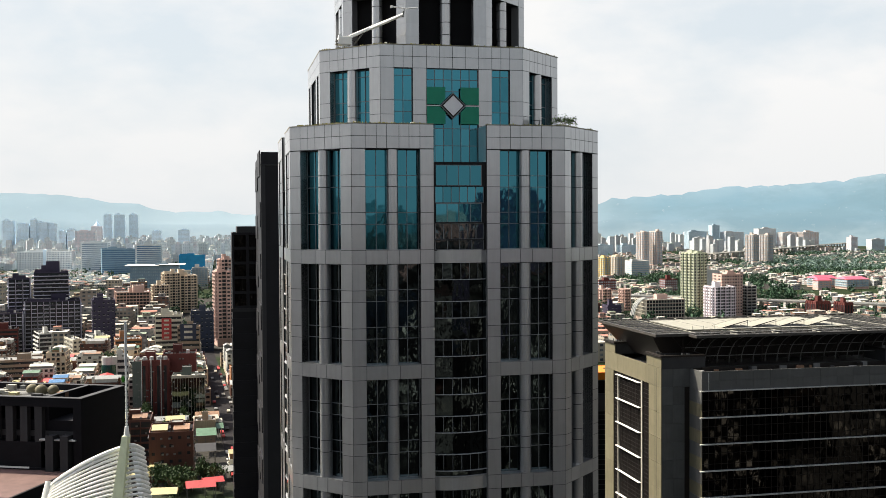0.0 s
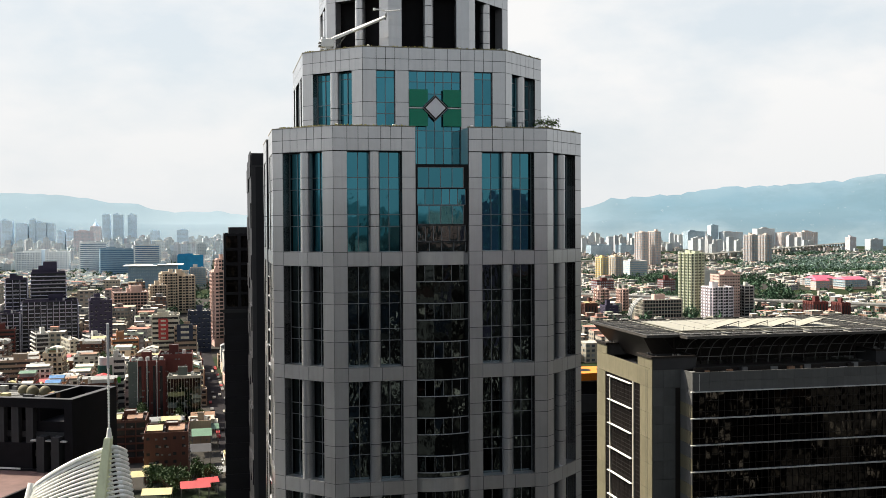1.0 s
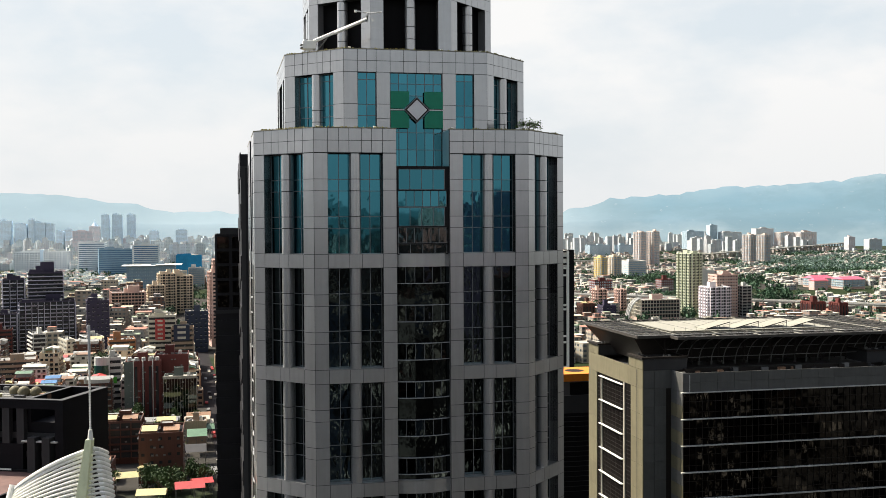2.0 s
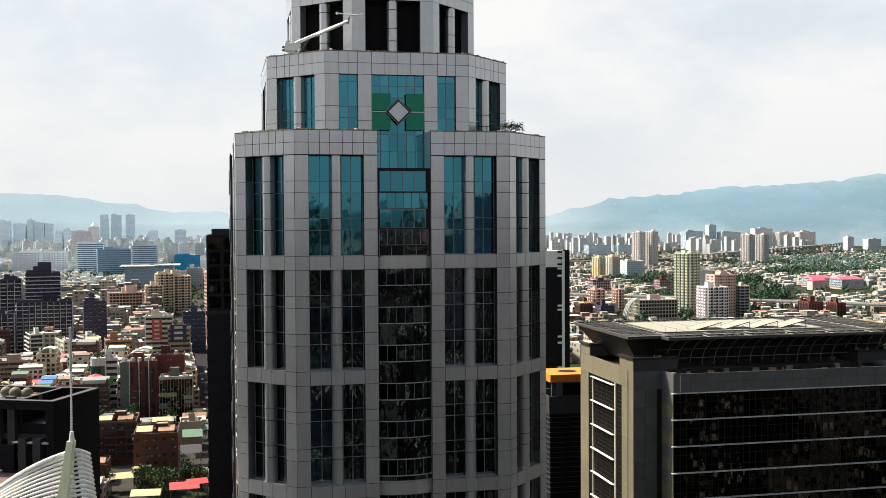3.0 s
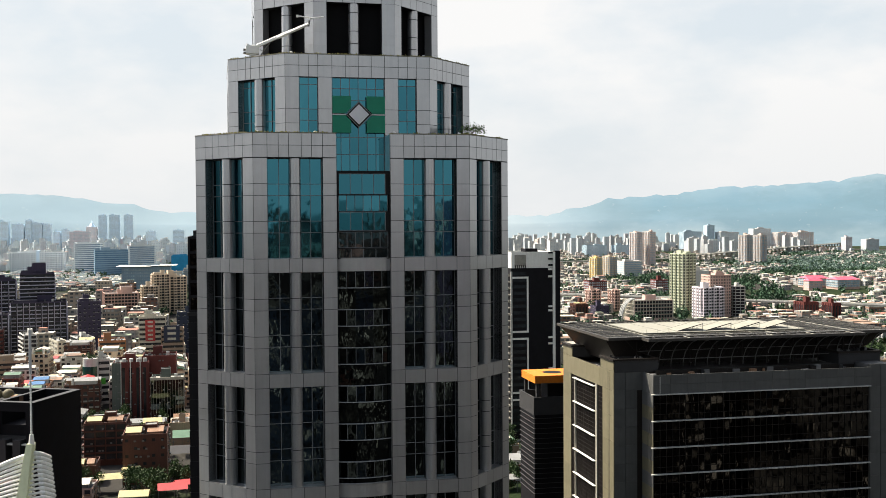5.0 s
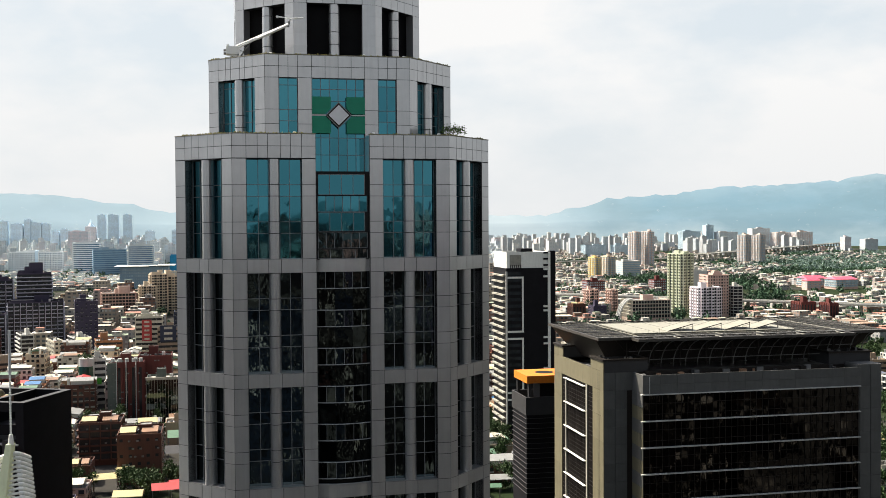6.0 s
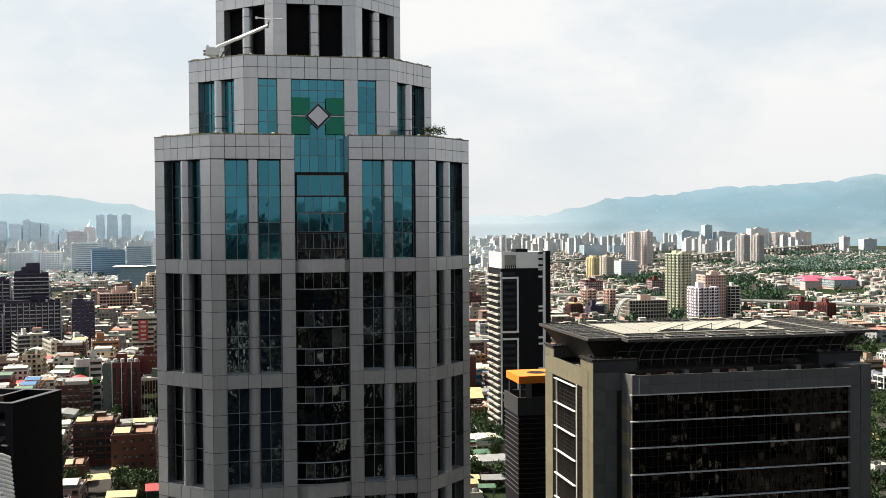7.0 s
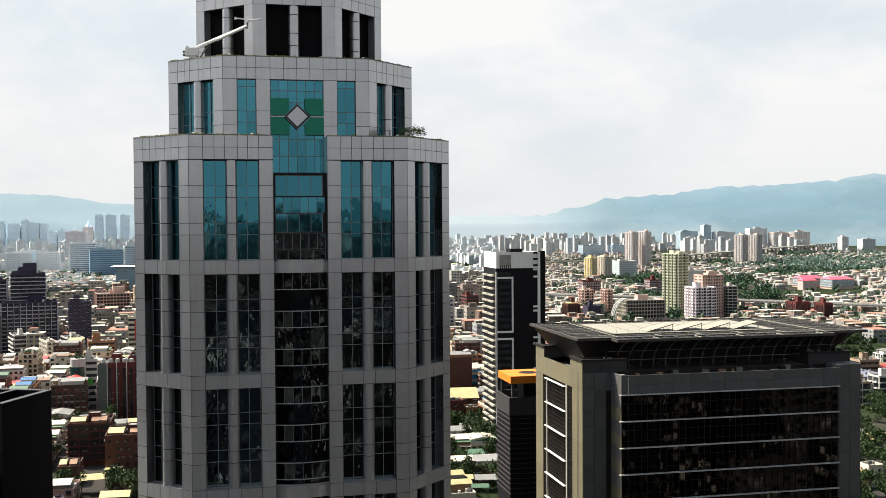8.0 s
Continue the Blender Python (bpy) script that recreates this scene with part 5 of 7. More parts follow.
block_building("glass_office", "blue banded glass office with a white frame", "office", -764.0, 2233.8, 11.9, 53.3, 43.0, 66.0, "bands", "light_white", 4.2)
block_building("glass_office", "curved-looking blue banded glass office", "office", -681.2, 2110.7, 20, 64.3, 47.8, 55.5, "bands", "blue_glass", 4.2)
block_building("glass_office", "pale blue banded office block", "office", -653.5, 2254.8, 11.9, 50.3, 48.8, 60.2, "bands", "pale_blue", 4.2)
block_building("glass_hall", "low glass hall under a thin white roof", "hall", -485.3, 1638.2, 11.9, 72.9, 52.4, 39.2, "grid", "blue_glass", 5)
block_building("covered_building", "building wrapped in bright blue construction sheet", "building", -478.0, 1913.2, 11.9, 45.8, 32.8, 48.2, "plain", "blue_sheet", 4)
block_building("apartment_block", "white apartment block with balcony rows", "apartments", -406.1, 1709.3, 11.9, 24.4, 26.5, 34.2, "slabs", "white_tile", 3.4)
block_building("apartment_block", "pale walk-up block below the covered building", "apartments", -467.1, 1782.0, 11.9, 39.5, 26.8, 25.7, "grid", "cream", 3.4)
block_building("apartment_block", "pinkish brown apartment block with a lattice of dark windows", "apartments", -333.2, 1077.0, 20, 32.4, 28.7, 35.5, "frame", "pink_tile", 3.2)
block_building("apartment_block", "beige apartment tower with stepped roof", "apartments", -329.9, 1204.3, 20, 16.3, 26.9, 35.5, "bays", "beige_tile", 3.2)
block_building("apartment_block", "yellowish apartment tower with roof houses", "apartments", -324.5, 1227.3, 20, 18.0, 24.5, 47.8, "bays", "beige_tile", 3.2)
block_building("apartment_block", "tall beige apartment block with stepped roof", "apartments", -313.2, 1242.9, 20, 22.6, 29.5, 44.4, "bays", "beige_tile", 3.2)
block_building("apartment_block", "pinkish apartment tower with rows of windows", "apartments", -193.1, 900.8, 20, 14.4, 18.6, 64.7, "bays", "pink_tile", 3.2)
block_building("apartment_block", "pinkish apartment tower with rows of windows", "apartments", -191.6, 909.0, 20, 11.4, 13.9, 75.0, "bays", "pink_tile", 3.2)
block_building("commercial_block", "cream commercial slab with a red sign panel", "building", -200.4, 733.1, 11.9, 18.5, 18.0, 41.9, "bands", "cream", 3.4)
block_building("commercial_block", "dark navy commercial block among houses", "building", -206.8, 864.7, 11.9, 18.1, 20.8, 33.7, "small", "navy", 3.4)
# far blocks from here on have haze in their wall tones
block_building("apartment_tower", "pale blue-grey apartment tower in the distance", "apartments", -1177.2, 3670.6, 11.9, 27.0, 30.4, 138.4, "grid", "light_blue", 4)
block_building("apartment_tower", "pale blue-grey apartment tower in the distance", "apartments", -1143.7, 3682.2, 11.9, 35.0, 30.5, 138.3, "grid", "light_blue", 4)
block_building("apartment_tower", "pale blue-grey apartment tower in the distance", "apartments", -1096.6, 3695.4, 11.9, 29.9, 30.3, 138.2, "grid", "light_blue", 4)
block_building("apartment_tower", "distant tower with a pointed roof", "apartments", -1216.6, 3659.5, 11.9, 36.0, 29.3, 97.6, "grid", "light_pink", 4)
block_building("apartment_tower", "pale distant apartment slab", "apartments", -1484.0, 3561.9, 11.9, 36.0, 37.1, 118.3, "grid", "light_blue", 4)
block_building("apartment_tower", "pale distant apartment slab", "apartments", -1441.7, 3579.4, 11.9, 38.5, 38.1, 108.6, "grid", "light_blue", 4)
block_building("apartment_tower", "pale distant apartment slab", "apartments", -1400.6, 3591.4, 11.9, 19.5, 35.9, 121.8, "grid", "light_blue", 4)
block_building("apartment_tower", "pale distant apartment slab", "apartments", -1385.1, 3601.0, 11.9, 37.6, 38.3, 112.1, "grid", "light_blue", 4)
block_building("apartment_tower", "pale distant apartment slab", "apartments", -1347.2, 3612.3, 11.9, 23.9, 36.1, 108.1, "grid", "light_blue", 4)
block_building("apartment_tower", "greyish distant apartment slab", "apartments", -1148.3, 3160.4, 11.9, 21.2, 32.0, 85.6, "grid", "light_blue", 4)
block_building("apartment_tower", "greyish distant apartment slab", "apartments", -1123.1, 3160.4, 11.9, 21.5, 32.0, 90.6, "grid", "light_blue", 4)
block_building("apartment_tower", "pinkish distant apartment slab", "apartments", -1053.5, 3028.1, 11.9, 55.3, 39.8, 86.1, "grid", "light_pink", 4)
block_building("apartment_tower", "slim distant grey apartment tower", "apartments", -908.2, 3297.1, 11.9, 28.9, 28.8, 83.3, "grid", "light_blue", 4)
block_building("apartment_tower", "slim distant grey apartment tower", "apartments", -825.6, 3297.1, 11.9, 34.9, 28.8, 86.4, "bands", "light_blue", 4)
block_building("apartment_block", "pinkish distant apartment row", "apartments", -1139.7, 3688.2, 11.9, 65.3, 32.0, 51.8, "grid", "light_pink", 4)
block_building("walkup_block", "white walk-up apartment block with balcony lines", "apartments", -306.0, 798.9, 30, 9.2, 25.1, 22.5, "balcony", "white_tile", 3.2)
block_building("walkup_block", "cream walk-up block in the sun", "apartments", -277.7, 790.3, 32, 7.2, 29.6, 18.7, "grid", "cream", 3.2)
block_building("walkup_block", "shaded grey walk-up block with balconies", "apartments", -268.1, 805.8, 32, 12.8, 22.8, 19.4, "balcony", "white_tile", 3.2)
block_building("walkup_block", "orange brown tiled walk-up block", "apartments", -229.8, 738.6, 20, 18.1, 20.3, 24.3, "bands", "orange_tile", 3.2)
block_building("office_slab", "small white office with a green glass front", "office", -196.3, 617.7, 20, 11.5, 15.4, 27.0, "bands", "white_tile", 3.6)
block_building("brick_block", "red brown tiled block with ribbed walls", "building", -164.6, 559.6, 11.9, 18.1, 24.0, 32.5, "ribs", "red_tile", 3.3)
block_building("brick_block", "red brown tiled block with a slanted top", "building", -152.0, 570.5, 11.9, 17.6, 17.5, 34.6, "plain", "red_tile", 3.3)
block_building("glass_office", "small glass fronted office block", "office", -140.2, 543.8, 11.9, 16.5, 15.2, 26.3, "bands", "grey_glass", 3.3)
block_building("brick_block", "brown tiled block with small white windows", "apartments", -119.5, 426.0, 11.9, 17.5, 21.4, 20.5, "small", "brown_tile", 3.2)
block_building("brick_block", "brown tiled walk-up block", "apartments", -146.7, 460.3, 11.9, 17.8, 19.3, 18.9, "slabs", "brown_tile", 3.2)
block_building("walkup_block", "tan walk-up block with a roof house", "apartments", -286.0, 667.7, 20, 30.2, 24.5, 18.9, "bands", "tan_tile", 3.2)
block_building("walkup_block", "maroon walk-up block with bands", "apartments", -357.4, 824.2, 20, 23.3, 22.9, 22.9, "bands", "red_tile", 3.2)
block_building("brick_block", "dark low block with a pinkish flat roof", "building", -138.7, 425.4, 11.9, 8.1, 17.0, 8.0, "plain", "brown_tile", 3.3)
block_building("apartment_tower", "twin beige apartment tower", "apartments", 436.3, 2305.3, 20, 15.1, 28.9, 81.8, "bays", "rosy_peach", 3.6)
block_building("apartment_tower", "twin beige apartment tower", "apartments", 466.9, 2315.8, 20, 15.0, 29.0, 82.8, "bays", "rosy_peach", 3.6)
block_building("apartment_tower", "slim yellow green apartment tower", "apartments", 286.3, 1196.7, 33, 17.2, 23.2, 69.0, "bays", "green_tile", 3.3)
block_building("apartment_tower", "pale pink apartment tower with stepped roof", "apartments", 289.1, 1127.0, 11.9, 24.4, 24.1, 34.9, "bays", "light_pink", 3.3)
block_building("apartment_tower", "pale pink apartment tower with stepped roof", "apartments", 303.3, 1151.1, 11.9, 24.9, 21.8, 46.8, "grid", "pink_tile", 3.3)
block_building("apartment_tower", "brown and white apartment tower", "apartments", 729.4, 2490.1, 20, 17.8, 29.7, 72.0, "bays", "brown_white", 3.6)
block_building("apartment_tower", "brown and white apartment tower", "apartments", 771.0, 2512.4, 20, 16.1, 29.8, 71.5, "bays", "brown_white", 3.6)
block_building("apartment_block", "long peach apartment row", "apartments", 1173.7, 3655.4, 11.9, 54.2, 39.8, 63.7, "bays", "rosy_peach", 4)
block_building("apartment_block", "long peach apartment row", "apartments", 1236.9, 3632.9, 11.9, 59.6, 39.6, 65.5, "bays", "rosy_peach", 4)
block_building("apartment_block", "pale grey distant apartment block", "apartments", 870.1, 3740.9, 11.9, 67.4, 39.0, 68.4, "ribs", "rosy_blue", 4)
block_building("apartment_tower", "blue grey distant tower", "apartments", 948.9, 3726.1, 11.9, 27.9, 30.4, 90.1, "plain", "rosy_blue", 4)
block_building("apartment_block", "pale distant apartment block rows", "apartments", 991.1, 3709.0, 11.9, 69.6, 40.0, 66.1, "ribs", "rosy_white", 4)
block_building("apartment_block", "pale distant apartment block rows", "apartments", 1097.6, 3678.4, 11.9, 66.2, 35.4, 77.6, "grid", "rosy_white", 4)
block_building("school_building", "pink school building with a red pink roof", "school", 584.1, 1650.7, 11.9, 34.9, 28.9, 14.6, "slabs", "pink_tile", 3.6)
block_building("school_building", "pink school building with a red pink roof", "school", 613.6, 1605.7, 11.9, 37.0, 31.3, 15.0, "slabs", "pink_tile", 3.6)
block_building("school_building", "pink school wing with a red pink roof", "school", 565.0, 1591.7, 11.9, 22.3, 15.6, 14.5, "grid", "pink_tile", 3.6)
block_building("apartment_block", "yellow apartment block with windows", "apartments", 290.9, 1911.4, 20, 11.8, 24.6, 40.3, "bays", "yellow_tile", 3.4)
block_building("apartment_block", "ochre apartment block with windows", "apartments", 319.7, 1949.7, 20, 16.7, 24.7, 40.9, "bays", "beige_tile", 3.4)
block_building("office_slab", "low white hall among houses", "hall", 358.2, 2007.4, 11.9, 35.3, 41.6, 30.3, "bands", "white_tile", 4)
block_building("office_slab", "plain white box-shaped building", "building", 359.0, 1462.7, 11.9, 24.0, 22.0, 37.0, "plain", "white_tile", 4)
block_building("commercial_block", "block with an open concrete frame and a round corner", "building", 213.5, 1111.0, 11.9, 42.6, 28.9, 22.6, "frame", "pink_tile", 3.7)
block_building("apartment_block", "slim white block with balconies", "apartments", 333.1, 1159.0, 11.9, 11.2, 17.0, 34.0, "slabs", "white_tile", 3.3)
block_building("commercial_block", "brown tiled flat-roofed block", "building", 386.3, 1095.2, 11.9, 16.7, 19.2, 21.0, "ribs", "red_tile", 3.3)
block_building("commercial_block", "brown tiled flat-roofed block", "building", 415.9, 1094.9, 11.9, 9.8, 19.2, 19.7, "ribs", "red_tile", 3.3)
block_building("commercial_block", "red brick housing block with windows", "apartments", 211.1, 1432.7, 11.9, 25.3, 22.8, 25.2, "grid", "red_tile", 3.4)
block_building("commercial_block", "red brick housing block with windows", "apartments", 318.6, 1515.7, 11.9, 18.6, 20.6, 21.7, "grid", "red_tile", 3.4)
block_building("commercial_block", "pinkish brick housing block with windows", "apartments", 186.0, 1241.2, 11.9, 11.7, 17.2, 25.9, "bays", "pink_tile", 3.4)
block_building("commercial_block", "pinkish brick housing block with windows", "apartments", 212.7, 1241.1, 11.9, 7.2, 17.2, 25.8, "bays", "pink_tile", 3.4)
block_building("commercial_block", "dark brown flat-roofed block", "building", 147.7, 1083.0, 11.9, 13.4, 16.8, 21.1, "ribs", "brown_tile", 3.4)
block_building("commercial_block", "dark grey flat-roofed block", "building", 168.8, 1082.9, 11.9, 14.3, 16.8, 19.2, "small", "dark_tile", 3.4)
block_building("apartment_block", "blue grey distant apartment row", "apartments", 426.7, 3026.1, 11.9, 61.8, 39.8, 38.1, "ribs", "rosy_blue", 4)
block_building("apartment_block", "blue grey distant apartment row", "apartments", 520.1, 3078.0, 11.9, 46.7, 40.0, 36.6, "ribs", "rosy_blue", 4)
block_building("apartment_block", "pink distant apartment block", "apartments", 207.1, 3842.8, 11.9, 33.9, 40.0, 45.3, "grid", "rosy_pink", 4)
block_building("apartment_block", "pale distant apartment block", "apartments", 273.0, 3837.4, 11.9, 48.3, 40.0, 41.3, "ribs", "rosy_white", 4)
block_building("apartment_block", "pale distant apartment block", "apartments", 360.5, 3830.1, 11.9, 36.3, 38.3, 43.6, "grid", "rosy_peach", 4)
block_building("apartment_block", "maroon tiled block with bands", "apartments", 43.8, 1076.2, 11.9, 12.8, 23.9, 31.3, "bands", "red_tile", 3.4)
block_building("apartment_tower", "distant pale pink tower block", "apartments", 1384.0, 3585.2, 11.9, 24.3, 28.1, 48.0, "grid", "rosy_pink", 4)
block_building("apartment_block", "white distant housing row block", "apartments", 1442.4, 3556.8, 11.9, 48.4, 32.0, 40.5, "grid", "rosy_white", 4)
block_building("walkup_block", "beige three-storey block with open galleries", "apartments", 252.0, 600.0, 11.9, 11.5, 10.0, 13.0, "slabs", "tan_tile", 3.9)
block_building("walkup_block", "white walk-up block with balcony bands", "apartments", 266.0, 598.0, 11.9, 12.0, 10.0, 17.0, "slabs", "white_tile", 3.4)
block_building("market_hall", "long hall with a blue grey sheet roof", "hall", 266.0, 622.0, 11.9, 20.0, 50.0, 13.0, "plain", "hall_blue", 4.0)
block_building("walkup_block", "cream house with brown window bands", "apartments", 292.0, 690.0, 11.9, 14.0, 12.0, 14.0, "bands", "tan_tile", 3.4)
block_building("cottage", "small yellow house with a flat roof", "house", 178.0, 411.0, 11.9, 6.0, 6.0, 7.0, "small", "yellow_tile", 3.2)
block_building("cottage", "small cream house with a flat roof", "house", 185.5, 414.0, 11.9, 6.5, 6.0, 9.0, "small", "cream", 3.2)

# ---- low houses ----
def low_house(w, d, h, mat, roof, style, seed):
    """A walk-up house: walls, window bays with cages, a tin shed on the roof, tanks and pipes."""
    r = random.Random(seed)
    ob = thing("walkup_house", "weathered walk-up city house with sheds on its roof", "house", place(0, -900 - 40 * seed, 0), "low city houses")
    walled_box("wall", mat, ob, -w / 2, w / 2, -d / 2, d / 2, 0, h, 0.25, 0.9, r.choice(["concrete", "roofing", "sheet_green"]))
    win, trim = bmesh.new(), bmesh.new()
    n = int(h / 3.2)
    for F, L in ((place(-w / 2, -d / 2, 0), w), (pose(-w / 2, d / 2, 0, 0, 0, -90), d), (pose(w / 2, -d / 2, 0, 0, 0, 90), d)):
        bays = max(2, round(L / 3.2))
        b = L / bays
        for s in range(n):
            z = 3.2 * s + h - 3.2 * n
            for i in range(bays):
                if r.random() < 0.85:
                    box(win, i * b + b * 0.2, i * b + b * 0.8, -0.05, 0.05, z + 0.9, z + 2.5, F)
                if r.random() < 0.45:
                    box(trim, i * b + b * 0.15, i * b + b * 0.85, -0.7, 0.05, z + r.choice([0.1, 0.6]), z + 0.95, F)
                elif r.random() < 0.5:
                    box(trim, i * b + b * 0.1, i * b + b * 0.9, -0.5, 0.05, z + 2.5, z + 2.65, F)
    cool = bmesh.new()
    for F, L in ((place(-w / 2, -d / 2, 0), w), (pose(-w / 2, d / 2, 0, 0, 0, -90), d), (pose(w / 2, -d / 2, 0, 0, 0, 90), d)):
        for q in range(int(n * L / 5)):
            a, c = r.uniform(0.3, L - 1.2), r.randrange(n) * 3.2 + h - 3.2 * n + 0.35
            box(cool, a, a + 0.85, -0.55, -0.05, c, c + 0.6, F)
    for q in range(7):
        a, c, s = r.uniform(-w / 2 + 0.5, w / 2 - 1.5), r.uniform(-d / 2 + 0.5, d / 2 - 1.5), r.uniform(0.5, 1.3)
        box(cool, a, a + s, c, c + s * 0.8, h - 0.9, h + r.uniform(0.0, 0.8))
    tagged(part("cooling_field", cool, "grey_metal" if seed % 2 else "pale_edge", ob), kind="stuff")
    tagged(part("window_field", win, "city_window", ob), kind="stuff")
    tagged(part("balcony_field", trim, r.choice(["pale_edge", "sheet_rust", "concrete"]), ob), kind="stuff")
    # tin shed with a pitched roof
    for q in range(r.choice([1, 2, 2])):
        a, c = r.uniform(0.4, 0.95) * w, r.uniform(0.35, 0.8) * d
        x, y = r.uniform(-w / 2 + 0.3, w / 2 - a), r.uniform(-d / 2 + 0.3, d / 2 - c)
        bm = bmesh.new()
        e, up = 0.5, h + r.uniform(1.4, 2.6)
        vs = [bm.verts.new(v) for v in ((x - e, y - e, up - 0.35), (x + a + e, y - e, up - 0.35), (x + a + e, y + c + e, up - 0.35), (x - e, y + c + e, up - 0.35), (x - e, y + c / 2, up + 0.8), (x + a + e, y + c / 2, up + 0.8))]
        for f in ((0, 1, 5, 4), (2, 3, 4, 5), (0, 4, 3), (1, 2, 5), (3, 2, 1, 0)):
            bm.faces.new([vs[i] for i in f])
        part("shed_roof", bm, roof if q == 0 else r.choice(["sheet_cream", "sheet_white", "sheet_grey", "sheet_rust"]), ob)
        part("shed_wall", boxes((x, x + a, y, y + c, h - 0.9, up - 0.3)), r.choice(["sheet_grey", "white_tile", "sheet_rust"]), ob)
    for q in range(2):
        x, y = r.uniform(-w * 0.4, w * 0.4), r.uniform(-d * 0.4, d * 0.4)
        bm = bmesh.new()
        rod(bm, (x, y, h - 0.9), (x, y, h + r.uniform(1.2, 3.4)), 0.75, n=10)
        part("water_tank", bm, "steel_tank", ob)
    return ob


WALLS = ["cream", "white_tile", "tan_tile", "red_tile", "brown_tile", "beige_tile", "pink_tile", "orange_tile", "dark_tile", "brown_tile"]
ROOFS = ["sheet_cream", "sheet_white", "sheet_cream", "sheet_grey", "sheet_rust", "sheet_green", "sheet_red", "sheet_blue"]
houses, LOW = [], []
for k in range(20):
    r = random.Random(100 + k)
    w, d, h = r.uniform(9, 19), r.uniform(10, 17), r.choice([7, 9.8, 13, 13, 16.2, 16.2, 19.4])
    if k % 4 == 0:
        h = 6.8
        LOW.append(k)
    houses.append(low_house(w, d, h, WALLS[k % 10], ROOFS[k % 8] if h > 6.9 else ["sheet_cream", "sheet_grey", "sheet_cream", "sheet_green", "sheet_white"][k // 4], "", k))

GRID = pose(0, 0, 0, 0, 0, YAW)
ROAD = pose(-92.0, 472, 0, 0, 0, 14.6)

def keep_out(x, y):
    """Places taken by other things."""
    if -40 < x < 40 and -30 < y < 180:
        return True
    if 20 < x < 135 and 190 < y < 300:
        return True
    if -80 < x < 5 and 160 < y < 300:
        return True
    if -190 < x < -50 and 170 < y < 265:
        return True
    if 14 < x < 46 and 505 <= y < 672:
        return True
    if 25 < x < 75 and 300 < y < 505:
        return True
    return False


FOOT = []
for ob in list(scene.objects):
    if ob.name.split(".")[0] in ("wall",) and ob.parent and ob.parent.get("category") and ob.parent.get("group") is None:
        v = [ob.parent.matrix_basis @ u.co for u in ob.data.vertices]
        FOOT.append((min(u.x for u in v) - 3, max(u.x for u in v) + 3, min(u.y for u in v) - 3, max(u.y for u in v) + 3))


def built(x, y, pad=7):
    return any(a - pad < x < b + pad and c - pad < y < d + pad for a, b, c, d in FOOT)


def in_front(side, y):
    """Sectors of the camera's view kept clear, so that houses don't hide the larger blocks."""
    return (0.165 < side < 0.25 and 1000 < y < 1268) or (0.335 < side < 0.415 and 1420 < y < 1690) or (0.24 < side < 0.31 and 1330 < y < 1500) or (-0.29 < side < -0.17 and y < 455) or (-0.235 < side < -0.165 and y < 560) or (0.2 < side < 0.3 and 1000 < y < 1200) or (side > 0.385 and y < 900)


far_bm, hazy_bm, rosy_bm, plain_bm, behind_bm, beside_bm = bmesh.new(), bmesh.new(), bmesh.new(), bmesh.new(), bmesh.new(), bmesh.new()
used = set()
for iu in range(-75, 95):
    for iv in range(14, 212):
        u, v = iu * 19 + 7 * (iu // 3), iv * 17 + 9 * (iv // 3)
        p = GRID @ Vector((u, v, 0))
        side = p.x / max(p.y, 1)
        if p.y < 330 or p.y > 4500 or abs(side) > 0.47 or keep_out(p.x, p.y) or abs((ROAD.inverted() @ p).x) < 25 or built(p.x, p.y) or in_front(side, p.y):
            continue
        if -0.14 < side < -0.01 and p.y < 2500:
            continue
        r = random.Random(iu * 1000 + iv)
        pick = r.random()
        if p.y < 780:
            if side > 0.12 and (p.y < 850 and side < 0.36):
                continue
            k = r.randrange(20)
            if -0.36 < side < -0.19 and p.y < 560:
                k = LOW[k % len(LOW)]
            if k in used:
                copy_thing(houses[k], GRID @ pose(u + r.uniform(-1, 1), v + r.uniform(-1, 1), 0, 0, 0, r.choice([0, 0, 0, 90, 180]) + r.uniform(-3, 3)))
            else:
                houses[k].matrix_basis = GRID @ place(u, v, 0)
                used.add(k)
            continue
        green = noise.noise(Vector((p.x / 260, p.y / 330, 0.7)))
        right = side > 0.06
        if pick < 0.1 or (right and p.y > 1250 and green > 0.12) or (side > 0.27 and 2200 < p.y < 3500 and pick < 0.6) or (right and pick < 0.16):
            continue
        if not right and p.y > 1300 and green > 0.12:
            continue
        h = r.uniform(6, 15) if right else r.uniform(9, 26)
        if r.random() < (0.0 if right and p.y < 3000 else 0.06):
            h = r.uniform(28, 46)
        if p.y > 3000:
            h *= 1.35
        if -0.43 < side < -0.24 and 1350 < p.y < 2320:
            h = min(h, r.uniform(4, 8))
        w, d = r.uniform(13, 18), r.uniform(12, 17)
        turn = GRID @ pose(u, v, 0, 0, 0, r.choice([0, 0, 0, 8, -10]))
        if right and p.y > 1150 and h < 20:
            for q in range(3):
                a, c, w, d = r.uniform(-7, 7), r.uniform(-6, 6), r.uniform(6, 13), r.uniform(5, 10)
                box(plain_bm, a - w / 2, a + w / 2, c - d / 2, c + d / 2, 0, h * r.uniform(0.5, 0.95), turn)
            continue
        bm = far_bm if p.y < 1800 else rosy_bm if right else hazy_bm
        box(bm, -w / 2, w / 2, -d / 2, d / 2, 0, h, turn)
        if r.random() < 0.6:
            a, c = r.uniform(-w / 2, 0), r.uniform(-d / 2, 0)
            box(bm, a, a + w * 0.45, c, c + d * 0.4, h, h + r.uniform(2, 4), turn)
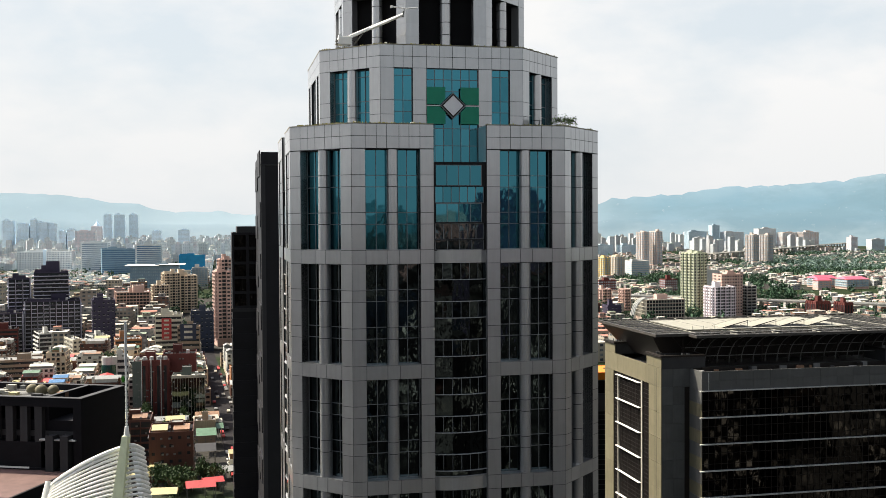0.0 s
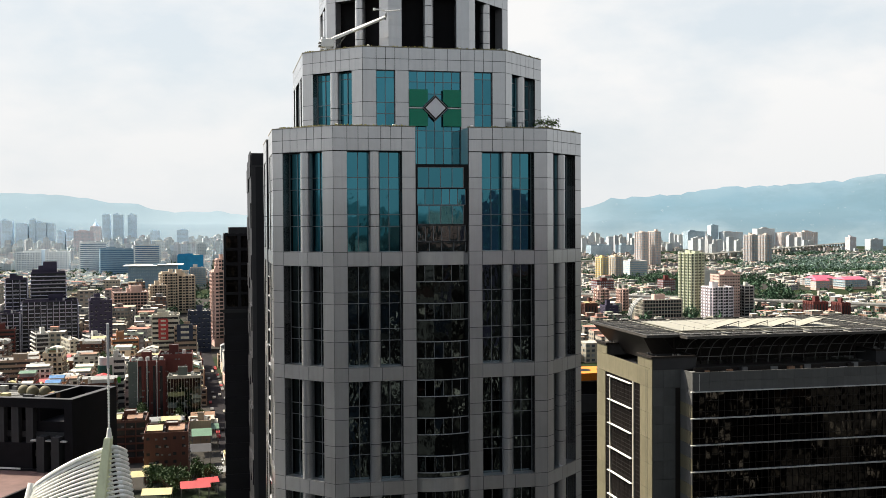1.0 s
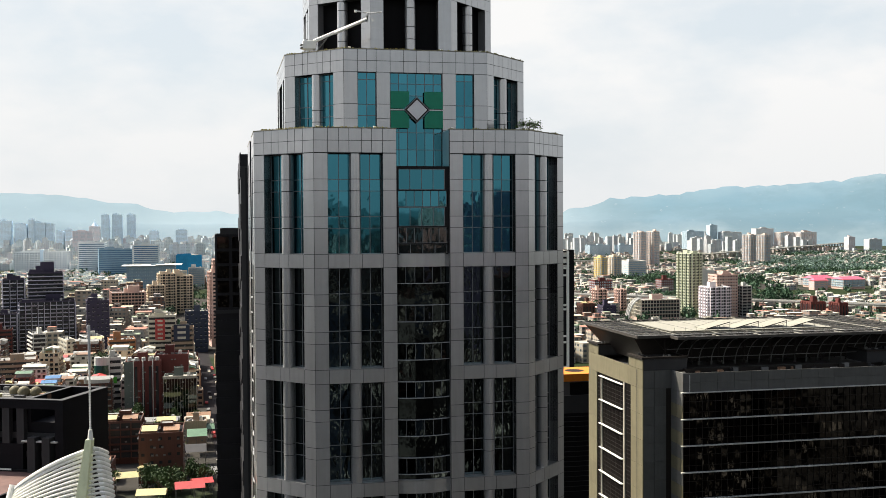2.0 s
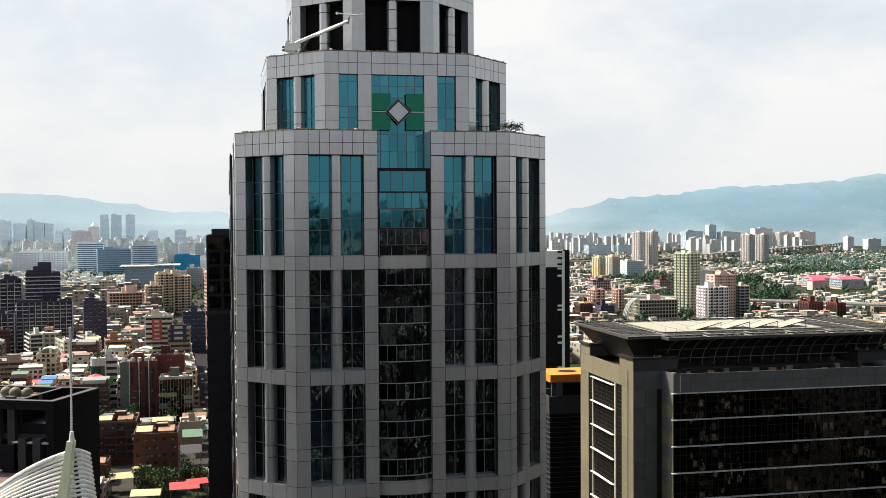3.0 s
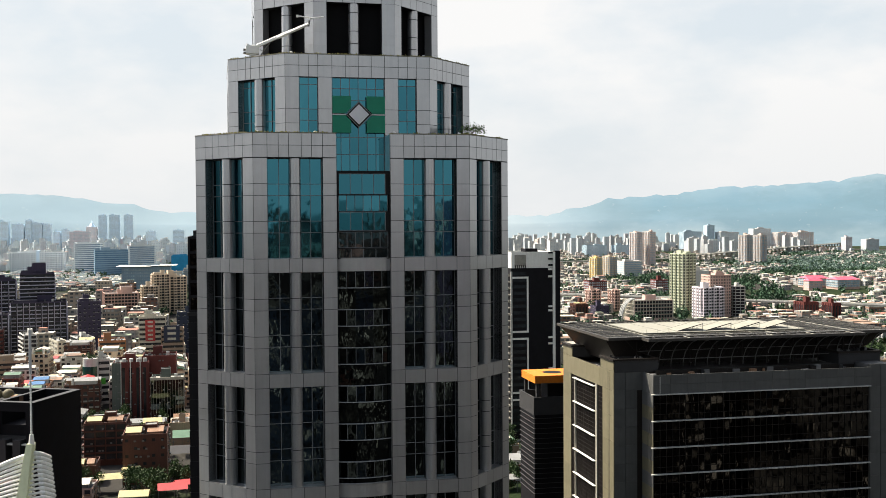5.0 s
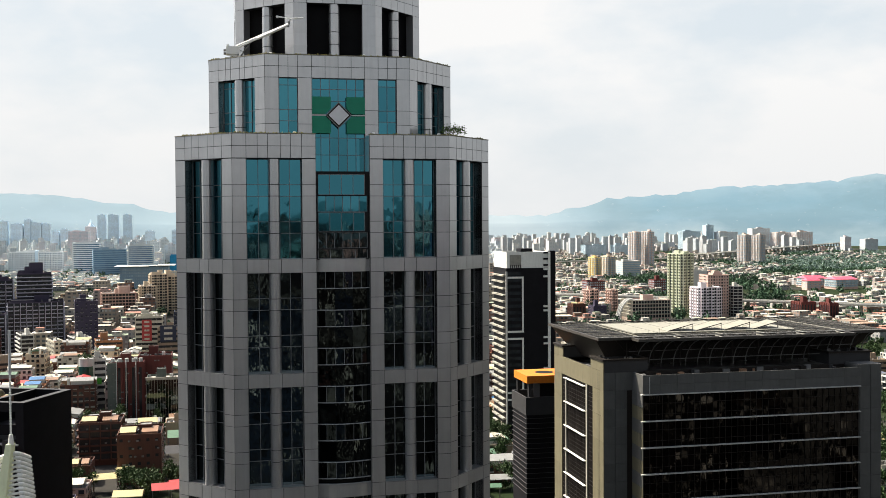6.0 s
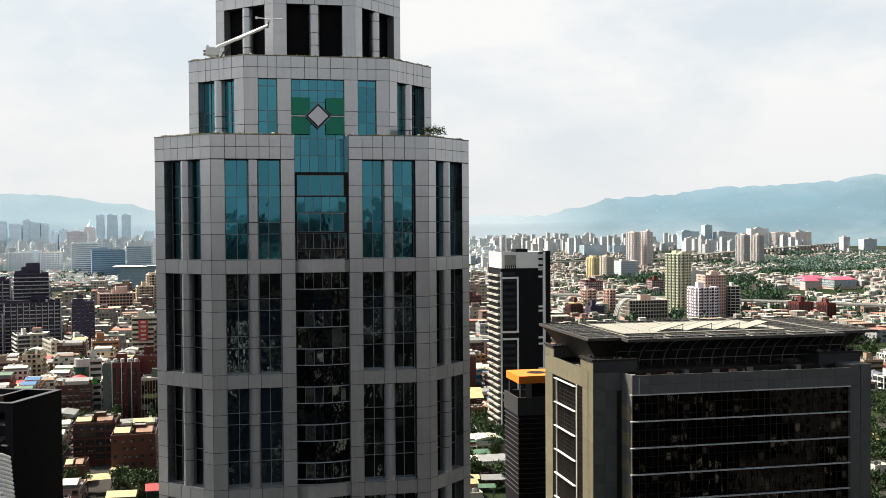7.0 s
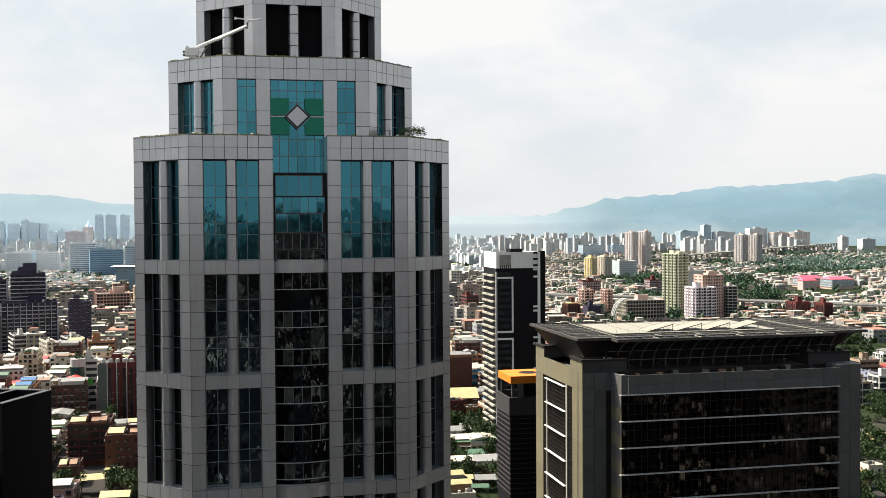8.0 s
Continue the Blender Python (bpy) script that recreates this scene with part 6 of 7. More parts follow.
# pale tower blocks at the edge of the plain, their colours holding haze
for i in range(1900):
    r = random.Random(30000 + i)
    a = radians(r.uniform(-25, 25))
    d = r.uniform(3250 if a < 0 else 3800, 4560)
    x, y = d * math.sin(a), d * math.cos(a)
    if -0.16 < x / y < -0.01 or built(x, y, 2) or (x / y > 0.27 and d < 3500):
        continue
    if noise.noise(Vector((x / 300, y / 500, 4.4))) < -0.1:
        continue
    h = r.uniform(16, 56) * (1.0 if x / y < 0.0 else 0.55)
    w, q = r.uniform(9, 22), r.uniform(9, 15)
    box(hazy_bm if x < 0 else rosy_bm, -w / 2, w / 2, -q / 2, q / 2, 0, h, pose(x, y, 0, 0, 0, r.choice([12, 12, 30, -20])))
for i in range(260):
    r = random.Random(41000 + i)
    y = r.uniform(2800, 4200)
    x = y * r.uniform(-0.46, -0.17)
    if not built(x, y, 2):
        w, q = r.uniform(12, 24), r.uniform(12, 18)
        turn = pose(x, y, 0, 0, 0, r.choice([12, 12, 30, -20]))
        h = r.uniform(22, 60)
        box(hazy_bm, -w / 2, w / 2, -q / 2, q / 2, 0, h, turn)
        box(hazy_bm, -w * 0.2, w * 0.25, -q * 0.3, q * 0.3, h, h + r.uniform(3, 8), turn)
tagged(part("far_city", far_bm, "city_far"), "sea of low city houses in pale and brown tones", "houses", kind="stuff")
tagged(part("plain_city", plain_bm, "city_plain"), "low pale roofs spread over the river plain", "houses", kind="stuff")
tagged(part("farther_city", rosy_bm, "city_dim_haze"), "rosy grey hazy city blocks beyond the river plain", "houses", kind="stuff")
tagged(part("farthest_city", hazy_bm, "city_haze"), "pale hazy city blocks near the hills", "houses", kind="stuff")
for k in range(20):
    if k not in used:
        houses[k].matrix_basis = GRID @ place(-170 + 20 * k, -1200, 0)

# houses in a row along both sides of the street
for s in (-1, 1):
    v = -60.0
    i = 0
    while v < 330:
        r = random.Random(4400 + i * 2 + s)
        k = r.choice([1, 2, 3, 5, 6, 7, 9, 10, 11, 13]) if s < 0 and v > 15 else r.randrange(20)
        p = ROAD @ Vector((s * 14.0, v, 0))
        if not built(p.x, p.y, 2) and k in used and not (s < 0 and v < 62):
            copy_thing(houses[k], ROAD @ pose(s * 14.0, v, 0, 0, 0, 90 * s + r.uniform(-2, 2)))
        v += r.uniform(14.5, 19)
        i += 1

for k, x, y, turn in ((0, -150, 408, 12), (0, -86, 446, 14)):
    copy_thing(houses[LOW[k]], pose(x, y, 0, 0, 0, turn))
for k, x, y, turn in ((1, 22, 498, 12), (3, 23, 474, 12), (4, 22, 436, 12), (1, 38, 436, 12), (3, 36, 475, 100), (4, 22, 612, 12), (1, 36, 612, 12)):
    copy_thing(houses[LOW[k]], pose(x, y, 0, 0, 0, turn))
for k, x, y, turn in ((2, 300, 650, 12), (17, 318, 668, 12), (6, 312, 700, 12), (11, 330, 735, 12)):
    copy_thing(houses[k], pose(x, y, 0, 0, 0, turn))
# unseen city on the camera's own side, near black so the glass mirrors dark
for iu in range(-50, 50):
    for iv in range(2, 95):
        u, v = iu * 26 + 8 * (iu // 3), -iv * 24 - 9 * (iv // 3)
        p = GRID @ Vector((u, v, 0))
        r = random.Random(iu * 777 + iv)
        if (abs(p.x) < 60 and p.y > -70) or p.y < -2400 or (95 < p.x < 160 and -150 < p.y < -70) or (-20 < p.x < 40 and -220 < p.y < -160):
            continue
        h = r.uniform(10, 40) if r.random() < 0.75 else r.uniform(40, 85)
        # nearest rows taller, to keep low sky off the lower tower
        if p.y > -330:
            h = r.uniform(52, 86) if r.random() < 0.85 else r.uniform(84, 98)
        if r.random() < 0.02 and p.y < -330:
            h = r.uniform(90, 122)
        w, d = r.uniform(20, 26), r.uniform(19, 24)
        box(beside_bm if p.y > -330 else behind_bm, -w / 2, w / 2, -d / 2, d / 2, 0, h, GRID @ place(u, v, 0))
# added blocks to both sides, outside the view, dark for the glass to mirror
for iu in range(-60, 61):
    for iv in range(-2, 15):
        u, v = iu * 25 + 8 * (iu // 3), iv * 24
        r = random.Random(iu * 555 + iv)
        p = GRID @ Vector((u, v, 0))
        if abs(p.x - 8) < 0.52 * max(p.y, 0) + (110 if p.x < 0 else 66) or p.y > 335:
            continue
        w, d = r.uniform(16, 23), r.uniform(16, 22)
        h = r.uniform(14, 48) if r.random() < 0.8 else r.uniform(48, 80)
        # taller on the right, to shade the tower's lower right faces
        if 0 < p.x < 190 and p.y < 130:
            h = r.uniform(66, 95)
        box(beside_bm, -w / 2, w / 2, -d / 2, d / 2, 0, h, GRID @ place(u, v, 0))
# two towers out of view, there for the windows to mirror
block_building("office_tower", "dark tiled office tower with small windows", "office", 139.0, -112.0, 192, 24.0, 18.0, 113.0, "small", "dark_tile", 3.6)
block_building("office_tower", "grey office tower with window bands", "office", 20.0, -190.0, 192, 22.0, 18.0, 104.0, "bands", "grey_tile", 3.6)
tagged(part("city_beside", beside_bm, "city_beside"), "unseen city blocks beside and behind the view, darkened for reflections", "houses", kind="stuff")
tagged(part("city_opposite", behind_bm, "city_behind_dim"), "dense unseen city blocks on the near side, darkened for reflections", "houses", kind="stuff")

# ---- road, cars ----
part_road = boxes((-5.6, 5.6, -150, 900, -0.5, 0.06))
tagged(part("road", part_road, "asphalt", None, m=ROAD), "grey asphalt street between houses", "road", kind="structure")


def car(mat):
    ob = thing("car", "small parked car at the street edge", "car", place(0, -900, 0), "cars in the street")
    bm = bmesh.new()
    prof = [(-2.15, 0.3), (2.15, 0.3), (2.2, 0.75), (1.2, 0.92), (0.7, 1.42), (-1.2, 1.45), (-1.9, 0.95), (-2.2, 0.85)]
    lo = [bm.verts.new((-0.85, y, z)) for y, z in prof]
    hi = [bm.verts.new((0.85, y, z)) for y, z in prof]
    for i in range(8):
        bm.faces.new((lo[i], lo[(i + 1) % 8], hi[(i + 1) % 8], hi[i]))
    bm.faces.new(lo[::-1])
    bm.faces.new(hi)
    bmesh.ops.recalc_face_normals(bm, faces=bm.faces)
    part("body", bm, mat, ob)
    part("windows", boxes((-0.87, 0.87, -1.2, 0.72, 0.98, 1.32)), "city_window", ob)
    for x in (-0.8, 0.8):
        for y in (-1.35, 1.35):
            bm = bmesh.new()
            rod(bm, (x - 0.1, y, 0.32), (x + 0.1, y, 0.32), 0.32, n=10)
            part("wheel", bm, "rubber", ob)
    return ob


cars = [car(c) for c in ("sheet_white", "dark_metal", "sheet_grey", "sheet_red")]
for i in range(44):
    r = random.Random(900 + i)
    u, v = r.choice([-4.6, -1.8, 1.8, 4.6, 4.6]), -60 + i * 8.5 + r.uniform(-2, 2)
    m = ROAD @ place(u, v, 0.06)
    if i < 4:
        cars[i].matrix_basis = m
    else:
        copy_thing(cars[r.choice([0, 0, 1, 2, 2, 3])], m)

# ---- trees ----
def leaf_cloud(bm, centre, size, count, leaf, r):
    """Many small leaf faces round a few limbs' ends, with gaps."""
    tufts = [Vector((r.gauss(0, 0.33), r.gauss(0, 0.33), r.gauss(0.1, 0.26))) for _ in range(9)]
    for i in range(count):
        t = r.choice(tufts)
        c = Vector(centre) + size * (t + Vector((r.gauss(0, 0.14), r.gauss(0, 0.14), r.gauss(0, 0.11))))
        q = Euler((r.uniform(0, 6.3), r.uniform(0, 6.3), r.uniform(0, 6.3))).to_matrix()
        a = leaf * r.uniform(0.6, 1.3)
        vs = [bm.verts.new(c + q @ Vector(k)) for k in ((-a, -a * 0.5, 0), (a, -a * 0.4, a * 0.2), (a * 0.7, a * 0.6, 0), (-a * 0.6, a * 0.5, a * 0.2))]
        bm.faces.new(vs)


def tree(h, seed, count=1150, leaf=0.4, label="leafy green street tree"):
    r = random.Random(seed)
    ob = thing("tree", label, "tree", place(0, -950 - 20 * seed, 0), "street trees")
    bm = bmesh.new()
    rod(bm, (0, 0, 0), (0.1, 0, h * 0.45), 0.05 * h * 0.5, 0.03 * h * 0.5, n=8)
    for i in range(6):
        a = i * 1.05 + r.uniform(-0.3, 0.3)
        rod(bm, (0.1, 0, h * 0.4), (h * 0.28 * math.cos(a), h * 0.28 * math.sin(a), h * r.uniform(0.62, 0.82)), 0.014 * h, 0.006 * h, n=5)
    part("trunk", bm, "bark", ob)
    bm = bmesh.new()
    leaf_cloud(bm, (0, 0, h * 0.7), h * 0.62, count, leaf, r)
    part("crown", bm, "leaf", ob)
    return ob


trees = [tree(9, 1), tree(11, 2), tree(7.5, 3)]
seen = 0
for i in range(120):
    r = random.Random(5000 + i)
    side = r.random()
    if side < 0.02:
        p = ROAD @ Vector((r.uniform(-30, -14), r.uniform(-62, -42), 0))
    elif side < 0.3:
        p = ROAD @ Vector((r.uniform(-70, -9), r.uniform(-8, 170), 0))
    elif side < 0.75:
        p = Vector((r.uniform(168, 250), r.uniform(395, 560), 0))
    else:
        p = Vector((r.uniform(16, 44), r.uniform(415, 530), 0))
    if built(p.x, p.y, 0) or keep_out(p.x, p.y) and not 15 < p.x < 45:
        continue
    m = pose(p.x, p.y, 0, 0, 0, r.uniform(0, 360))
    if seen < 3:
        trees[seen].matrix_basis = m
    else:
        copy_thing(trees[r.randrange(3)], m)
    seen += 1
for i in range(70):
    r = random.Random(6600 + i)
    y = r.uniform(350, 900)
    p = Vector((16.6 + y * r.uniform(0.385, 0.45), y, 0))
    if not built(p.x, p.y, 0):
        copy_thing(trees[r.randrange(3)], pose(p.x, p.y, 0, 0, 0, r.uniform(0, 360)))
for x, y in ((-104, 408), (-99, 413), (-108, 412), (-96, 420), (-103, 401), (-113, 414), (-90, 415), (-132, 412), (-126, 416)):
    copy_thing(trees[int(x + y) % 3], pose(x, y, 0, 0, 0, 37 * (x % 9)))
for i in range(14):
    r = random.Random(7300 + i)
    p = Vector((r.uniform(17, 42), r.uniform(518, 545), 0))
    if not built(p.x, p.y, -1):
        copy_thing(trees[r.randrange(3)], pose(p.x, p.y, 0, 0, 0, r.uniform(0, 360)))
bm = bmesh.new()
for i in range(6400):
    r = random.Random(8000 + i)
    y = r.uniform(900, 3400)
    x = y * r.uniform(-0.44, 0.46)
    right = x / y > 0.06
    dense = noise.noise(Vector((x / 260, y / 330, 0.7)))
    if built(x, y, 1) or in_front(x / y, y) and r.random() < 0.85 or (right and dense < 0.08 and r.random() < 0.72) or (not right and r.random() < 0.75) or -0.15 < x / y < -0.01:
        continue
    leaf_cloud(bm, (x, y, 3.6), r.uniform(8, 14), 62, 1.7, r)
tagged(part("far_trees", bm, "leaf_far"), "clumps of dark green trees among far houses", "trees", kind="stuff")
bm = bmesh.new()
for i in range(1500):
    r = random.Random(18000 + i)
    y = r.uniform(2150, 3300)
    x = y * r.uniform(0.28, 0.47)
    if not built(x, y, 1) and noise.noise(Vector((x / 200, y / 260, 2.7))) > -0.25:
        leaf_cloud(bm, (x, y, 3.2), r.uniform(8, 13), 62, 1.9, r)
tagged(part("river_woods", bm, "leaf_haze"), "belt of woods on the river plain, paled by painted haze", "trees", kind="stuff")

# ---- small things on the tower ----
T = tower.matrix_basis
hoist = thing("window_cleaning_crane", "white window cleaning crane with a long arm on the roof", "crane", T @ place(-11.2, -9.3, 124.12))
bm = boxes((-0.7, 0.75, -0.6, 0.6, 0.42, 1.3))
bmesh.ops.bevel(bm, geom=bm.edges[:], offset=0.05, segments=2, affect="EDGES")
part("cabin", bm, "crane_white", hoist)
part("cabin_top", boxes((-0.62, -0.35, -0.5, 0.5, 1.3, 1.5), (-0.35, 0.5, -0.45, 0.45, 1.3, 1.36)), "crane_white", hoist)
part("cabin_step", boxes((-0.95, -0.68, -0.5, 0.5, 0.5, 0.62), (-0.95, -0.68, -0.5, 0.5, 0.85, 0.95)), "grey_metal", hoist)
part("turntable", boxes((-0.3, 0.45, -0.4, 0.4, 0.0, 0.44)), "crane_white", hoist)
A, B = Vector((0.5, -0.4, 1.15)), Vector((6.0, -3.7, 3.3))
bm = bmesh.new()
for k in (0.0, 0.22):
    tube(bm, [A + Vector((0, 0, k)), A.lerp(B, 0.45) + Vector((0, 0, k * 0.8)), B + Vector((0, 0, k * 0.3))], 0.11, 6)
part("arm", bm, "crane_white", hoist)
bm = bmesh.new()
tube(bm, [A.lerp(B, 0.4), B], 0.17, 8)
part("inner_arm", bm, "crane_white", hoist)
bm = bmesh.new()
rod(bm, B - Vector((0.1, -0.05, 0.3)), B + Vector((0, 0, 0.35)), 0.13, n=8)
part("joint_pin", bm, "grey_metal", hoist)
bm = bmesh.new()
tube(bm, [B + Vector((-0.05, 0, 0.1)), B + Vector((0.12, -0.05, 0.62))], 0.1, 6)
tube(bm, [B + Vector((-1.25, 0.1, 0.8)), B + Vector((-0.8, 0.1, 0.78)), B + Vector((0.2, -0.05, 0.62)), B + Vector((1.55, -0.2, 0.74))], 0.075, 6)
box(bm, -0.12, 0.12, -0.12, 0.12, -0.12, 0.12, place(B.x - 1.25, B.y + 0.1, B.z + 0.8))
part("head", bm, "crane_white", hoist)
bm = bmesh.new()
tube(bm, [A + Vector((0.1, 0, -0.1)), A.lerp(B, 0.12) - Vector((0, 0, 0.75)), A.lerp(B, 0.2) - Vector((0, 0, 0.2)), A.lerp(B, 0.34) - Vector((0, 0, 0.12))], 0.035, 5)
part("hose", bm, "dark_metal", hoist)
bm = bmesh.new()
rod(bm, (0.8, -0.3, 0.1), A.lerp(B, 0.28), 0.08, n=6)
part("ram", bm, "grey_metal", hoist)
bm = bmesh.new()
for k in range(4):
    a = radians(90 * k)
    rod(bm, (1.0, -0.4, 0.12), (1.0 + 0.5 * math.cos(a), -0.4 + 0.5 * math.sin(a), 0.02), 0.05, n=5)
part("feet", bm, "grey_metal", hoist)

# a small spreading tree on the roof, and weeds along the copings
bonsai = thing("roof_tree", "small spreading tree growing on the roof edge", "tree", T @ place(13.1, -12.4, TOP_A - 0.55))
bm = bmesh.new()
tube(bm, [(0, 0, 0), (0.08, 0, 0.7), (-0.05, 0.05, 1.15)], 0.07, 6)
for a, l in ((0.3, 1.0), (1.9, 0.8), (3.3, 0.9), (4.6, 0.8)):
    tube(bm, [(-0.05, 0.05, 1.1), (l * 0.6 * math.cos(a), l * 0.6 * math.sin(a), 1.5), (l * math.cos(a), l * math.sin(a), 1.75)], 0.035, 5)
part("trunk", bm, "bark", bonsai)
bm = bmesh.new()
r = random.Random(77)
for i in range(620):
    a, l = r.uniform(0, 6.28), math.sqrt(r.random()) * 1.35
    c = Vector((l * math.cos(a) * 1.15, l * math.sin(a), 1.75 - 0.24 * l * l + r.gauss(0, 0.24)))
    q = Euler((r.uniform(-0.7, 0.7), r.uniform(-0.7, 0.7), r.uniform(0, 6.3))).to_matrix()
    s = r.uniform(0.06, 0.12)
    bm.faces.new([bm.verts.new(c + q @ Vector(k)) for k in ((-s, -s * 0.6, 0), (s, -s * 0.5, 0), (s * 0.8, s * 0.7, 0), (-s * 0.7, s * 0.6, 0))])
part("crown", bm, "leaf_sunlit", bonsai)
bm = bmesh.new()
for apo, top, ks in ((APO_A, TOP_A, (7, 0, 1)), (APO_B, TOP_B, (7, 0, 1))):
    for k in ks:
        F, w = face(apo, k)
        for i in range(260):
            x = r.uniform(0, w)
            if apo == APO_A and k == 0 and BAY0 < x < BAY1:
                continue
            if noise.noise(Vector((x * 0.6, k * 9.0, apo))) < -0.15:
                continue
            h = r.uniform(0.05, 0.24)
            p = F @ Vector((x, r.uniform(0.1, 0.7), top - 0.02))
            q = pose(0, 0, 0, r.uniform(-20, 20), r.uniform(-20, 20), r.uniform(0, 180)).to_3x3()
            bm.faces.new([bm.verts.new(p + q @ Vector(v)) for v in ((-0.06, 0, 0), (0.06, 0, 0), (0.08, 0.02, h), (-0.05, 0.02, h * 0.8))])
tagged(part("weeds", bm, "weed", None, m=T), "thin dry weeds along the roof copings", "weeds", kind="stuff")

# lightning rods and small roof boxes on the tiers
for k, (x, y, z) in enumerate(((-7.2, -13.2, TOP_B), (7.4, -13.0, TOP_B), (2.9, -13.2, TOP_B), (-11.0, -16.5, TOP_A), (3.4, -16.6, TOP_A), (10.6, -16.4, TOP_A), (-5.0, -16.6, TOP_A))):
    bm = boxes((-0.16, 0.16, -0.12, 0.12, 0, 0.22))
    bmesh.ops.bevel(bm, geom=bm.edges[:], offset=0.04, segments=1, affect="EDGES")
    tagged(part("roof_lamp", bm, "white_steel", None, m=T @ place(x, y, z + 0.02)), "small white floodlight on the granite coping", "lamp", "coping lamps")

# ---- signs and roofs in the streets ----
def wall_sign(label, x, y, z, w, h, yaw, board, bars, mark, cols=1):
    ob = tagged(part("wall_sign", boxes((0, w, -0.3, 0, 0, h)), board, None, m=pose(x, y, z, 0, 0, yaw)), label, "sign")
    for i in range(bars):
        for j in range(cols):
            b = h / bars
            part("sign_mark", boxes((w * (j + 0.24) / cols, w * (j + 0.76) / cols, -0.36, -0.3, b * (i + 0.28), b * (i + 0.72))), mark, ob)
    return ob


wall_sign("tall red shop sign with five pale marks on a cream wall", -195.9, 733.9, 24.5, 6.6, 14.8, YAW, "sheet_red", 5, "sheet_white")
block_building("commercial_block", "low commercial block behind a large billboard", "building", -182.0, 722.0, 11.9, 15.0, 12.0, 34.5, "bands", "tan_tile", 3.4)
wall_sign("dark blue billboard with pale and red rows", -180.0, 721.6, 25.5, 10.7, 11.0, YAW, "navy", 3, "sheet_white", 1)
wall_sign("green banner on a small white office", -195.8, 617.2, 12.0, 8.5, 3.6, 20, "banner_green", 1, "banner_green")


def awning(label, x, y, z, w, d, yaw, mat):
    """A market roof: pitched sheet on posts."""
    ob = thing("market_roof", label, "roof", pose(x, y, 0, 0, 0, yaw), "market roofs")
    bm = bmesh.new()
    v = [bm.verts.new(c) for c in ((0, 0, z), (w, 0, z), (w, d, z), (0, d, z), (0, d / 2, z + d * 0.2), (w, d / 2, z + d * 0.2))]
    for f in ((0, 1, 5, 4), (2, 3, 4, 5), (0, 4, 3), (1, 2, 5), (3, 2, 1, 0)):
        bm.faces.new([v[i] for i in f])
    part("sheet", bm, mat, ob)
    for px, py in ((0.4, 0.4), (w - 0.4, 0.4), (w - 0.4, d - 0.4), (0.4, d - 0.4)):
        part("post", boxes((px - 0.1, px + 0.1, py - 0.1, py + 0.1, 0, z)), "grey_metal", ob)
    return ob


awning("red sheet market roof beside the street", -96.0, 391, 6.5, 11, 9, 16, "sheet_red")
awning("red sheet market roof beside the street", -92.0, 403, 5.5, 8, 7, 24, "sheet_red")
awning("grey sheet roof over a yard", -92.0, 428, 4.0, 8, 8, 14, "sheet_grey")
awning("yellow sheet roof over a yard", -124.0, 410, 6.0, 12, 8, 20, "sheet_cream")
awning("yellow sheet roof over a yard", -110.0, 388, 5.0, 11, 8, 8, "sheet_cream")
awning("yellow sheet roof over a workshop", -133.0, 503, 11.0, 9, 8, 14, "sheet_cream")
awning("pale sheet roof over a workshop", -121.0, 510, 10.0, 12, 7, 20, "sheet_white")
awning("green sheet roof over a workshop", -112.0, 492, 9.0, 9, 9, 16, "sheet_green")
awning("pale yellow sheet roof over a yard", -117.0, 420, 7.0, 7, 6, 30, "sheet_cream")
awning("dark green sheet roof over a workshop", -112.0, 476, 9.0, 9, 12, 14, "sheet_green")
awning("dark sheet roof over a yard", -107.0, 452, 7.0, 9, 12, 14, "slate")
awning("pale sheet roof beside the street", -121.0, 512, 8.0, 13, 7, 14, "sheet_white")
awning("rusty sheet roof beside the street", -125.0, 529, 8.0, 12, 9, 14, "sheet_rust")
awning("red sheet market roof among houses", -247.0, 640, 9.0, 22, 9, 14, "sheet_red")
awning("red sheet market roof among houses", -262.0, 655, 9.0, 14, 10, 20, "sheet_red")
awning("pale green sheet roof over a yard", 28.5, 455, 5.0, 12, 9, 6, "sheet_green")
awning("cream sheet roof over a yard", 18.5, 412, 5.0, 11, 6, 4, "sheet_cream")
awning("grey sheet roof over a yard", 30.0, 411, 5.0, 10, 7, 4, "sheet_grey")
awning("green sheet roof over a yard", 19.0, 398, 5.0, 16, 5, 4, "sheet_green")
# the next two sheets are black to stand in for shade among trees
awning("black sheet roof over a parking yard", 21.0, 500, 4.5, 16, 13, 8, "slate")
awning("black sheet roof over a parking yard", 20.0, 470, 4.5, 9, 11, 8, "slate")
awning("yellow green sheet roof over a hall", 19.5, 584, 8.0, 19, 22, 8, "sheet_cream")
awning("white sheet roof over a long shed", 19.0, 692, 9.5, 24, 14, 8, "sheet_white")
wall_sign("blue and white painted front of a shed", 24.0, 688.5, 0.0, 7.5, 9.0, 8, "blue_sheet", 2, "sheet_white")
wall_sign("blue and white painted front of a shed", 35.5, 690.0, 0.0, 7.5, 9.0, 8, "blue_sheet", 2, "sheet_white")
awning("grey sheet roof between trees", 214.0, 500, 5.0, 11, 10, 12, "sheet_grey")
awning("long pale sheet roof between trees", 199.0, 470, 7.0, 26, 10, 10, "sheet_cream")
block_building("brick_block", "small red brown block with a flat roof", "building", 19.5, 548.0, 11.9, 9.5, 9.0, 13.0, "small", "red_tile", 3.2)
block_building("brick_block", "small orange brown block with a flat roof", "building", 30.0, 551.0, 11.9, 9.0, 9.0, 9.0, "small", "orange_tile", 3.2)

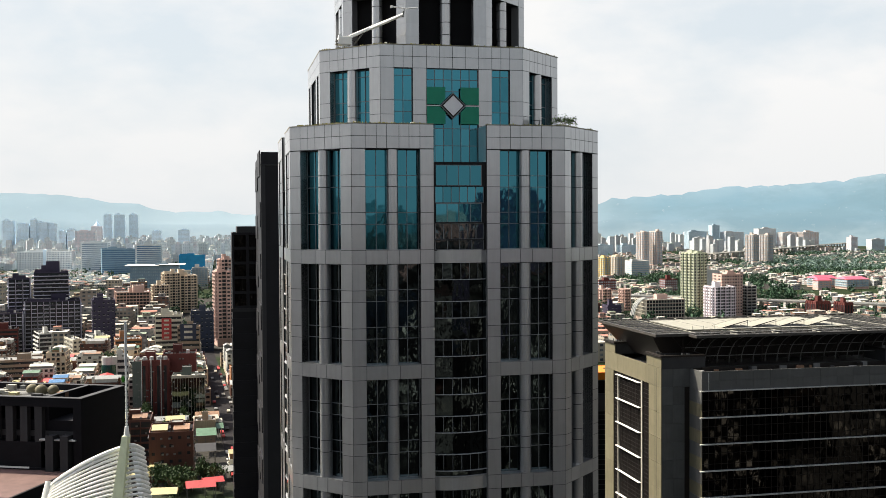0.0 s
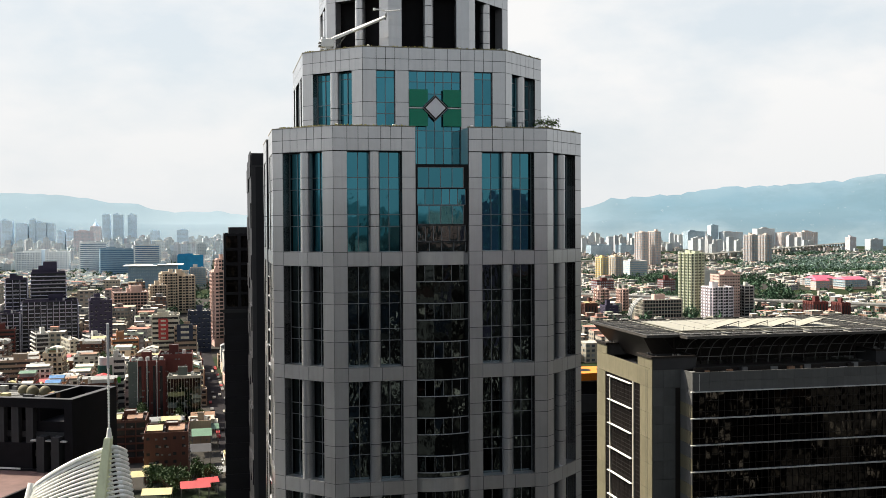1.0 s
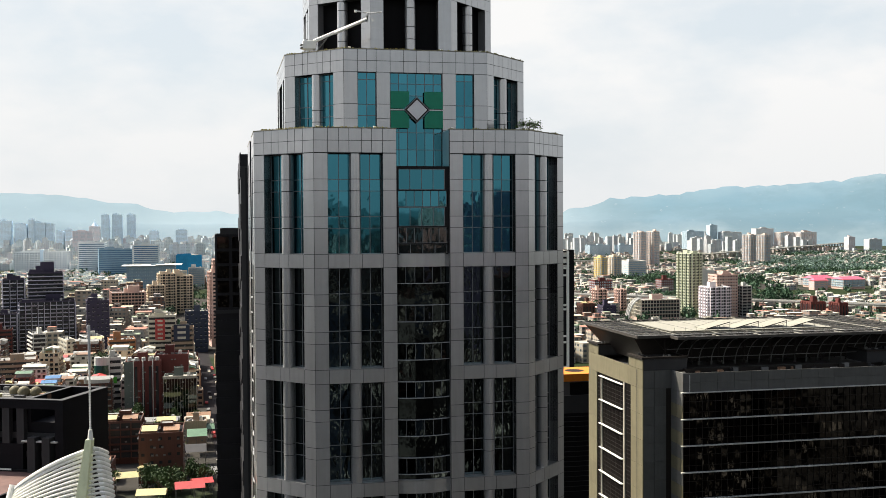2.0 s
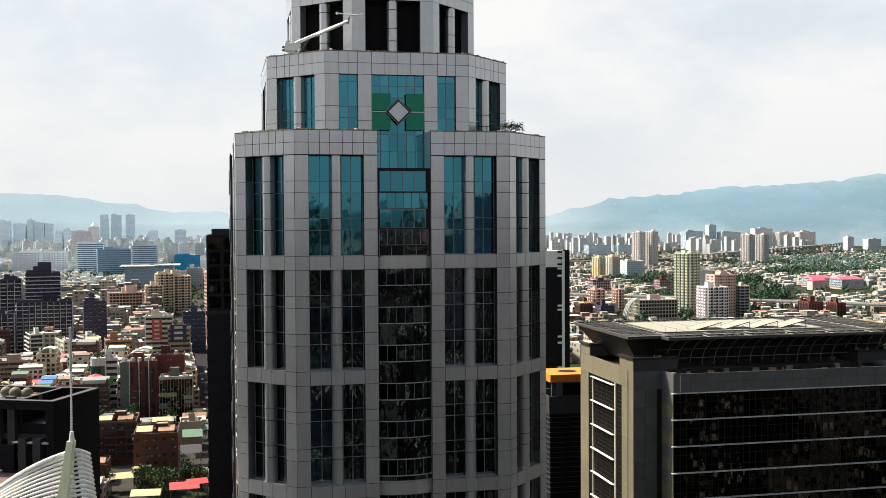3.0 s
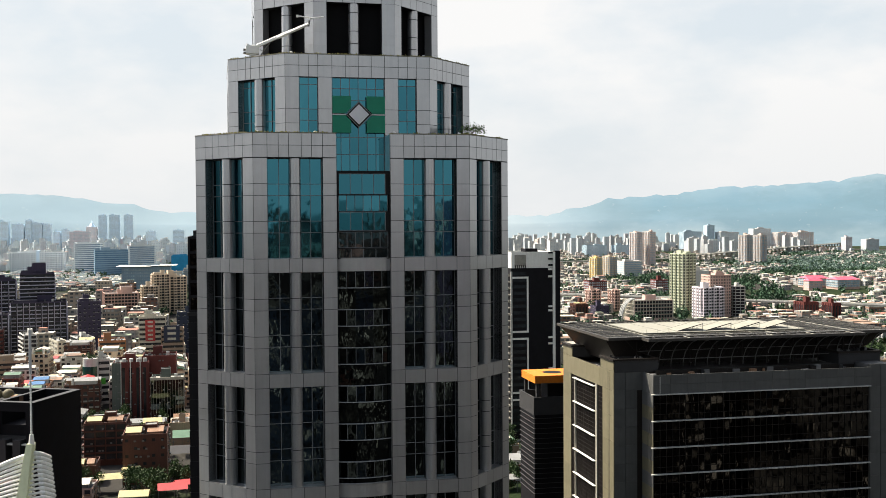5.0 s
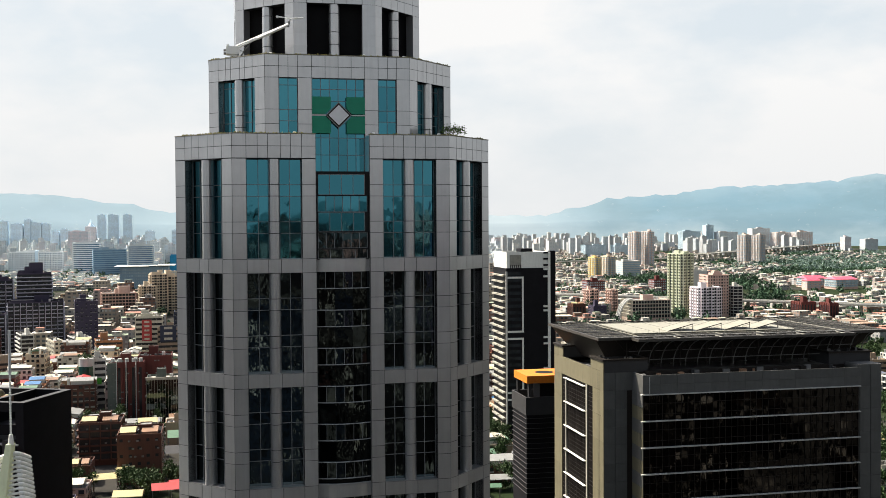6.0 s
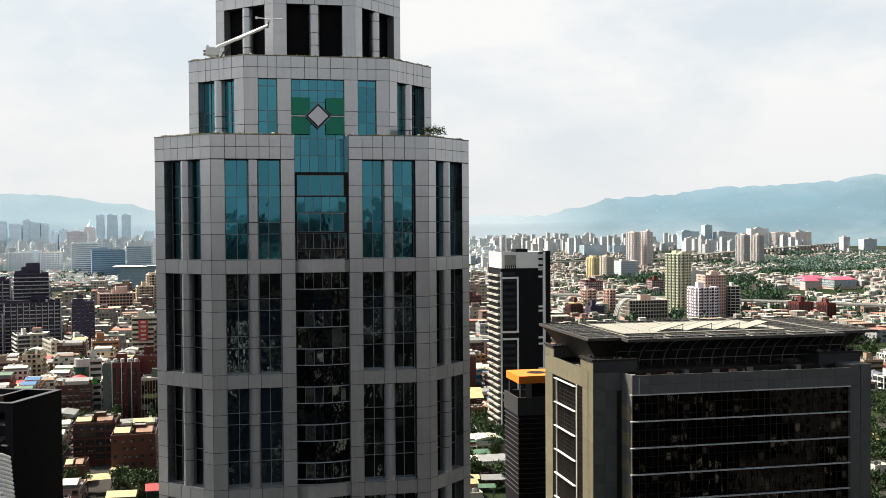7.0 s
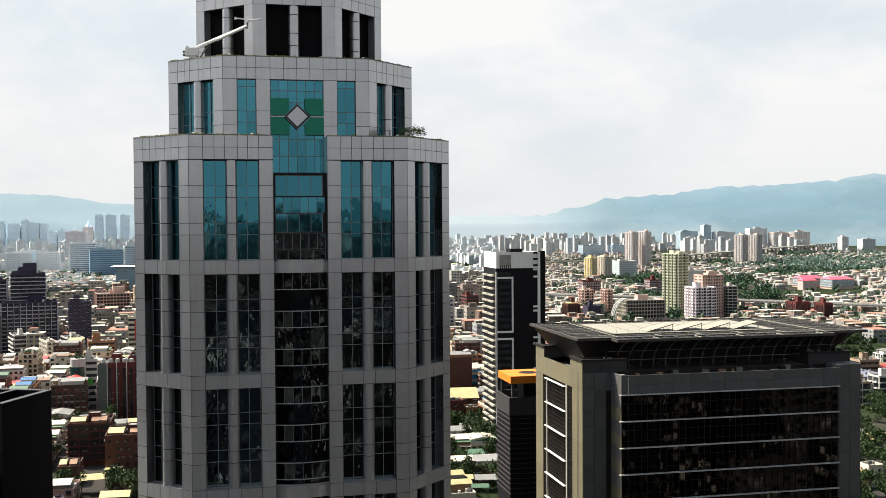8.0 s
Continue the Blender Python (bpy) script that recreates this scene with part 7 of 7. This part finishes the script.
block_building("brick_block", "grey brown block with a flat roof", "building", -117.0, 492.0, 11.9, 10.0, 11.0, 13.0, "plain", "tan_tile", 3.2)

# ---- roads and rails across the plain ----
def viaduct(label, x0, y0, x1, y1, z, w):
    """A raised road on piers."""
    ob = thing("viaduct", label, "viaduct", place(x0, y0, 0))
    run = Vector((x1 - x0, y1 - y0, 0))
    turn = pose(0, 0, 0, 0, 0, math.degrees(math.atan2(run.y, run.x)))
    n = int(run.length / 40)
    part("deck", boxes((0, run.length, -w / 2, w / 2, z - 1.4, z)), "concrete", ob, m=turn)
    for s in (-1, 1):
        part("barrier", boxes((0, run.length, s * w / 2 - 0.2, s * w / 2 + 0.2, z, z + 1.1)), "pale_edge", ob, m=turn)
    for i in range(n):
        part("pier", boxes((20 + 40 * i - 1.2, 20 + 40 * i + 1.2, -2.5, 2.5, 0, z - 1.4)), "concrete", ob, m=turn)
    return ob


viaduct("long pale road viaduct on piers", 70.0, 1367, 560.0, 1058, 16, 16)
viaduct("distant pale bridge over the river plain", 560.0, 2500, 1500.0, 3900, 22, 24)
viaduct("distant pale road viaduct on piers", 240.0, 2300, 560.0, 2500, 18, 20)


# ---- marks of single buildings ----
def labelled(text):
    return next(o for o in scene.objects if o.parent is None and o.get("label", "").startswith(text))


def size_of(ob):
    wall = next(c for c in ob.children if c.name.split(".")[0] == "wall")
    v = [u.co for u in wall.data.vertices]
    return max(u.x for u in v), max(u.y for u in v), max(u.z for u in v)


ob = labelled("distant tower with a pointed roof")
w, d, h = size_of(ob)
bm = bmesh.new()
rod(bm, (w / 2, d / 2, h), (w / 2, d / 2, h + 14), w * 0.36, w * 0.08, n=8)
rod(bm, (w / 2, d / 2, h + 14), (w / 2, d / 2, h + 26), w * 0.06, 0.3, n=6)
part("spire", bm, "light_blue", ob)

ob = labelled("low glass hall")
w, d, h = size_of(ob)
part("roof_slab", boxes((-8, w * 0.6, -6, d, h + 0.6, h + 1.3)), "white_tile", ob, "thin white roof slab")
part("roof_slab", boxes((w * 0.6, w + 10, -6, d, h + 1.6, h + 2.3)), "white_tile", ob, "thin white roof slab")

ob = labelled("blue banded glass office with a white frame")
w, d, h = size_of(ob)
part("frame", boxes((-1.5, 0.8, -1.0, d, 0, h + 2)), "light_white", ob, "white frame edge")
part("frame", boxes((0.8, w, -1.0, 1.0, h, h + 2)), "light_white", ob, "white frame edge")

ob = labelled("long cream office slab")
w, d, h = size_of(ob)
part("stair_core", boxes((w * 0.49, w * 0.55, -1.2, d, 0, h + 4)), "light_blue", ob, "grey stair core")

ob = labelled("block with an open concrete frame")
w, d, h = size_of(ob)
for k in range(3):
    bm = bmesh.new()
    y = -1.0 + k * 4.0
    tube(bm, [(-15 + 15 * (1 - math.cos(a)), y, h * 0.0 + (h + 1.5) * math.sin(a)) for a in [i * math.pi / 20 for i in range(11)]], 0.8, 6)
    part("arch", bm, "white_tile", ob, "pale curved corner frame")

ob = labelled("tall dark apartment tower")
w, d, h = size_of(ob)
walled_box("roof_house", "dark_tile", ob, w * 0.35, w * 0.75, d * 0.2, d * 0.7, h - 1, h + 8.5, 0.3, 0.6)
ob = labelled("tall beige apartment block")
w, d, h = size_of(ob)
walled_box("roof_house", "beige_tile", ob, w * 0.1, w * 0.4, d * 0.2, d * 0.7, h - 1, h + 6.5, 0.3, 0.6)
ob = labelled("pinkish brown apartment block")
w, d, h = size_of(ob)
walled_box("roof_house", "pink_tile", ob, w * 0.5, w * 0.85, d * 0.1, d * 0.6, h - 1, h + 6.5, 0.3, 0.6)

ob = labelled("red brown tiled block with ribbed walls")
w, d, h = size_of(ob)
part("end_wall", boxes((-0.6, w * 0.22, -0.6, d * 0.5, 0, h - 0.4)), "grey_glass", ob, "dark grey end wall")
for k in (0.23, 0.5, 0.78):
    bm = bmesh.new()
    rod(bm, (w * k, -0.75, 2), (w * k, -0.75, h + 0.6), 0.22, n=6)
    part("rain_pipe", bm, "white_tile", ob, "white rain pipe")
for i in range(5):
    bm = bmesh.new()
    rod(bm, (w * (0.1 + 0.2 * i), d * 0.2, h - 1), (w * (0.1 + 0.2 * i), d * 0.2, h + 1.4), 1.0, n=10)
    part("roof_tank", bm, "white_tile", ob, "white roof tank")
ob = labelled("small white office with a green glass front")
w, d, h = size_of(ob)
bm = bmesh.new()
rod(bm, (0.6, -0.2, 0), (0.6, -0.2, h + 0.6), 4.4, n=20)
part("corner_drum", bm, "white_tile", ob, "round white corner")
bm = bmesh.new()
rod(bm, (0.4, -0.5, h - 14), (0.4, -0.5, h - 4), 4.4, n=20)
part("corner_glass", bm, "green_glass", ob, "dark green corner glass")
bm = bmesh.new()
rod(bm, (0.3, -0.6, h - 15.5), (0.3, -0.6, h - 11.5), 4.5, n=20)
part("banner", bm, "banner_green", ob, "bright green banner")
bm = bmesh.new()
leaf_cloud(bm, (1.0, 0.5, h + 1.3), 5.0, 260, 0.45, random.Random(91))
part("roof_shrubs", bm, "leaf", ob, "shrubs on the roof")
ob = labelled("small glass fronted office block")
w, d, h = size_of(ob)
for i in range(13):
    part("mullion", boxes((w * i / 12 - 0.06, w * i / 12 + 0.06, -0.35, -0.12, 3.0, h - 1.0)), "concrete", ob)
part("glass_front", boxes((0.1, w - 0.1, -0.12, -0.07, 3.0, h - 1.0)), "bay_glass", ob)
part("fascia", boxes((-0.3, w + 0.3, -0.6, 0.1, h - 1.0, h + 0.4)), "concrete", ob)

# ---- granite slabs of the tower ----
near = sorted(pieces, key=lambda q: (q[0].to_3x3() @ Vector((0, 1, 0))).y < 0.6)
rest = bmesh.new()
count = 0
for F, x, y, z, w, h in near:
    if z > 60 and count < 300 and (F.to_3x3() @ Vector((0, 1, 0))).y > 0.6:
        part("slab", panel_mesh(w, h, SLAB, "granite", "slab"), "granite", tower, m=F @ place(x, y + rng.uniform(-0.004, 0.004), z))
        count += 1
    else:
        box(rest, x + 0.025, x + w - 0.025, y, y + SLAB, z + 0.025, z + h - 0.025, F)
tagged(part("slab_field", rest, "granite", tower), kind="stuff")
